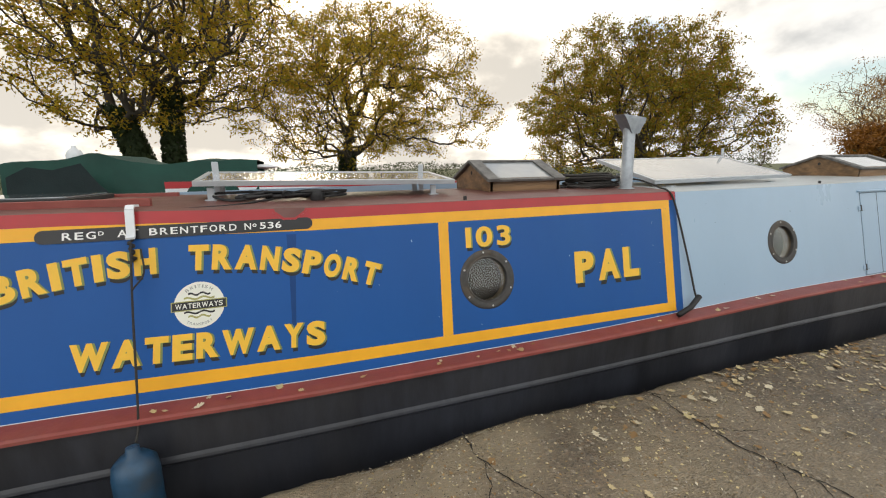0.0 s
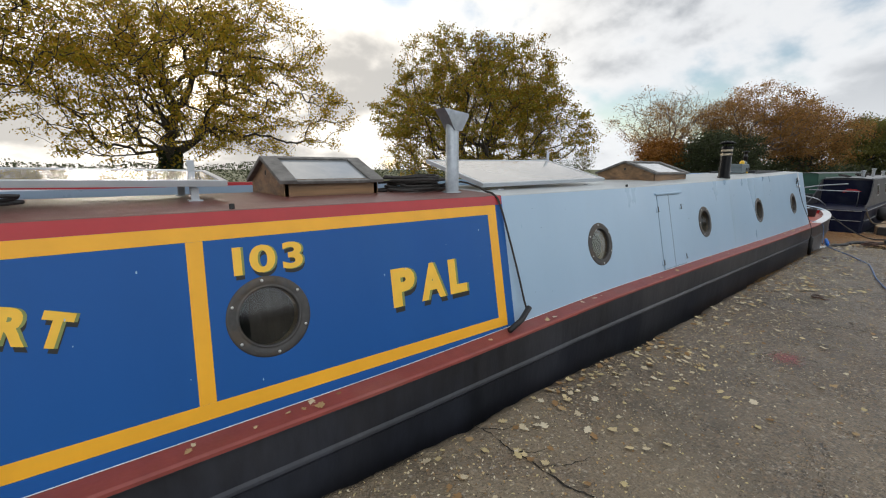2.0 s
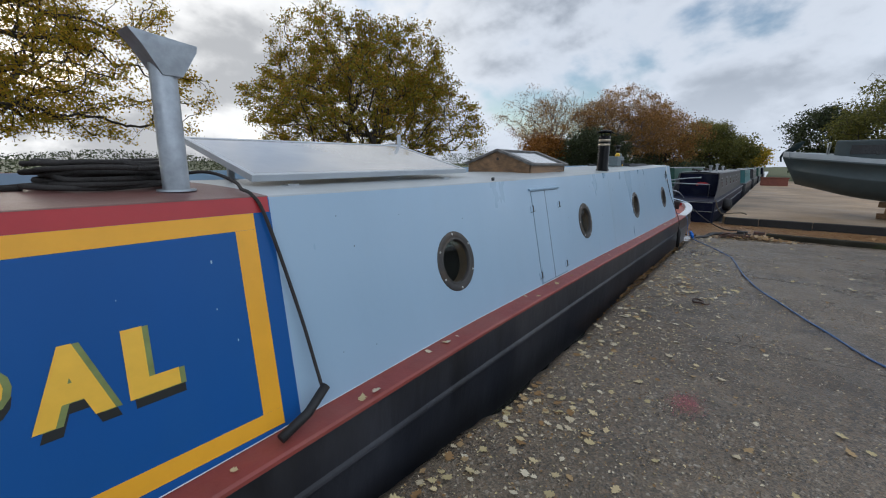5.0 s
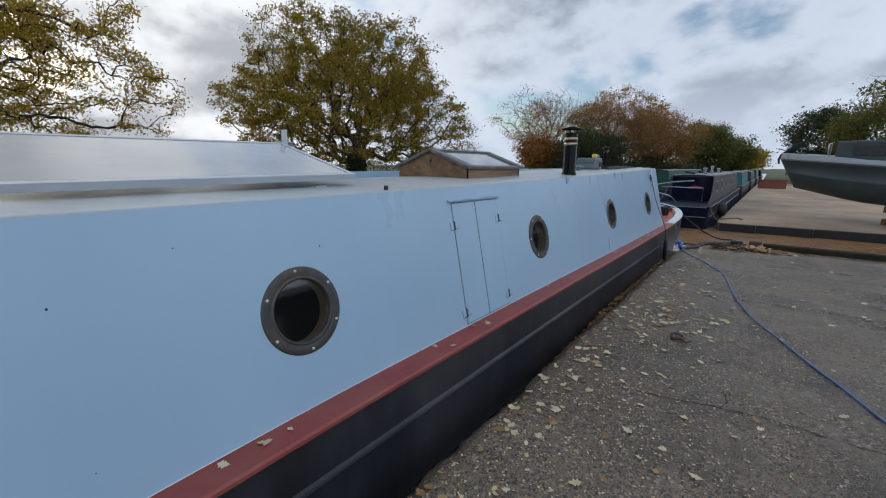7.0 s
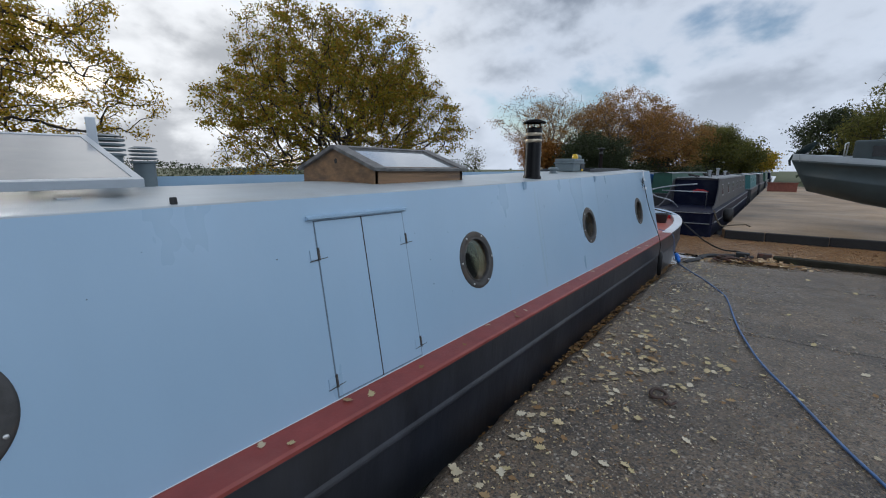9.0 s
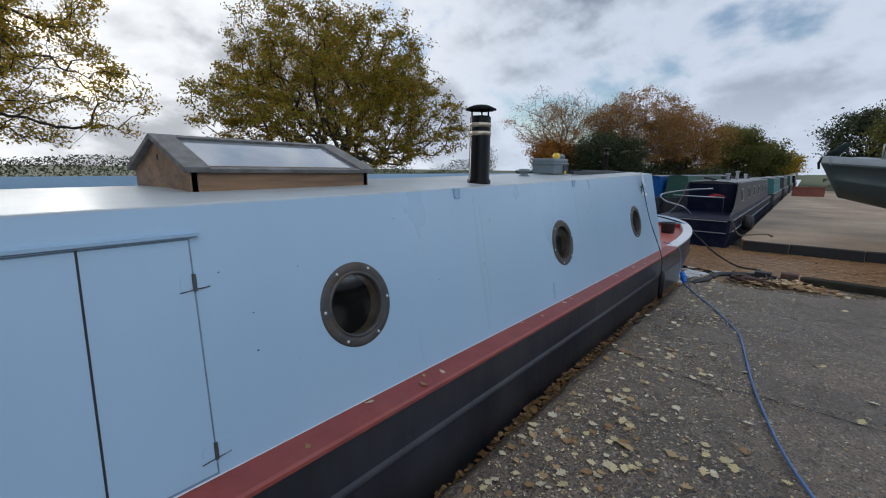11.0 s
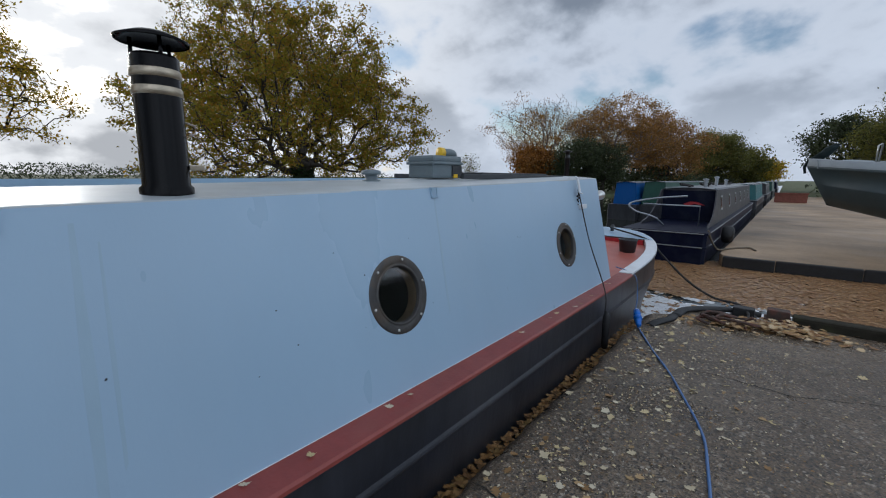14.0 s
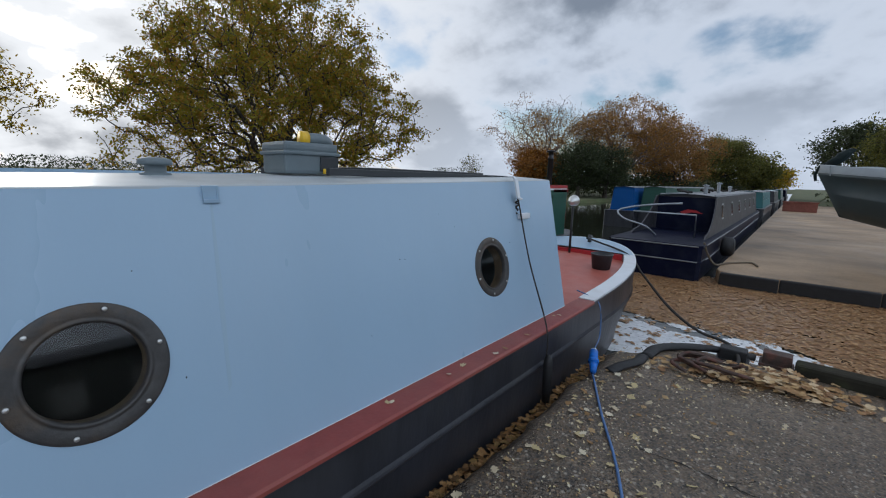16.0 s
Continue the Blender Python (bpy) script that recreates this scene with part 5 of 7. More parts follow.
def roof_cables():
    rnd = random.Random(4)
    s = Soup()
    for k in range(9):
        cx, cy = 2.62 + 0.03 * rnd.uniform(-1, 1), 3.2 + 0.1 * rnd.uniform(-1, 1)
        a0 = rnd.uniform(0, 6)
        pts = [(cx + (0.22 + 0.05 * rnd.uniform(-1, 1)) * math.cos(a0 + a), cy + (0.15 + 0.05 * rnd.uniform(-1, 1)) * math.sin(a0 + a), 1.415 + 0.012 * k + 0.01 * rnd.uniform(-1, 1)) for a in np.linspace(0, 6.6, 9)]
        s.tube(spline(pts, 5), 0.011, 7)
    s.tube(spline([(2.35, 3.15, 1.41), (2.2, 3.2, 1.405), (2.35, 3.3, 1.41), (2.5, 3.25, 1.43)], 6), 0.011, 7)
    s.tube(spline([(2.75, 3.1, 1.43), (2.95, 3.0, 1.47), (3.02, 2.85, 1.43), (2.99, 2.72, 1.40), (2.99, 2.635, 1.378), (3.02, 2.585, 1.28), (3.085, 2.475, 0.85), (3.11, 2.395, 0.56), (3.105, 2.36, 0.50)], 8), 0.008, 7)
    tagged(new("mooring_rope", s.mesh("mooring_rope", "rope", True)), "dark rope coiled on the roof, one end hanging down the side", "rope")
    s = Soup()
    s.tube([(3.115, 2.35, 0.52), (3.0, 2.325, 0.45), (2.86, 2.315, 0.405)], 0.022, 10)
    tagged(new("side_fender", s.mesh("side_fender", "rubber", True)), "thin black rubber fender lying on the gunwale", "fender")
    s = Soup()
    for k in range(6):
        x0 = -0.28 + 0.1 * k
        pts = [(x0 + 0.2 * rnd.uniform(-1, 1), 3.0 + 0.1 * rnd.uniform(-1, 1), roof_at(0, 3.0) + 0.012 + 0.05 * rnd.random()) for _ in range(7)]
        s.tube(spline(pts, 5), 0.009, 6)
    s.tube(spline([(-0.1, 2.95, 1.41), (-0.3, 2.8, 1.395), (-0.5, 2.72, 1.39), (-0.8, 2.70, 1.388), (-1.3, 2.75, 1.39)], 6), 0.006, 6)
    tagged(new("cable_bundle", s.mesh("cable_bundle", "rubber", True)), "tangle of thin black cables under the solar panel", "cable")
    s = Soup()
    s.lathe([(0.045, 0.0), (0.05, 0.02), (0.05, 0.06), (0.035, 0.075), (0.0001, 0.078)], at=(0.18, 2.95, roof_at(0.18, 2.95)), seg=18)
    tagged(new("cable_gland", s.mesh("cable_gland", "rubber", True)), "round black cable gland on the roof", "cable gland")


roof_cables()


def white_hook(x):
    s = Soup()
    zr = roof_z(x)
    path = [Vector((0, 2.70, zr + 0.03)), Vector((0, 2.625, zr + 0.034)), Vector((0, 2.605, zr + 0.015)), Vector((0, 2.575, zr - 0.12)), Vector((0, 2.55, zr - 0.13))]
    for a, b in zip(path[:-1], path[1:]):
        d = (b - a)
        nrm = Vector((0, -d.z, d.y)).normalized() * 0.006
        for w0, w1 in ((-0.02, 0.02),):
            v = [a + nrm + Vector((x + w0, 0, 0)), a + nrm + Vector((x + w1, 0, 0)), b + nrm + Vector((x + w1, 0, 0)), b + nrm + Vector((x + w0, 0, 0)),
                 a - nrm + Vector((x + w0, 0, 0)), a - nrm + Vector((x + w1, 0, 0)), b - nrm + Vector((x + w1, 0, 0)), b - nrm + Vector((x + w0, 0, 0))]
            s.add(v, [(0, 1, 2, 3), (7, 6, 5, 4), (0, 4, 5, 1), (1, 5, 6, 2), (2, 6, 7, 3), (3, 7, 4, 0)])
    return s


def fender_sets():
    s = white_hook(-0.80)
    tagged(new("fender_hook", s.mesh("fender_hook", "white_paint")), "white plastic fender hook over the roof edge", "hook", group="fender hooks")
    s = Soup()
    knot = [(-0.80 + 0.012 * math.cos(i * 1.7), 2.555 + 0.01 * math.sin(i * 2.3), 1.25 - 0.009 * i) for i in range(14)]
    s.tube(spline(knot, 3), 0.007, 6)
    s.tube(spline([(-0.80, 2.55, 1.24), (-0.80, 2.43, 0.9), (-0.80, 2.28, 0.4), (-0.80, 2.20, 0.30)], 6), 0.006, 6)
    s.tube(spline([(-0.76, 2.55, 1.2), (-0.745, 2.49, 1.08), (-0.80, 2.46, 1.0)], 6), 0.005, 6)
    tagged(new("fender_rope", s.mesh("fender_rope", "rope", True)), "dark blue rope hanging from a hook", "rope", group="fender ropes")
    s = Soup()
    s.lathe([(0.0001, -0.52), (0.05, -0.51), (0.09, -0.46), (0.098, -0.40), (0.1, -0.1), (0.092, -0.05), (0.06, -0.015), (0.03, 0.0), (0.028, 0.03), (0.012, 0.035), (0.0001, 0.03)], at=(-0.80, 2.15, 0.28), seg=32)
    tagged(new("boat_fender", s.mesh("boat_fender", "fender_blue", True)), "scuffed dark blue cylindrical fender hanging against the hull", "fender", group="fenders")
    # fore hook
    s = white_hook(11.82)
    tagged(new("fender_hook", s.mesh("fender_hook", "white_paint")), "white plastic fender hook over the roof edge", "hook", group="fender hooks")
    s = Soup()
    knot = [(11.85 + 0.014 * math.cos(i * 1.7), 2.6 + 0.01 * math.sin(i * 2.3), 1.40 - 0.012 * i) for i in range(14)]
    s.tube(spline(knot, 3), 0.007, 6)
    s.tube(spline([(11.85, 2.6, 1.38), (11.82, 2.45, 0.9), (11.77, 2.246, 0.43), (11.76, 2.225, 0.18)], 6), 0.006, 6)
    tagged(new("fender_rope", s.mesh("fender_rope", "rope", True)), "dark rope hanging from a hook", "rope", group="fender ropes")
    s = Soup()
    s.lathe([(0.0001, -0.36), (0.03, -0.34), (0.036, -0.05), (0.028, 0.0), (0.01, 0.03), (0.0001, 0.03)], at=(11.76, 2.208, 0.20), seg=16)
    tagged(new("boat_fender", s.mesh("boat_fender", "rubber", True)), "thin black rubber fender hanging against the hull", "fender", group="fenders")
    s = Soup()
    s.box(11.85, 12.0, 2.56, 2.60, 1.20, 1.245, bevel=0.008)
    bpart("step_lug", s.mesh("step_lug", "white_paint"))


fender_sets()


def roof_notches():
    for x in (7.81, 9.645):
        s = Soup()
        zr = roof_z(x)
        s.box(x - 0.028, x - 0.02, side_y(zr) - 0.016, side_y(zr) + 0.02, zr - 0.05, zr + 0.004)
        s.box(x + 0.02, x + 0.028, side_y(zr) - 0.016, side_y(zr) + 0.02, zr - 0.05, zr + 0.004)
        s.box(x - 0.028, x + 0.028, side_y(zr) - 0.024, side_y(zr) + 0.0, zr - 0.058, zr - 0.046)
        s.box(x - 0.022, x + 0.022, side_y(zr) - 0.013, side_y(zr) - 0.008, zr - 0.05, zr + 0.004)
        bpart("drain_spout", s.mesh("drain_spout", "grey_paint"))
    for x in (1.15, 5.05):
        s = Soup()
        s.lathe([(0.013, -0.01), (0.013, 0.02), (0.011, 0.024), (0.0001, 0.025)], at=(x, 2.665, roof_at(x, 2.665)), seg=14)
        bpart("roof_stud", s.mesh("roof_stud", "rubber", True))


roof_notches()


# ---- bow fittings ----
def bow_things():
    s = Soup()
    s.box(14.86, 14.90, 2.66, 4.18, 0.40, 0.535, bevel=0.006)
    bpart("deck_coaming", s.mesh("deck_coaming", "red_paint"), "red raised coaming on the fore deck")
    v, f = [], []
    px = list(np.linspace(14.9, 15.66, 10))
    for x in px:
        b, zd = max(0.01, half_beam(x) - 0.02), deck_z(x) + 0.016
        v += [(x, CEN - b, zd), (x, CEN, zd + 0.012), (x, CEN + b, zd)]
    for i in range(len(px) - 1):
        for j in range(2):
            f.append((i * 3 + j, (i + 1) * 3 + j, (i + 1) * 3 + j + 1, i * 3 + j + 1))
    bpart("bow_plate", mesh_of("bow_plate", v, f, "grey_paint"), "pale triangular plate over the bow")
    ob = empty("bucket", (14.30, 2.74, 0.395))
    tagged(ob, "black plastic bucket on the bow", "bucket")
    s = Soup()
    s.lathe([(0.0001, 0.005), (0.105, 0.005), (0.13, 0.20), (0.137, 0.205), (0.137, 0.22), (0.123, 0.22), (0.1, 0.02)], seg=24)
    part("body", s.mesh("body", "plastic_dark", True), ob)
    ob = empty("headlamp", (14.80, 3.38, 0.43))
    tagged(ob, "chrome headlamp on a black post at the bow", "lamp")
    s = Soup()
    s.tube([(0, 0, -0.02), (0, 0, 0.76)], 0.016, 10)
    part("post", s.mesh("post", "rubber", True), ob)
    s = Soup()
    s.lathe([(0.0001, -0.09), (0.04, -0.075), (0.07, -0.03), (0.078, 0.02), (0.082, 0.03), (0.07, 0.05), (0.0001, 0.06)], at=(0, 0, 0.80), seg=24, turn=Matrix.Rotation(radians(80), 3, "Y"))
    part("lamp_bowl", s.mesh("lamp_bowl", "screw", True), ob)
    s = Soup()
    s.tube([(15.35, 3.3, 0.53), (15.35, 3.3, 0.70)], 0.03, 12)
    s.tube([(15.25, 3.3, 0.66), (15.45, 3.3, 0.66)], 0.018, 10)
    bpart("bow_bollard", s.mesh("bow_bollard", "plastic_dark", True))


bow_things()


def aft_hatch():
    ob = empty("sliding_hatch", (-1.75, 3.15, roof_at(-1.7, 3.15)))
    tagged(ob, "low brown sliding hatch with a pale glazed top", "roof hatch")
    s = Soup()
    s.box(-0.7, 1.0, -0.36, -0.32, -0.03, 0.022, bevel=0.004)
    s.box(-0.7, 1.0, 0.32, 0.36, -0.03, 0.022, bevel=0.004)
    part("runner", s.mesh("runner", "gunwale"), ob)
    s = Soup()
    s.box(-0.75, 0.62, -0.31, 0.31, 0.0, 0.03, bevel=0.004)
    part("lid", s.mesh("lid", "rubber"), ob)
    s = Soup()
    s.box(-0.72, 0.59, -0.28, 0.28, 0.031, 0.04, bevel=0.003)
    part("pane", s.mesh("pane", "skylight_glass"), ob)


aft_hatch()


def panel_stays():
    for x, y, z in ((-0.50, 3.5, 1.665), (1.12, 3.6, 1.63), (5.07, 3.74, 1.78)):
        s = Soup()
        s.box(x - 0.022, x + 0.022, y - 0.006, y + 0.006, roof_at(x, y) - 0.01, z, bevel=0.005)
        tagged(new("panel_stay", s.mesh("panel_stay", "alu")), "flat aluminium stay beside a solar panel", "bracket", group="panel stays")


panel_stays()


# ---- far jetty ----
def make_jetty():
    v, f = [], []
    edge = [(18.65, -12), (18.5, -1.2), (18.3, 1.7), (18.4, 1.88), (18.62, 1.94), (30, 1.88), (62, 1.7), (62, -12)]
    n = len(edge)
    for z, inset in ((-0.09, 0.0), (-0.105, -0.012), (-0.36, -0.012), (-0.38, 0.0), (-0.38, 0.35), (-1.2, 0.35)):
        for x, y in edge:
            v.append((x + inset if x < 19 else x, y - inset if y > 1.9 else y, z))
    for k in range(5):
        for i in range(n - 1):
            f.append((k * n + i, k * n + i + 1, (k + 1) * n + i + 1, (k + 1) * n + i)[::-1])
    f.append(tuple(range(n))[::-1])
    ob = new("jetty", mesh_of("jetty", v, f, "concrete_brown"))
    tagged(ob, "low brown concrete quay across the basin", "quay", kind="structure")
    s = Soup()
    for a, b, x, low in ((0.98, 1.86, 18.24, -0.41), (-0.3, 0.974, 18.33, -0.36), (-2.4, -0.305, 18.42, -0.36), (-5.0, -2.405, 18.46, -0.36), (-9, -5.005, 18.51, -0.36)):
        s.box(x, x + 0.1, a, b, low, -0.095, bevel=0.03)
    ob = new("quay_fender", s.mesh("quay_fender", "rubber"))
    tagged(ob, "dark timber rubbing strip along the quay edge", "rubbing strip", kind="structure")


M["concrete_brown"] = material("brown_wet_concrete", (0.30, 0.205, 0.12), 0.6, var=0.55, scale=0.5, bump=0.4, bump_scale=40, dirt=(0.36, 0.31, 0.26), dirt_amount=0.5, dirt_scale=0.45, fine=0.3, stretch=(1.0, 0.9, 1))
make_jetty()


# ---- other boats ----
def other_boat(x0, x1, yc, beam, z_roof, hull, side, roof, label, name="narrowboat", z_gun=0.36, aft=1.3, windows=0, win_z=(0.75, 1.1)):
    """A plain moored narrowboat with its stern at x0."""
    ob = empty(name, ((x0 + x1) / 2, yc, WATER))
    tagged(ob, label, "narrowboat", group="moored narrowboats")
    R = ob.matrix_basis.inverted()
    hb = beam / 2
    xs = [x0, x0 + 0.06, x0 + 0.5] + list(np.linspace(x0 + 1, x1 - 1.8, 8)) + list(np.linspace(x1 - 1.6, x1, 8))
    v, f = [], []
    prof = [(0, z_gun), (0.985, z_gun), (1.0, z_gun - 0.01), (1.0, z_gun - 0.05), (0.985, z_gun - 0.06), (0.985, 0.06), (1.0, 0.05), (1.0, 0.015), (0.98, 0.0), (0.97, -0.7)]
    for x in xs:
        t = max(0, (x - (x1 - 1.8)) / 1.8)
        k = math.sqrt(max(0.0, 1 - t ** 2.4)) * (0.93 if x == x0 else 1.0)
        for a, z in prof:
            v.append((x, yc - a * hb * k, z))
        for a, z in prof:
            v.append((x, yc + a * hb * k, z))
    m = len(prof)
    for i in range(len(xs) - 1):
        for j in range(m - 1):
            a, b = i * 2 * m + j, (i + 1) * 2 * m + j
            f.append((a, b, b + 1, a + 1)[::-1])
            f.append((a + m, b + m, b + m + 1, a + m + 1))
    f.append(tuple(range(m)) + tuple(range(2 * m - 1, m, -1)))
    me = mesh_of("hull", v, f, hull); me.transform(R)
    part("hull", me, ob)
    ca, cb = x0 + aft, x1 - 1.9
    lean = 0.10
    yb, yt = hb - 0.13, hb - 0.13 - lean
    s = Soup()
    for sy in (-1, 1):
        s.add([(ca, yc + sy * yb, z_gun), (cb, yc + sy * yb, z_gun), (cb, yc + sy * yt, z_roof), (ca, yc + sy * yt, z_roof)], [(0, 1, 2, 3)])
    for x in (ca + 0.02, cb):
        s.add([(x, yc - yb, z_gun), (x, yc + yb, z_gun), (x, yc + yt, z_roof), (x, yc, z_roof + 0.05), (x, yc - yt, z_roof)], [(0, 1, 2, 3, 4)])
    me = s.mesh("cabin_side", side); me.transform(R)
    part("cabin_side", me, ob)
    s = Soup()
    for i in range(8):
        a, b = -1 + i / 4, -1 + (i + 1) / 4
        za, zb = z_roof + 0.05 * (1 - a * a) + 0.006, z_roof + 0.05 * (1 - b * b) + 0.006
        s.add([(ca - 0.05, yc + a * (yt + 0.02), za), (cb + 0.05, yc + a * (yt + 0.02), za), (cb + 0.05, yc + b * (yt + 0.02), zb), (ca - 0.05, yc + b * (yt + 0.02), zb)], [(0, 1, 2, 3)])
    for sy in (-1, 1):
        s.tube([(ca, yc + sy * (yt - 0.05), z_roof + 0.03), (cb, yc + sy * (yt - 0.05), z_roof + 0.03)], 0.02, 6)
    me = s.mesh("roof", roof); me.transform(R)
    part("roof", me, ob)
    for k in range(windows):
        xw = ca + 0.9 + (cb - ca - 1.4) * k / max(1, windows - 0.5)
        w = empty("window")
        w.parent = ob
        w.matrix_basis = R
        def at(x, z, out):
            t = (z - z_gun) / (z_roof - z_gun)
            return (x, yc - (yb + (yt - yb) * t) - out, z)
        s = Soup()
        a, b = win_z
        o = [at(xw - 0.2, a, 0.012), at(xw + 0.2, a, 0.012), at(xw + 0.2, b, 0.012), at(xw - 0.2, b, 0.012)]
        i2 = [at(xw - 0.16, a + 0.04, 0.012), at(xw + 0.16, a + 0.04, 0.012), at(xw + 0.16, b - 0.04, 0.012), at(xw - 0.16, b - 0.04, 0.012)]
        s.add(o + i2, [(q, (q + 1) % 4, 4 + (q + 1) % 4, 4 + q) for q in range(4)])
        part("window_frame", s.mesh("window_frame", "alu"), w)
        s = Soup()
        s.add([at(xw - 0.17, a + 0.03, 0.006), at(xw + 0.17, a + 0.03, 0.006), at(xw + 0.17, b - 0.03, 0.006), at(xw - 0.17, b - 0.03, 0.006)], [(0, 1, 2, 3)])
        part("pane", s.mesh("pane", "window_dark"), w)
    return ob, R


def navy_boat():
    ob, R = other_boat(18.2, 36.2, 3.06, 1.78, 1.23, "navy", "cabin_dark", "roof_dark", "navy blue narrowboat with a dark grey cabin and open stern", windows=6, aft=2.95, win_z=(0.66, 1.06))
    for z, out in ((0.335, 0.004), (0.035, 0.004)):
        s = Soup()
        s.tube([(18.27, 3.06 - 0.83, z), (18.75, 3.06 - 0.89 - out, z), (34.3, 3.06 - 0.89 - out, z)], 0.014, 6)
        s.tube([(18.2 - out, 3.06 - 0.82, z), (18.2 - out, 3.06 + 0.82, z)], 0.014, 6)
        me = s.mesh("rubbing_strip", "roof_dark"); me.transform(R)
        part("rubbing_strip", me, ob, "scuffed pale rubbing strip")
    # sides of the cockpit sweeping down from the cabin to the stern
    for sy in (-1, 1):
        s = Soup()
        y0, y1 = 3.06 + sy * 0.76, 3.06 + sy * 0.67
        pts = [(21.18, 1.23)]
        for t in np.linspace(0, 1, 10):
            pts.append((21.0 - 1.5 * t, 1.21 - 0.77 * math.sin(t * math.pi / 2) ** 0.7))
        pts += [(19.3, 0.36), (21.18, 0.36)]
        v = [(x, y0 + (y1 - y0) * (z - 0.36) / 0.94, z) for x, z in pts]
        w = [(x, y - sy * 0.03, z) for x, y, z in v]
        n = len(v)
        s.add(v + w, [tuple(range(n)), tuple(range(n, 2 * n))[::-1]] + [(i, (i + 1) % n, n + (i + 1) % n, n + i) for i in range(n)])
        me = s.mesh("cockpit_side", "cabin_dark"); me.transform(R)
        part("cockpit_side", me, ob)
    s = Soup()
    s.add([(21.165, 2.42, 0.36), (21.165, 3.70, 0.36), (21.165, 3.70, 1.20), (21.165, 2.42, 1.20)], [(0, 1, 2, 3)])
    me = s.mesh("cabin_door", "navy"); me.transform(R)
    part("cabin_door", me, ob)
    s = Soup()
    s.add([(21.15, 2.65, 0.80), (21.15, 2.9, 0.83), (21.15, 3.12, 0.76), (21.15, 3.16, 0.83), (21.15, 3.0, 0.90), (21.15, 2.8, 0.88)], [(0, 1, 2, 3, 4, 5)])
    me = s.mesh("painted_emblem", "red_paint"); me.transform(R)
    part("painted_emblem", me, ob, "faded red painted emblem")
    s = Soup()
    s.tube(spline([(19.0, 3.2, 0.4), (18.6, 3.35, 0.62), (18.5, 3.75, 0.75), (18.6, 3.9, 0.92), (18.8, 3.4, 1.05), (19.0, 2.75, 1.12)], 6), 0.022, 8)
    s.tube([(18.6, 3.6, 0.92), (19.2, 2.5, 0.88), (19.25, 2.5, 0.4)], 0.018, 8)
    me = s.mesh("tiller", "steel", True); me.transform(R)
    part("tiller", me, ob, "curved steel tiller and rail")
    for x, h in ((22.5, 0.22), (25.0, 0.3), (28.0, 0.2)):
        s = Soup()
        s.lathe([(0.05, 0), (0.05, h), (0.08, h + 0.01), (0.08, h + 0.04), (0.0001, h + 0.06)], at=(x, 2.85, 1.26), seg=14)
        me = s.mesh("roof_chimney", "steel"); me.transform(R)
        part("roof_chimney", me, ob)
    rnd = random.Random(2)
    for k in range(6):
        s = Soup()
        x, y = 22.0 + 2.1 * k, 3.06 + rnd.uniform(-0.4, 0.3)
        pts = [(x + rnd.uniform(-0.5, 0.5), y + rnd.uniform(-0.2, 0.2), 1.30 + rnd.uniform(0, 0.08)) for _ in range(7)]
        s.tube(spline(pts, 4), 0.03, 6)
        tagged(new("roof_rope", s.mesh("roof_rope", "rope", True)), "dark rope lying on a cabin roof", "rope", group="ropes on the navy boat")
    s = Soup()
    s.lathe([(0.0001, -0.13), (0.16, -0.13), (0.22, -0.08), (0.22, 0.08), (0.16, 0.13), (0.0001, 0.13)], at=(20.6, 2.0, 0.12), seg=22, turn=Matrix.Rotation(math.pi / 2, 3, "X"))
    tagged(new("tyre_fender", s.mesh("tyre_fender", "rubber", True)), "black tyre fender hanging on the navy boat", "fender")
    s = Soup()
    s.tube(spline([(18.5, 2.2, 0.40), (18.6, 2.12, 0.15), (18.75, 2.0, -0.04), (19.3, 1.85, -0.07), (19.8, 1.5, -0.075), (19.4, 1.35, -0.07)], 8), 0.02, 7)
    tagged(new("stern_line", s.mesh("stern_line", "rope_tan", True)), "mooring line from the navy boat to the quay", "rope")


M["roof_dark"] = material("weathered_grey_roof", (0.20, 0.21, 0.22), 0.5, var=0.2, scale=2, bump=0.1, dirt=(0.3, 0.3, 0.29), dirt_amount=0.5)
navy_boat()
other_boat(37.0, 49.0, 3.0, 1.8, 1.22, "hull", "teal_paint", "roof_dark", "teal narrowboat moored along the quay", windows=3)
other_boat(49.8, 63.0, 2.9, 1.8, 1.22, "hull", "cabin_dark", "roof_grey", "weathered grey-brown narrowboat moored along the quay", windows=3)
other_boat(64.0, 78.0, 2.8, 1.8, 1.3, "hull", "green_paint", "roof_dark", "dark green narrowboat moored along the quay", windows=3)
other_boat(79.0, 95.0, 2.6, 1.8, 1.25, "hull", "navy", "roof_grey", "distant blue narrowboat moored along the quay")
other_boat(27.6, 34.0, 6.65, 1.3, 1.33, "hull", "blue_paint", "roof_dark", "narrowboat with a bright blue cabin end", aft=0.4)
other_boat(28.0, 44.0, 5.55, 1.3, 1.36, "hull", "green_paint", "roof_dark", "dark green narrowboat moored in the second row", aft=0.5)


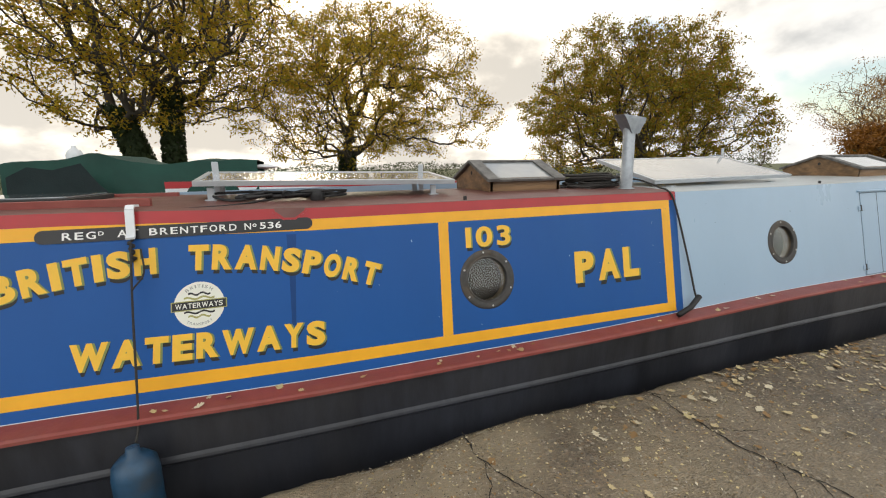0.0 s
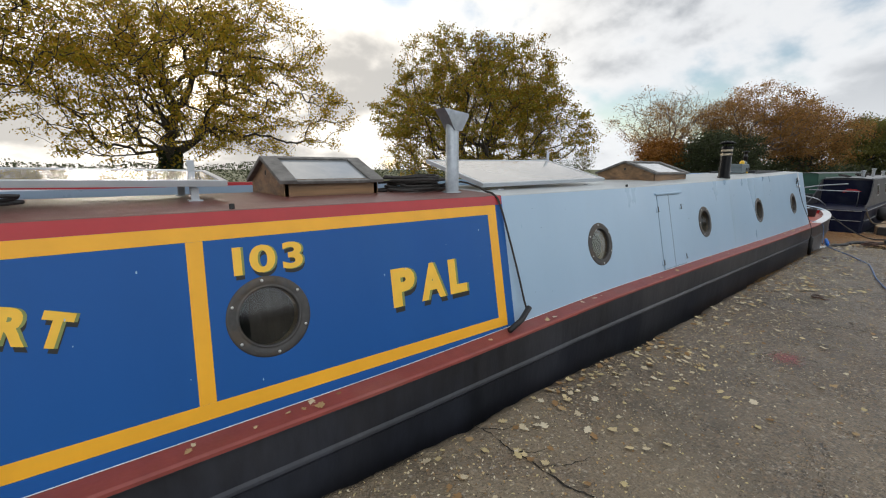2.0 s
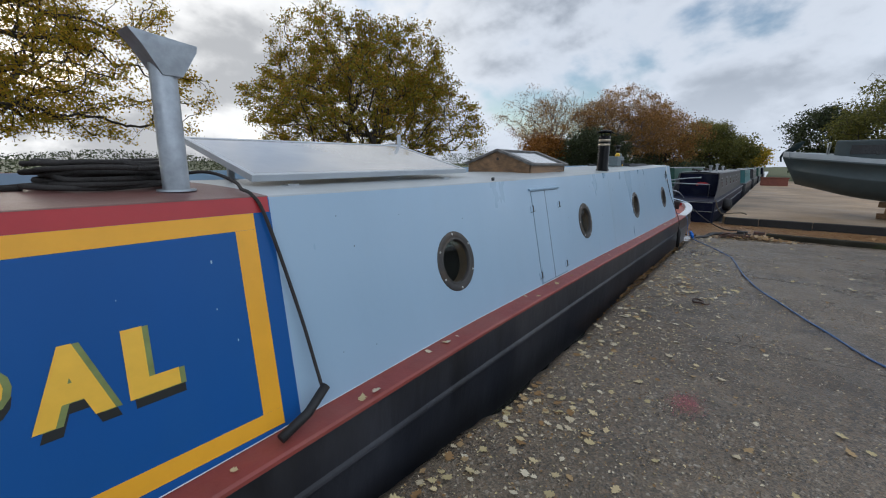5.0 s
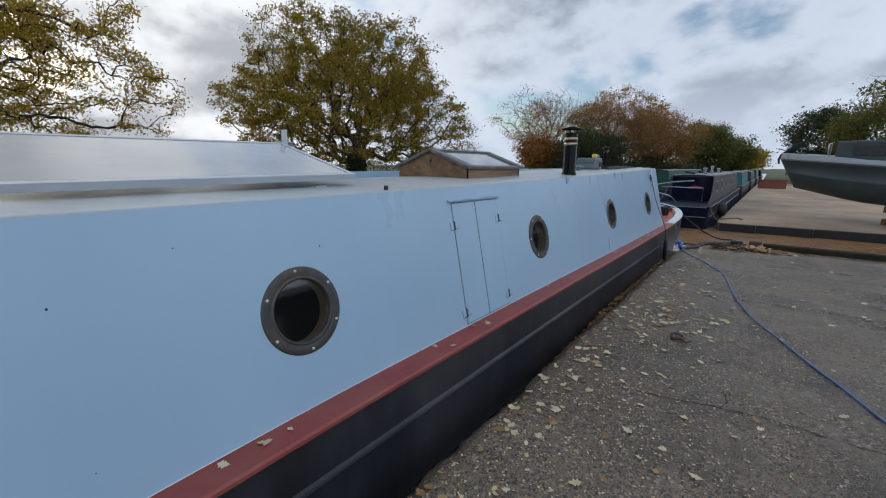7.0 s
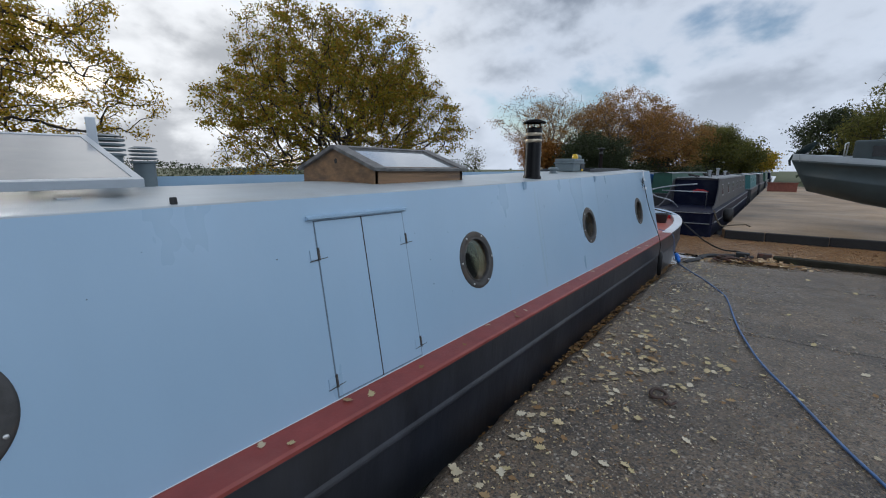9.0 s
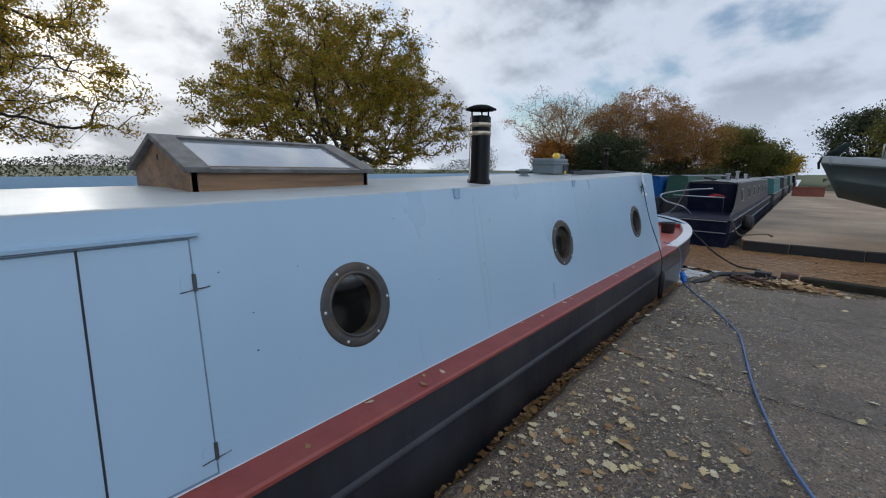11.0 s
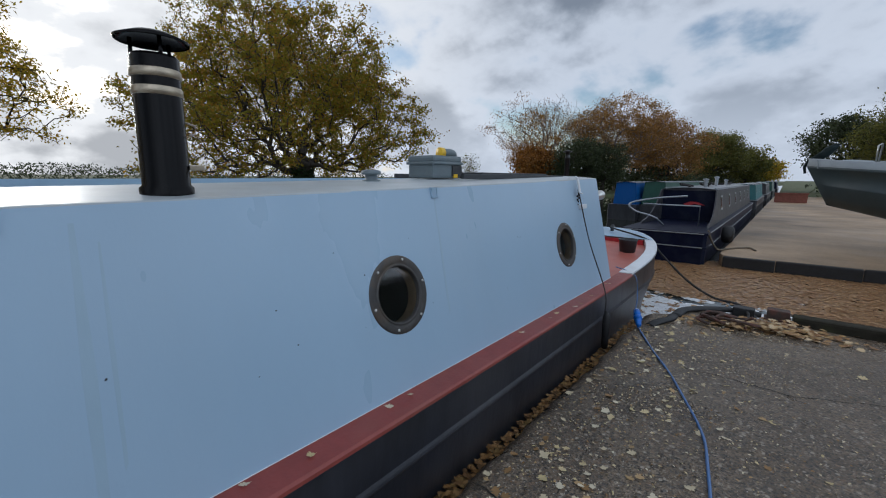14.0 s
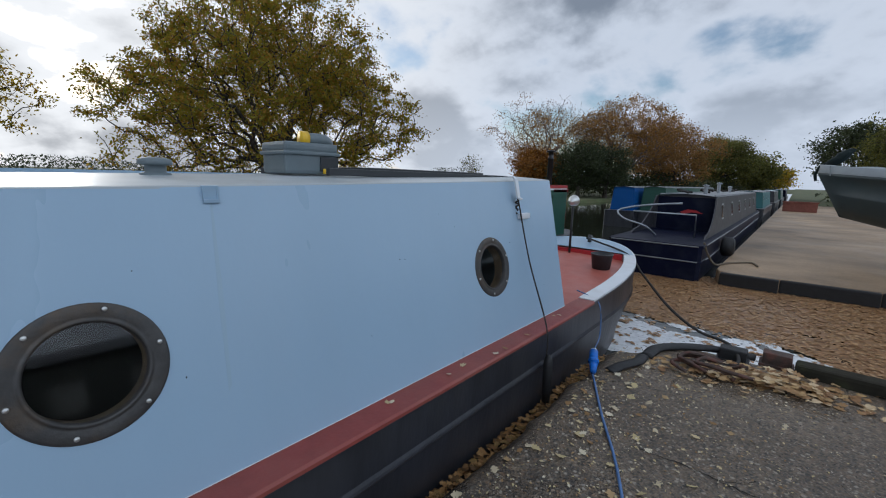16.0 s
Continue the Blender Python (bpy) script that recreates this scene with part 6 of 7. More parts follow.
def second_boat():
    """The red, white and green boat lying outside the long boat."""
    ob, R = other_boat(-3.4, 19.4, 5.75, 1.9, 1.33, "hull", "green_paint", "roof_red", "red, white and green narrowboat lying alongside", aft=2.1, z_gun=0.3)
    rail = lambda x: 1.415 + 0.085 * smooth01(3.5, -1.2, x)
    for drop, tall, mat in ((0.0, 0.068, "red_paint"), (0.069, 0.036, "white_paint"), (0.106, 0.12, "green_paint")):
        s = Soup()
        xs = list(np.linspace(-1.18, 18.2, 30))
        v = []
        for x in xs:
            z = rail(x) - drop
            v += [(x, 4.96, z - tall), (x, 4.96, z), (x, 5.06, z), (x, 5.06, z - tall)]
        f = [(4 * i + k, 4 * i + 4 + k, 4 * i + 4 + (k + 1) % 4, 4 * i + (k + 1) % 4) for i in range(len(xs) - 1) for k in range(4)] + [(0, 1, 2, 3)]
        s.add(v, f)
        me = s.mesh("handrail", mat); me.transform(R)
        part("handrail", me, ob)
    s = Soup()
    s.box(17.5, 18.25, 4.98, 6.5, 0.3, 1.34, bevel=0.01)
    me = s.mesh("cabin_front", "green_paint"); me.transform(R)
    part("cabin_front", me, ob)
    s = Soup()
    s.box(18.255, 18.275, 4.99, 5.12, 0.3, 1.33, bevel=0.004)
    s.box(17.5, 18.26, 4.96, 4.976, 1.26, 1.33, bevel=0.004)
    me = s.mesh("trim", "red_paint"); me.transform(R)
    part("trim", me, ob)
    # small things on its roof
    for x, h, r in ((6.75, 0.09, 0.06), (9.6, 0.07, 0.05)):
        s = Soup()
        s.lathe([(r * 0.7, 0), (r * 0.7, h * 0.6), (r, h * 0.65), (r * 0.8, h), (0.0001, h)], at=(x, 5.2, 1.37), seg=18)
        me = s.mesh("roof_vent", "wood_edge"); me.transform(R)
        part("roof_vent", me, ob)
    s = Soup()
    s.lathe([(0.06, -0.03), (0.06, 0.62), (0.068, 0.625), (0.068, 0.66), (0.052, 0.665), (0.052, 0.78), (0.11, 0.785), (0.11, 0.81), (0.0001, 0.84)], at=(17.95, 5.3, 1.36), seg=18)
    me = s.mesh("stove_pipe", "plate_black", True); me.transform(R)
    part("stove_pipe", me, ob, "black stove pipe with a flat cap")
    # sheet of canvas over the stern
    c = empty("canvas_hood", (-1.4, 5.6, 1.35))
    tagged(c, "dark green canvas hood sagging over a boat's stern", "canvas hood")
    n, m = 26, 16
    v, f = [], []
    for i in range(n + 1):
        for j in range(m + 1):
            a, b = i / n, j / m
            x = -2.45 + 2.15 * a
            ang = math.pi * b
            y = 5.75 - 0.82 * math.cos(ang)
            crest = 1.70 + 0.05 * math.sin(9 * a) * (0.5 + 0.5 * noise.noise((a * 6, b * 4, 1))) + 0.09 * math.exp(-((a - 0.35) / 0.09) ** 2)
            z = 0.95 + (crest - 0.95) * min(1, math.sin(ang) * 2.6)
            fold = 0.05 * noise.noise((a * 9, b * 5, 2)) + 0.03 * math.sin(a * 24 + b * 5) * math.sin(ang)
            v.append((x + 1.4, y - 5.6 + fold, z - 1.35 + fold * 0.5))
    for i in range(n):
        for j in range(m):
            f.append((i * (m + 1) + j, (i + 1) * (m + 1) + j, (i + 1) * (m + 1) + j + 1, i * (m + 1) + j + 1))
    part("sheet", mesh_of("sheet", v, f, "canvas", True), c)
    s = Soup()
    s.add([(x, -0.755, z - 0.02) for x, z in [(-0.98, -0.05), (-0.96, 0.24), (-0.8, 0.33), (-0.62, 0.30), (-0.40, 0.36), (-0.28, 0.16), (-0.1, -0.05)]], [tuple(range(7))])
    part("opening", s.mesh("opening", "canvas_dark"), c, "dark gap where the canvas sags open")
    d = empty("satellite_dish", (-0.24, 5.3, 1.36))
    tagged(d, "small white disc aerial on a boat roof", "aerial")
    s = Soup()
    s.tube([(0, 0, 0), (0, 0, 0.27)], 0.012, 8)
    s.lathe([(0.03, 0.26), (0.15, 0.275), (0.15, 0.285), (0.05, 0.31), (0.0001, 0.312)], seg=24)
    part("disc", s.mesh("disc", "white_paint", True), d)
    d = empty("water_bottle", (-2.0, 5.3, 1.68))
    tagged(d, "pale plastic bottle on the canvas hood", "bottle")
    s = Soup()
    s.lathe([(0.0001, 0), (0.07, 0), (0.075, 0.1), (0.05, 0.15), (0.02, 0.17), (0.02, 0.19), (0.0001, 0.19)], seg=16)
    part("body", s.mesh("body", "white_paint", True), d)


second_boat()


def grey_cruiser():
    bow, way = Vector((22.0, 0.62, 0)), Vector((-0.30, -0.954, 0))
    nrm = Vector((way.y, -way.x, 0))       # the side that faces the wharf
    ob = empty("cabin_cruiser", bow + way * 3.0 + Vector((0, 0, -0.09)))
    tagged(ob, "old grey-green cabin cruiser propped on timber, pale cover over its bow", "cabin cruiser")
    R = ob.matrix_basis.inverted()
    us = list(np.linspace(0, 1.8, 14)) + [2.3, 2.8, 3.4, 4.0, 4.6, 5.2]
    half = lambda u: 0.85 * (1 - (1 - min(1, u / 1.8)) ** 2.2) ** 0.8
    lip = lambda u: 1.84 - 0.09 * min(u, 2.8)
    keel = lambda u: max(0.46, 0.90 - 0.17 * u)
    def put(name, mesh, label=""):
        mesh.transform(R)
        return part(name, mesh, ob, label)
    # share of the beam, share of the way from the lip down to the keel
    rows = [(1.0, -0.03), (1.045, -0.02), (1.045, 0.035), (1.0, 0.05), (0.97, 0.40), (0.995, 0.42), (0.985, 0.45), (0.90, 0.72), (0.60, 0.92), (0.0, 1.0)]
    v, f = [], []
    for u in us:
        for side in (1, -1):
            for w, d in rows:
                rake = 0.5 * max(0, d) * max(0, 1 - u / 1.8)
                dent = 0.012 * noise.noise((u * 2.2, d * 3, side))
                v.append(bow + way * (u + rake) + nrm * (side * (half(u) * w + dent)) + Vector((0, 0, lip(u) + (keel(u) - lip(u)) * d)))
    m = len(rows)
    for i in range(len(us) - 1):
        for s0 in (0, m):
            for j in range(m - 1):
                a, b = i * 2 * m + s0 + j, (i + 1) * 2 * m + s0 + j
                f.append((a, b, b + 1, a + 1) if s0 == 0 else (a, b, b + 1, a + 1)[::-1])
    e = (len(us) - 1) * 2 * m
    f.append(tuple(range(e, e + m)) + tuple(range(e + 2 * m - 1, e + m - 1, -1)))
    put("hull", mesh_of("hull", v, f, "slate_hull", True), "scuffed grey-green hull")
    # pale cover stretched over the fore deck, its hem hanging to the lip
    v, f = [], []
    for u in us:
        z1 = lip(u) + 0.20 - 0.015 * min(u, 2.5)
        v.append(bow + way * u + nrm * (half(u) * 1.02 + 0.012) + Vector((0, 0, lip(u) + 0.03)))
        for k in range(9):
            t = 1 - k / 4
            sag = 0.05 * (1 - t * t) * min(1, u) + 0.03 * noise.noise((u * 2.4, t * 2, 0))
            v.append(bow + way * u + nrm * (t * half(u) * 0.95) + Vector((0, 0, z1 + sag)))
        v.append(bow + way * u - nrm * (half(u) * 1.02 + 0.012) + Vector((0, 0, lip(u) + 0.03)))
    for i in range(len(us) - 1):
        for k in range(10):
            f.append((i * 11 + k, (i + 1) * 11 + k, (i + 1) * 11 + k + 1, i * 11 + k + 1))
    put("cover", mesh_of("cover", v, f, "cover", True), "pale grey wrinkled cover")
    T = Matrix.Translation(bow) @ Matrix.Rotation(math.atan2(way.y, way.x), 4, "Z")
    s = Soup()
    s.box(1.55, 5.0, -0.66, 0.66, 1.6, 2.36, bevel=0.06, turn=T)
    put("wheelhouse", s.mesh("wheelhouse", "slate_hull"))
    for a in (1.95, 2.95, 3.95):
        for y in (-0.675, 0.665):
            s = Soup()
            s.box(a, a + 0.8, y, y + 0.01, 1.92, 2.2, bevel=0.004, turn=T)
            put("window", s.mesh("window", "window_dark"))
    s = Soup()
    s.tube([T @ Vector(p) for p in ((1.35, -0.55, 1.88), (1.35, -0.55, 2.28), (1.38, -0.50, 2.31), (1.38, -0.42, 2.31), (1.38, -0.40, 2.27), (1.36, -0.40, 1.9))], 0.018, 8)
    put("deck_rail", s.mesh("deck_rail", "screw", True), "bright bent steel rail")
    s = Soup()
    s.tube([T @ Vector((0.30, -half(0.3) - 0.03, lip(0.3) + 0.2)), T @ Vector((0.33, -half(0.3) - 0.05, lip(0.3) - 0.02))], 0.012, 6)
    put("lashing", s.mesh("lashing", "cover"))
    for u in (3.1, 4.4):
        s = Soup()
        for k in range(3):
            z0 = -0.09 + 0.18 * k
            if k % 2:
                s.box(u - 0.14, u + 0.14, -0.45, 0.45, z0, z0 + 0.178, bevel=0.012, turn=T)
            else:
                s.box(u - 0.35, u + 0.35, -0.16, 0.16, z0, z0 + 0.178, bevel=0.012, turn=T)
        tagged(new("timber_stack", s.mesh("timber_stack", "wood")), "stack of old timber baulks under a cruiser", "timber", group="timber stacks")
    # dark bundle lashed over the stem
    bm = bmesh.new()
    bmesh.ops.create_icosphere(bm, subdivisions=3, radius=1)
    for q in bm.verts:
        k = 1 + 0.3 * noise.noise(q.co * 1.9)
        q.co = Vector((q.co.x * 0.24 * k, q.co.y * 0.13 * k, q.co.z * 0.13 * k + 0.16 * q.co.x))
    bm.transform(T @ Matrix.Translation((0.34, 0, 2.19)))
    me = bpy.data.meshes.new("cover_bundle")
    bm.to_mesh(me); bm.free()
    me.materials.append(M["canvas_dark"])
    me.polygons.foreach_set("use_smooth", [True] * len(me.polygons))
    tagged(new("cover_bundle", me), "dark bundled cover on a cruiser's bow", "bundle")
    s = Soup()
    s.tube([T @ Vector(p) for p in ((0.2, 0, 2.12), (0.02, 0, 2.0), (-0.05, 0, 1.84), (-0.02, 0, 1.68))], 0.05, 8, r_end=0.03)
    put("stem_wrap", s.mesh("stem_wrap", "canvas_dark", True))


grey_cruiser()


def brick_planter():
    ob = empty("brick_wall", (47, 0.6, -0.09))
    tagged(ob, "low red brick wall at the end of the quay", "brick wall")
    s = Soup()
    s.box(-0.12, 0.12, -0.95, 0.9, 0, 0.62, bevel=0.02)
    s.box(-0.16, 0.16, -1.0, 0.95, 0.62, 0.70, bevel=0.02)
    part("wall", s.mesh("wall", "brick"), ob)


brick_planter()


# ---- trees ----
def quads(name, centres, normals, size, aspect, mat, rnd, fold=0.25):
    """Many small leaves, each a four-cornered blade."""
    n = len(centres)
    t = rnd.normal(size=(n, 3))
    t -= normals * (t * normals).sum(1, keepdims=True)
    t /= np.linalg.norm(t, axis=1, keepdims=True) + 1e-9
    b = np.cross(normals, t)
    s = size * rnd.uniform(0.6, 1.25, size=(n, 1))
    a, c = t * s, b * s * aspect
    bend = normals * s * fold
    v = np.empty((n * 4, 3), dtype=np.float32)
    v[0::4], v[1::4], v[2::4], v[3::4] = centres - a, centres - c * 0.9 + bend + a * 0.15, centres + a, centres + c * 0.9 + bend + a * 0.15
    me = bpy.data.meshes.new(name)
    me.vertices.add(n * 4)
    me.vertices.foreach_set("co", v.ravel())
    me.loops.add(n * 4)
    me.loops.foreach_set("vertex_index", np.arange(n * 4, dtype=np.int32))
    me.polygons.add(n)
    me.polygons.foreach_set("loop_start", np.arange(0, n * 4, 4, dtype=np.int32))
    me.polygons.foreach_set("loop_total", np.full(n, 4, dtype=np.int32))
    me.materials.append(M[mat])
    me.update(calc_edges=True)
    return me


def make_tree(at, height, radius, trunk_h, trunk_r, leaves, leaf_size, leaf_mat, seed, label, nodes=900, squash=1.0, lift=0.5, bark="bark", spread=0.32,
              lean=(0, 0), bare=0.0, ivy=0, group="trees", shift=(0, 0), twig=0.006, drop=0.0):
    """Limbs grow from the trunk's top towards points strewn through the crown; leaves sit round the outer twigs."""
    rnd = np.random.default_rng(seed)
    top = np.array([lean[0], lean[1], trunk_h])
    cz = trunk_h * lift + (height - trunk_h * lift) / 2
    half = (height - trunk_h * lift) / 2
    pts = []
    k = 0
    while len(pts) < nodes:
        k += 1
        p = rnd.uniform(-1, 1, 3)
        d = np.linalg.norm(p)
        if d > 1 or d < 0.25 and rnd.random() < 0.7:
            continue
        # lumpy outline
        u = p / max(d, 1e-6)
        edge = 0.80 + 0.30 * noise.noise(Vector(u * 1.7) + Vector((seed * 3.1, 0, 0))) + 0.12 * noise.noise(Vector(u * 4.5) + Vector((0, seed * 1.7, 0)))
        q = p * edge
        w = radius * (1 + drop * max(0.0, -p[2]) - 0.3 * drop * max(0.0, p[2]))
        pos = np.array([q[0] * w + shift[0], q[1] * w * squash + shift[1], cz + q[2] * half])
        if noise.noise(Vector(pos) * (2.2 / radius) + Vector((seed, 5, 1))) < -0.28:
            continue
        pts.append(pos)
    pts = np.array(pts)
    order = np.argsort(np.linalg.norm(pts - top, axis=1))
    pts = pts[order]
    P = np.zeros((nodes + 2, 3))
    P[1] = top
    parent = np.zeros(nodes + 2, dtype=int)
    cost = np.zeros(nodes + 2)
    cost[0] = 1e6
    n = 2
    for p in pts:
        d = np.linalg.norm(P[1:n] - p, axis=1)
        j = int(np.argmin(d + 0.28 * cost[1:n])) + 1
        P[n], parent[n] = p, j
        cost[n] = cost[j] + np.linalg.norm(P[j] - p)
        n += 1
    area = np.zeros(n)
    kids = np.zeros(n, dtype=int)
    for i in range(n - 1, 0, -1):
        if area[i] == 0:
            area[i] = twig ** 2
        area[parent[i]] += area[i]
        kids[parent[i]] += 1
    scale = trunk_r / math.sqrt(area[1])
    rad = np.maximum(np.sqrt(area) * scale, twig)
    s = Soup()
    jig = rnd.normal(size=(n, 3)) * 0.05
    # trunk with a flared foot
    tp = [Vector((0, 0, -0.3)), Vector((0, 0, 0.2))] + [Vector(top) * t + Vector((0.06 * noise.noise((t * 3, seed, 0)), 0.06 * noise.noise((t * 3, seed, 7)), 0)) for t in (0.3, 0.55, 0.8)] + [Vector(top)]
    for a, b, ra, rb in zip(tp[:-1], tp[1:], (1.7, 1.35, 1.1, 1.0, 1.0), (1.35, 1.1, 1.0, 1.0, 0.95)):
        s.tube([a, b], trunk_r * ra, 10, r_end=trunk_r * rb, caps=False)
    for i in range(2, n):
        a, b = P[parent[i]], P[i]
        L = np.linalg.norm(b - a)
        ra = min(rad[i] * 1.25, rad[parent[i]])
        mid = (a + b) / 2 + jig[i] * L * 2.2 + np.array([0, 0, 0.05 * L])
        seg = 7 if rad[i] > 0.05 else 4 if rad[i] > 0.02 else 3
        s.tube([a, mid, b], ra, seg, r_end=rad[i] * 0.8, caps=False)
    ob = empty("tree", at)
    tagged(ob, label, "tree", group=group)
    part("trunk", s.mesh("trunk", bark, True), ob, "dark trunk and spreading limbs")
    tips = np.array([i for i in range(2, n) if rad[i] < 0.045 and rnd.random() > bare * (0.5 + 0.5 * (P[i][2] - trunk_h) / (height - trunk_h))])
    if leaves:
        heavy = rnd.random(len(tips)) ** 2.2 + 0.06
        pick = tips[rnd.choice(len(tips), leaves, p=heavy / heavy.sum())]
        t = rnd.random((leaves, 1))
        base = P[pick] * t + P[parent[pick]] * (1 - t)
        dens = rnd.normal(size=(leaves, 3)) * spread
        c = base + dens * np.array([1, 1, 0.6])
        nr = rnd.normal(size=(leaves, 3)) + np.array([0, 0, 0.6])
        nr /= np.linalg.norm(nr, axis=1, keepdims=True)
        cr = part("crown", quads("crown", c, nr, leaf_size, 0.55, leaf_mat, rnd), ob, "autumn leaves with gaps of sky")
        cr["kind"] = "stuff"
    if ivy:
        t = rnd.random((ivy, 1))
        ang = rnd.uniform(0, 2 * math.pi, ivy)
        c = np.array(top)[None] * t * 1.15 + np.c_[np.cos(ang), np.sin(ang), rnd.normal(size=ivy) * 0.3] * (trunk_r * 1.15 + 0.1 * rnd.random((ivy, 1)))
        nr = np.c_[np.cos(ang), np.sin(ang), np.full(ivy, 0.3)] + 0.4 * rnd.normal(size=(ivy, 3))
        nr /= np.linalg.norm(nr, axis=1, keepdims=True)
        cr = part("ivy", quads("ivy", c, nr, 0.09, 0.8, "leaf_ivy", rnd), ob, "dark ivy round the trunk")
        cr["kind"] = "stuff"
    return ob


near_trees = "oaks on the far bank"
make_tree((20.0, 20.2, -0.05), 11.0, 8.3, 1.7, 0.42, 92000, 0.072, "leaf_oak", 3, "broad oak with thinning olive and bronze leaves", nodes=2900, group=near_trees, ivy=1500, lift=-0.15, spread=0.17, shift=(-0.3, 0.5), drop=0.4)
make_tree((3.3, 25.0, -0.05), 12.0, 8.0, 2.2, 0.36, 54000, 0.074, "leaf_gold", 5, "spreading oak with golden leaves", nodes=2300, group=near_trees, ivy=1500, lift=0.15, shift=(1.7, 0), spread=0.2, drop=0.3)
make_tree((-4.5, 19.0, -0.05), 15.0, 8.8, 3.4, 0.30, 42000, 0.074, "leaf_gold", 8, "tall ivy-clad oak with thin golden leaves", nodes=2000, group=near_trees, ivy=5000, lift=0.35, lean=(-1.0, 0), spread=0.22)
make_tree((-4.3, 19.6, -0.05), 13.5, 6.2, 4.2, 0.28, 16000, 0.074, "leaf_gold", 12, "slim ivy-clad oak with thin golden leaves", nodes=700, group=near_trees, ivy=4000, lift=0.8, lean=(0.25, 0), shift=(0.3, 0), spread=0.22)


def polar(az, d, from_x=5.0, from_y=0.9):
    return (from_x + d * math.cos(radians(az)), from_y + d * math.sin(radians(az)), 0.0)


far_trees = "trees in the distance"
make_tree(polar(20.5, 50), 6.6, 3.0, 0.8, 0.2, 16000, 0.10, "leaf_green", 34, "dark evergreen bush on the far bank", nodes=300, group=far_trees, spread=0.4, lift=0.1)
make_tree(polar(17.5, 52), 5.6, 3.4, 0.8, 0.2, 14000, 0.10, "leaf_green", 35, "dark evergreen bush on the far bank", nodes=300, group=far_trees, spread=0.4, lift=0.1)
M["leaf_orange"] = leaf_material("orange_leaves", [(0.24, 0.10, 0.02), (0.30, 0.13, 0.025), (0.19, 0.085, 0.02)])
make_tree(polar(25.2, 58), 12.6, 7.6, 2.5, 0.35, 15000, 0.085, "leaf_rust", 21, "half-bare oak, pale twigs above rust-coloured leaves", nodes=1300, bark="bark_pale", bare=0.95, group=far_trees, spread=0.5, lift=0.6, twig=0.012)
make_tree(polar(25.0, 54), 5.8, 5.6, 1.0, 0.2, 14000, 0.15, "leaf_orange", 22, "low spreading tree with orange leaves", nodes=300, group=far_trees, spread=0.5, lift=0.2, squash=0.7)
make_tree(polar(16.0, 60), 12.6, 7.9, 2.5, 0.4, 28000, 0.11, "leaf_rust", 23, "round oak with thin rust-brown leaves", nodes=1700, group=far_trees, spread=0.4, lift=0.6, bare=0.45, bark="bark_pale", twig=0.012)
make_tree(polar(11.5, 66), 10.8, 6.7, 2.0, 0.3, 24000, 0.12, "leaf_rust", 24, "rounded tree with brown-green leaves", nodes=600, group=far_trees, spread=0.55, lift=0.4)
make_tree(polar(6.3, 85), 10.2, 6.1, 1.5, 0.3, 20000, 0.165, "leaf_olive", 25, "rounded olive-green tree by the canal", nodes=500, group=far_trees, spread=0.6, lift=0.3)
make_tree(polar(3.4, 92), 7.5, 3.9, 1.2, 0.25, 5000, 0.26, "leaf_olive", 26, "small olive-green tree by the canal", nodes=300, group=far_trees, spread=0.6, lift=0.3)
make_tree(polar(1.6, 120), 6.5, 3.9, 1.2, 0.25, 4000, 0.28, "leaf_gold", 27, "small bright yellow tree", nodes=300, group=far_trees, spread=0.6, lift=0.3)
make_tree(polar(-4.5, 80), 11.2, 6.1, 1.2, 0.3, 14000, 0.19, "leaf_green", 28, "dark green bushy tree behind the quay", nodes=500, group=far_trees, spread=0.6, lift=0.2)
make_tree(polar(-9.0, 70), 12.2, 6.7, 1.5, 0.3, 14000, 0.19, "leaf_olive", 29, "grey-green bushy tree behind the quay", nodes=600, group=far_trees, spread=0.6, lift=0.2)
make_tree(polar(-8.0, 90), 16.9, 7.3, 2.5, 0.3, 0, 0.2, "leaf_olive", 30, "bare pale tree behind the bushes", nodes=900, group=far_trees, lift=0.5, bark="bark_pale", twig=0.016)
make_tree(polar(-16.0, 70), 11.9, 7.3, 1.5, 0.3, 9000, 0.24, "leaf_green", 31, "dark green bushy tree behind the quay", nodes=400, group=far_trees, spread=0.6, lift=0.2)
make_tree(polar(34.5, 75), 6.0, 2.7, 1.2, 0.15, 500, 0.14, "leaf_olive", 33, "small nearly bare tree in the field", nodes=350, group=far_trees, bark="bark_pale", twig=0.012)


def hedge(name, line, height, width, count, size, mat, seed, label):
    rnd = np.random.default_rng(seed)
    pts = np.array(line, dtype=float)
    seglen = np.linalg.norm(np.diff(pts, axis=0), axis=1)
    cum = np.r_[0, np.cumsum(seglen)]
    d = rnd.uniform(0, cum[-1], count)
    i = np.clip(np.searchsorted(cum, d) - 1, 0, len(seglen) - 1)
    t = ((d - cum[i]) / seglen[i])[:, None]
    base = pts[i] * (1 - t) + pts[i + 1] * t
    h = np.array([0.62 + 0.5 * noise.noise((x * 0.16, y * 0.16, seed)) + 0.2 * noise.noise((x * 0.7, y * 0.7, seed)) for x, y in base])
    z = height * h * rnd.random(count) ** 0.6
    off = rnd.normal(size=(count, 2)) * width * 0.4
    c = np.c_[base + off, z - 0.05]
    nr = rnd.normal(size=(count, 3)) + np.array([0, 0, 0.5])
    nr /= np.linalg.norm(nr, axis=1, keepdims=True)
    tagged(new(name, quads(name, c, nr, size, 0.6, mat, rnd)), label, "hedge", kind="stuff")


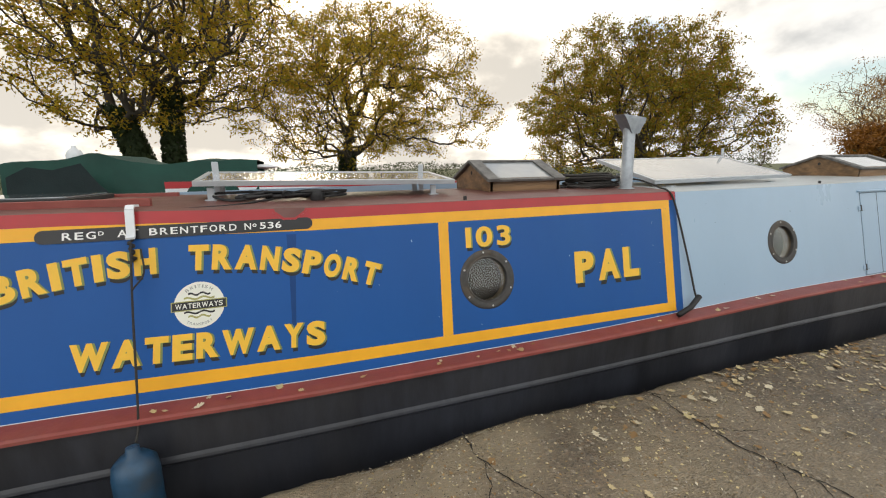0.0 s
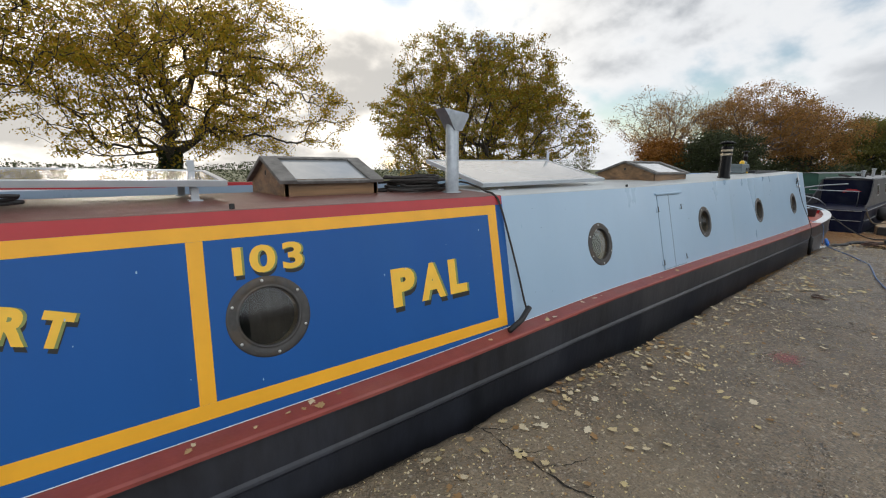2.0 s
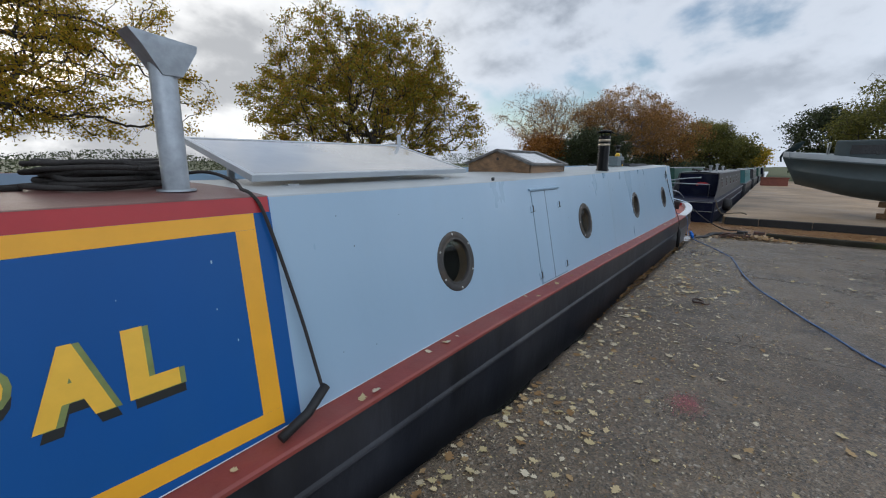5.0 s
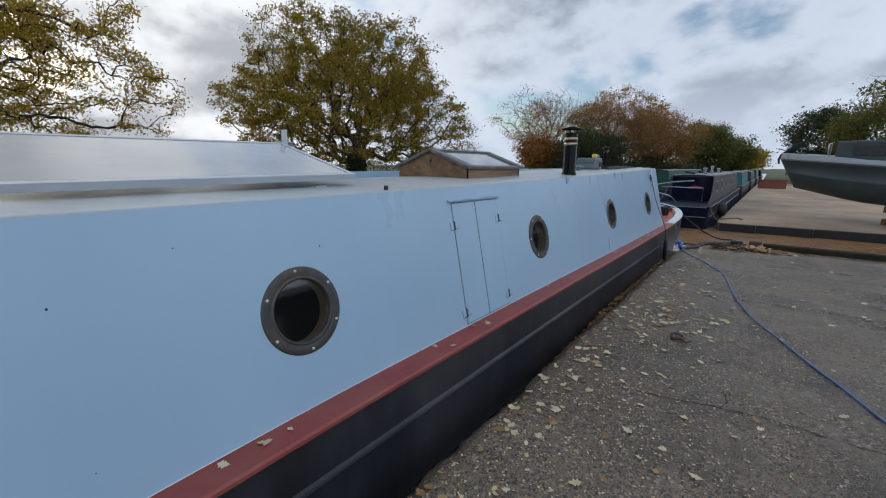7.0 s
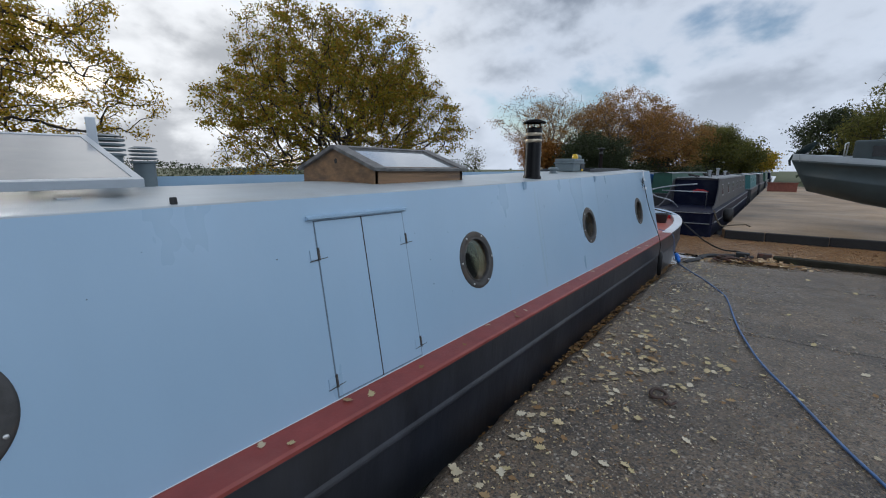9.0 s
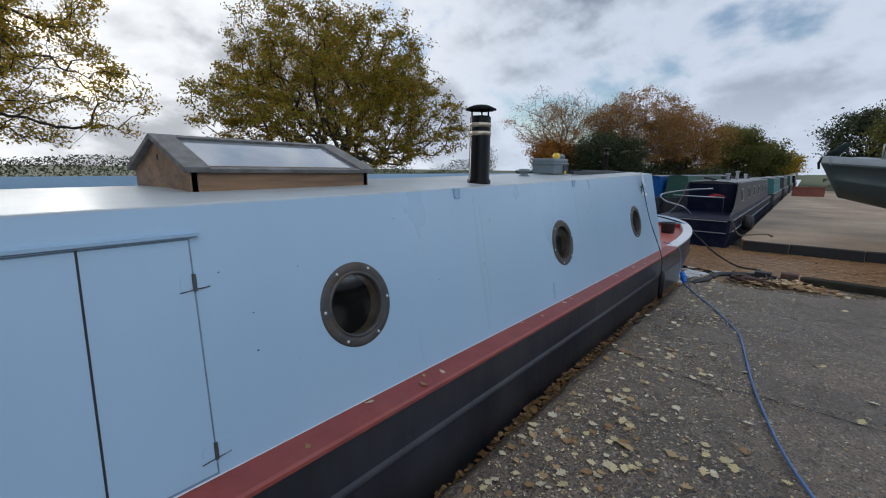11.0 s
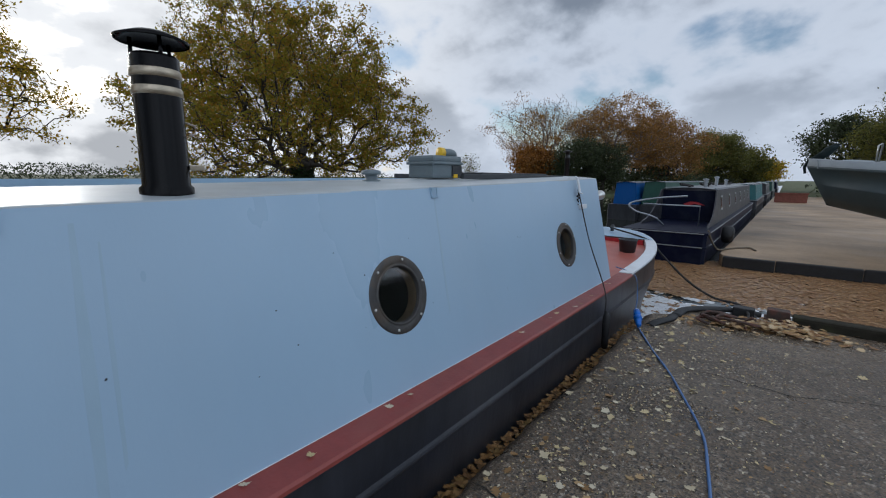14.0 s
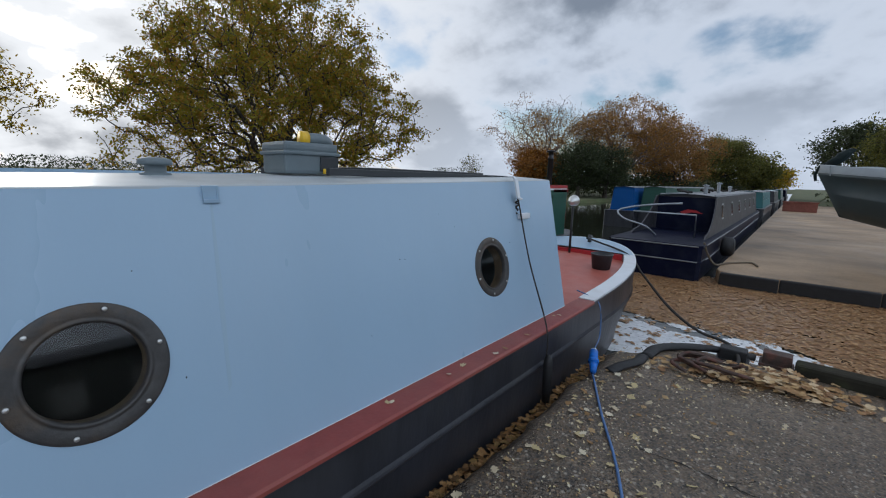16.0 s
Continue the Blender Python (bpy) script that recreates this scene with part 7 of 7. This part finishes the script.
hedge("hedge", [(-60, 48), (-20, 46), (0, 50), (20, 55), (45, 52), (62, 40)], 3.2, 2.2, 22000, 0.13, "leaf_green", 41, "long field hedge in autumn olive and brown")
hedge("hedge", [(52, 22), (60, 18), (72, 15), (90, 12), (125, 8)], 4.4, 3.5, 16000, 0.22, "leaf_green", 42, "dark tangled hedge along the far bank")
hedge("hedge", [(58, -3), (64, -9), (72, -18), (80, -32)], 3.2, 3.0, 6000, 0.26, "leaf_green", 43, "dark hedge behind the quay")
hedge("bank_scrub", [(-40, 16.2), (-10, 16.0), (0, 16.3), (14, 16.0), (28, 16.4), (44, 17)], 0.75, 1.2, 9000, 0.09, "leaf_olive", 44, "low scrub and bramble along the far bank")


# ---- things on the wharf ----
def leaf_shape(rnd, size):
    """A lobed oak leaf, a little curled: points round the midrib."""
    out = []
    prof = [(-1.35, 0.02), (-0.85, 0.03), (-0.55, 0.26), (-0.32, 0.24), (-0.12, 0.50), (0.12, 0.52), (0.22, 0.26), (0.42, 0.50), (0.62, 0.46), (0.74, 0.22), (0.95, 0.20), (1.05, 0.0)]
    curl = rnd.uniform(-0.1, 0.35)
    prof = [(a * 0.92, w * 1.45) for a, w in prof]
    up = [(a * size, w * size * rnd.uniform(0.75, 1.2), (curl * w * w + 0.12 * a * a) * size) for a, w in prof]
    lo = [(a * size, -w * size * rnd.uniform(0.75, 1.2), (curl * w * w + 0.12 * a * a) * size) for a, w in prof[1:-1]]
    return up + lo[::-1]


def strew(name, spots, size, mat, label, seed, category="leaves"):
    rnd = random.Random(seed)
    v, f = [], []
    for x, y, z in spots:
        pts = leaf_shape(rnd, size * rnd.uniform(0.6, 1.2))
        T = Matrix.Translation((x, y, z + 0.004 + 0.006 * rnd.random())) @ Euler((rnd.uniform(-0.25, 0.25), rnd.uniform(-0.25, 0.25), rnd.uniform(0, 6.28))).to_matrix().to_4x4()
        n = len(v)
        v += [T @ Vector(p) for p in pts]
        k = len(pts)
        f.append(tuple(n + i for i in range(k)))
    tagged(new(name, mesh_of(name, v, f, mat)), label, category, kind="stuff")


def wharf_leaves():
    rnd = random.Random(11)
    spots = []
    for _ in range(320):
        x = rnd.uniform(1.5, 12.6)
        y = wharf_edge(x) - abs(rnd.gauss(0.03, 0.36)) - 0.075
        spots.append((x, y, 0.0))
    for cx, cy, n, sd in ((4.3, 1.85, 40, 0.16), (7.7, 1.62, 55, 0.22), (8.1, 1.3, 25, 0.25), (9.5, 1.55, 25, 0.2), (3.2, 1.95, 12, 0.1), (10.9, 1.5, 25, 0.25), (5.6, 1.75, 30, 0.25)):
        for _ in range(n):
            spots.append((rnd.gauss(cx, sd * 1.6), min(1.98, rnd.gauss(cy, sd)), 0.0))
    for _ in range(260):
        spots.append((rnd.uniform(0.5, 13.0), rnd.uniform(-2.5, 1.8), 0.0))
    strew("fallen_leaves", spots, 0.031, "leaf_fallen", "pale dry oak leaves scattered over the wharf", 1)
    gen = np.random.default_rng(19)
    n = 44000
    gx = gen.uniform(0.2, 13.0, n)
    gy = 2.0 - np.abs(gen.normal(size=n)) * 1.5
    thin = np.array([noise.noise((a * 1.4, b * 1.4, 2)) + 0.25 > gen.random() * 0.6 - 0.1 for a, b in zip(gx, gy)])
    gx, gy = gx[thin], gy[thin]
    gz = np.array([wharf_z(a, b) + 0.001 for a, b in zip(gx, gy)])
    up = gen.normal(size=(len(gx), 3)) * 0.25 + np.array([0, 0, 1.0])
    up /= np.linalg.norm(up, axis=1, keepdims=True)
    k = 7000
    cx = gen.uniform(0.2, 13.0, k)
    cy = np.array([wharf_edge(a) for a in cx]) - 0.075 - np.abs(gen.normal(size=k)) * 0.8
    cz = np.array([wharf_z(a, b) + 0.003 for a, b in zip(cx, cy)])
    tilt = gen.normal(size=(k, 3)) * 0.3 + np.array([0, 0, 1.0])
    tilt /= np.linalg.norm(tilt, axis=1, keepdims=True)
    tagged(new("leaf_crumbs", quads("leaf_crumbs", np.c_[cx, cy, cz], tilt, 0.0095, 0.7, "leaf_fallen", gen)), "small crumbs of leaf and bark on the wharf", "litter", kind="stuff")
    tagged(new("grit", quads("grit", np.c_[gx, gy, gz], up, 0.0045, 0.8, "grit", gen)), "loose pale and brown grit on the concrete", "grit", kind="stuff")
    mx, my = 4.975 + gen.normal(size=900) * 0.075, 1.11 + gen.normal(size=900) * 0.05
    mz = np.array([wharf_z(a, b) + 0.0025 for a, b in zip(mx, my)])
    flat = np.tile(np.array([0.0, 0.0, 1.0]), (900, 1))
    tagged(new("paint_splash", quads("paint_splash", np.c_[mx, my, mz], flat, 0.004, 0.8, "pink_marker", gen, fold=0.0)), "faded pink sprayed marker paint on the concrete", "paint mark", kind="stuff")
    pile = []
    for _ in range(420):
        a = rnd.gauss(0, 1)
        x, y = 12.92 + 0.11 * rnd.gauss(0, 1) + 0.06 * a, 0.98 - 0.3 * a
        pile.append((x, y, 0.07 * max(0, 1 - a * a / 3) * rnd.random()))
    strew("leaf_heap", pile, 0.04, "leaf_heap", "heap of dry brown leaves by the mooring ring", 3)
    gun = []
    for _ in range(46):
        x = rnd.uniform(-1.2, 12.4)
        gun.append((x, rnd.uniform(2.29, 2.385), deck_z(x) + 0.006))
    strew("gunwale_leaves", gun, 0.026, "leaf_fallen", "a few dry leaves lying on the gunwale", 4)
    gap = []
    for _ in range(3600):
        x = rnd.uniform(6.5, 13.0)
        if noise.noise((x * 1.1, 2.0, 6)) < -0.45:
            continue
        gap.append((x, rnd.uniform(2.0, 2.27), WATER + 0.13 * smooth01(6, 9, x) + 0.02 * rnd.random()))
    strew("gap_leaves", gap, 0.028, "leaf_gap", "wet brown leaves packed between hull and wharf", 5)


M["pink_marker"] = leaf_material("pink_marker_paint", [(0.42, 0.13, 0.15), (0.36, 0.12, 0.13), (0.30, 0.12, 0.12)], rough=0.8, through=0.0)
M["grit"] = leaf_material("loose_grit", [(0.42, 0.38, 0.32), (0.30, 0.26, 0.20), (0.10, 0.08, 0.06), (0.24, 0.19, 0.13), (0.05, 0.045, 0.04), (0.5, 0.46, 0.4)], rough=0.8, through=0.0)
M["leaf_gap"] = leaf_material("gap_leaves", [(0.28, 0.15, 0.055), (0.36, 0.21, 0.085), (0.19, 0.10, 0.04), (0.24, 0.15, 0.055), (0.12, 0.068, 0.03)], rough=0.45, through=0.05)
M["leaf_heap"] = leaf_material("dry_heap_leaves", [(0.46, 0.30, 0.14), (0.54, 0.38, 0.20), (0.34, 0.20, 0.09), (0.60, 0.46, 0.28), (0.27, 0.15, 0.07)], through=0.1)
wharf_leaves()


M["leaf_sodden"] = leaf_material("sodden_leaves", [(0.30, 0.165, 0.08), (0.35, 0.20, 0.095), (0.26, 0.145, 0.068)], rough=0.3, through=0.0)
# near-white colour that paints the bright sky's reflection onto the water
M["scum"] = leaf_material("painted_sky_sheen", [(0.80, 0.81, 0.82), (0.84, 0.85, 0.86), (0.72, 0.73, 0.74)], rough=0.3, through=0.05)


def floating_leaves():
    rnd = np.random.default_rng(7)
    n = 42000
    x = rnd.uniform(13.2, 18.9, n)
    y = rnd.uniform(-7, 4.2, n)
    keep = []
    for a, b in zip(x, y):
        clear = 1.3 * math.exp(-(((a - 14.2) / 0.9) ** 2 + ((b - 1.9) / 1.2) ** 2)) + 1.2 * math.exp(-(((a - 14.35) / 0.5) ** 2 + ((b - 1.1) / 0.5) ** 2))
        keep.append(noise.noise((a * 1.3, b * 1.3, 3)) * 0.5 + 0.45 > clear or noise.noise((a * 7, b * 7, 5)) > 0.22)
    c = np.c_[x, y, np.full(n, WATER + 0.003) + rnd.random(n) * 0.005][np.array(keep)]
    nr = rnd.normal(size=(len(c), 3)) * 0.06 + np.array([0, 0, 1.0])
    nr /= np.linalg.norm(nr, axis=1, keepdims=True)
    # flat pale flakes where open water mirrors the sky, reflection put into their colour
    m = 20000
    sx, sy = rnd.uniform(13.3, 15.6, m), rnd.uniform(-0.8, 3.0, m)
    on = np.array([1.3 * math.exp(-(((a - 14.2) / 0.9) ** 2 + ((b - 1.9) / 1.2) ** 2)) + 1.2 * math.exp(-(((a - 14.35) / 0.5) ** 2 + ((b - 1.1) / 0.5) ** 2)) > 0.62 + 0.7 * noise.noise((a * 3, b * 3, 8)) for a, b in zip(sx, sy)])
    sc = np.c_[sx, sy, np.full(m, WATER + 0.002) + rnd.random(m) * 0.002][on]
    nu = np.tile(np.array([0.0, 0.0, 1.0]), (len(sc), 1))
    k = 16000
    ux, uy = rnd.uniform(13.3, 18.8, k), rnd.uniform(-7, 4.2, k)
    off = np.array([1.3 * math.exp(-(((a - 14.2) / 0.9) ** 2 + ((b - 1.9) / 1.2) ** 2)) + 1.2 * math.exp(-(((a - 14.35) / 0.5) ** 2 + ((b - 1.1) / 0.5) ** 2)) < 0.35 + 0.4 * noise.noise((a * 1.3, b * 1.3, 3)) for a, b in zip(ux, uy)])
    uc = np.c_[ux, uy, np.full(k, WATER + 0.0006) + rnd.random(k) * 0.0022][off]
    un = np.tile(np.array([0.0, 0.0, 1.0]), (len(uc), 1))
    tagged(new("sodden_leaves", quads("sodden_leaves", uc, un, 0.10, 0.8, "leaf_sodden", rnd, fold=0.0)), "sodden dark leaves under the floating mat", "leaves", kind="stuff")
    tagged(new("sky_reflection_flakes", quads("sky_reflection_flakes", sc, nu, 0.034, 0.9, "scum", rnd, fold=0.0)), "pale broken flakes painted as sky reflection on the basin", "scum", kind="stuff")
    tagged(new("floating_leaves", quads("floating_leaves", c, nr, 0.034, 0.65, "leaf_wet", rnd)), "mat of wet brown leaves floating on the basin", "leaves", kind="stuff")


floating_leaves()


def shore_cable():
    pts = [(12.95, 2.50, 0.44), (12.9, 2.36, 0.42), (12.86, 2.235, 0.36), (12.8, 2.19, 0.1), (12.5, 2.14, 0.02), (12.17, 2.03, 0.03)]
    lay = [(12.17, 2.03, 0.03), (12.05, 1.96, 0.012), (11.62, 1.753, 0.011), (11.245, 1.553, 0.011), (10.93, 1.41, 0.011), (10.47, 1.221, 0.011), (10.12, 1.147, 0.011), (9.42, 1.032, 0.011), (8.98, 0.94, 0.011), (8.45, 0.80, 0.011),
           (7.954, 0.60, 0.011), (7.47, 0.41, 0.011), (7.14, 0.26, 0.011), (6.72, 0.088, 0.011), (6.47, -0.06, 0.011), (5.9, -0.5, 0.011), (5.2, -1.3, 0.011), (4.7, -2.4, 0.011)]
    s = Soup()
    s.tube(spline(pts, 6), 0.0065, 8)
    s.tube(spline(lay, 8), 0.0085, 8)
    ob = new("shore_cable", s.mesh("shore_cable", "cable_blue", True))
    tagged(ob, "blue shore-power cable snaking over the wharf", "cable")
    ob = empty("cable_plug", (12.2, 2.02, 0.05))
    tagged(ob, "blue shore-power plug and socket", "plug")
    d = (Vector((12.05, 1.96, 0.02)) - Vector((12.42, 2.1, 0.16))).normalized()
    s = Soup()
    p = Vector((0.12, 0.05, 0.07))
    s.tube([p, p + d * 0.1], 0.034, 14)
    s.tube([p + d * 0.1, p + d * 0.13], 0.041, 14)
    s.tube([p + d * 0.13, p + d * 0.23], 0.034, 14, r_end=0.024)
    part("body", s.mesh("body", "plug_blue", True), ob)
    s = Soup()
    s.tube([p - d * 0.02, p], 0.026, 12)
    part("collar", s.mesh("collar", "white_paint", True), ob)


shore_cable()


def wharf_end_things():
    for x, y, mat in ((13.3, 1.2, "rubber"), (13.44, 0.9, "iron")):
        ob = empty("mooring_block", (x, y, 0.0))
        tagged(ob, "rusty iron mooring block on the wharf's edge", "mooring block", group="mooring blocks")
        s = Soup()
        s.box(-0.07, 0.07, -0.1, 0.1, -0.02, 0.11, bevel=0.014)
        s.box(-0.09, 0.09, -0.12, 0.12, -0.02, 0.015, bevel=0.006)
        part("body", s.mesh("body", mat), ob)
    s = Soup()
    rnd = random.Random(6)
    for k in range(5):
        cx, cy = 12.85 + rnd.uniform(-0.15, 0.15), 1.3 + rnd.uniform(-0.2, 0.12)
        a0 = rnd.uniform(0, 6)
        pts = [(cx + 0.14 * math.cos(a0 + a), cy + 0.22 * math.sin(a0 + a), 0.03 + 0.02 * k * rnd.random()) for a in np.linspace(0, 4.6, 7)]
        s.tube(spline(pts, 5), 0.015, 8)
    tagged(new("mooring_chain", s.mesh("mooring_chain", "iron", True)), "old dark rope and chain heaped by the mooring blocks", "rope")
    s = Soup()
    s.tube(spline([(15.3, 3.25, 0.64), (14.95, 2.62, 0.545), (14.55, 2.3, 0.38), (14.1, 1.9, 0.16), (13.75, 1.55, 0.06), (13.4, 1.25, 0.10), (13.1, 1.15, 0.05), (12.9, 1.35, 0.03)], 8), 0.014, 8)
    tagged(new("bow_line", s.mesh("bow_line", "rope", True)), "dark mooring line from the bow to the wharf", "rope")
    # old tyres and edging along the corner
    s = Soup()
    path = spline([(12.32, 1.93, -0.03), (12.42, 1.88, 0.02), (12.62, 1.80, 0.02), (12.78, 1.80, 0.0)], 6)
    s.tube(path, 0.05, 10)
    s.v = [Vector((p.x, p.y, 0.012 + p.z * 0.5)) for p in s.v]
    tagged(new("rubber_edging", s.mesh("rubber_edging", "rubber", True)), "black rubber edging torn loose at the wharf's corner", "edging", group="edging")
    s = Soup()
    path = spline([(12.8, 1.78, 0.0), (13.05, 1.74, 0.03), (13.28, 1.55, 0.025), (13.42, 1.3, 0.02), (13.46, 1.05, 0.0)], 6)
    s.tube(path, 0.055, 10)
    s.v = [Vector((p.x, p.y, 0.012 + p.z * 0.5)) for p in s.v]
    tagged(new("rubber_edging", s.mesh("rubber_edging", "rubber", True)), "black rubber edging along the wharf's end", "edging", group="edging")
    s = Soup()
    s.box(13.26, 13.44, -6.5, 0.78, -0.2, 0.10, bevel=0.03)
    tagged(new("kerb", s.mesh("kerb", "kerb")), "dark mossy kerb along the wharf's end", "kerb", kind="structure")
    s = Soup()
    pts = [(7.41 + 0.065 * math.cos(a), 1.335 + 0.05 * math.sin(a), 0.018 + 0.006 * math.sin(2 * a)) for a in np.linspace(0, 2 * math.pi, 18)]
    s.tube(pts, 0.011, 8, caps=False)
    s.tube(spline([(7.36, 1.30, 0.02), (7.32, 1.25, 0.014), (7.38, 1.22, 0.014)], 5), 0.008, 6)
    tagged(new("mooring_ring", s.mesh("mooring_ring", "iron", True)), "rusty iron mooring ring lying on the concrete", "mooring ring")


M["kerb"] = material("mossy_kerb", (0.032, 0.029, 0.021), 0.95, spec=0.15, var=0.35, scale=5, bump=0.6, bump_scale=30, dirt=(0.06, 0.075, 0.025), dirt_amount=0.7)
wharf_end_things()


# ---- plain shed behind the wharf ----
def shed():
    ob = empty("shed", (12, -15.0, 0))
    tagged(ob, "low grey boatyard shed across the wharf", "shed")
    s = Soup()
    n = 150
    v, f = [], []
    for i in range(n + 1):
        x = -19 + 38 * i / n
        y = 0.04 * (i % 2)
        v += [(x, y, -0.2), (x, y, 3.1)]
    for i in range(n):
        f.append((2 * i, 2 * i + 2, 2 * i + 3, 2 * i + 1))
    s.add(v, f)
    s.box(-19, 19, -6, -0.05, -0.2, 3.1)
    part("wall", s.mesh("wall", "slate_hull"), ob)
    s = Soup()
    s.add([(-19.3, 0.4, 3.05), (19.3, 0.4, 3.05), (19.3, -3, 3.9), (-19.3, -3, 3.9), (19.3, -6.3, 3.05), (-19.3, -6.3, 3.05)], [(0, 1, 2, 3), (3, 2, 4, 5)])
    part("roof", s.mesh("roof", "cabin_dark"), ob)
    pane = Soup()
    pane.box(-0.45, 0.45, 0.05, 0.07, 0, 1.0)
    me = pane.mesh("window", "cover")
    for x in (-8, -5.5, -1, 1.2, 6, 8.2):
        for z in (1.3,):
            w = part("window", me, ob)
            w.location = (x, 0.0, z)


shed()
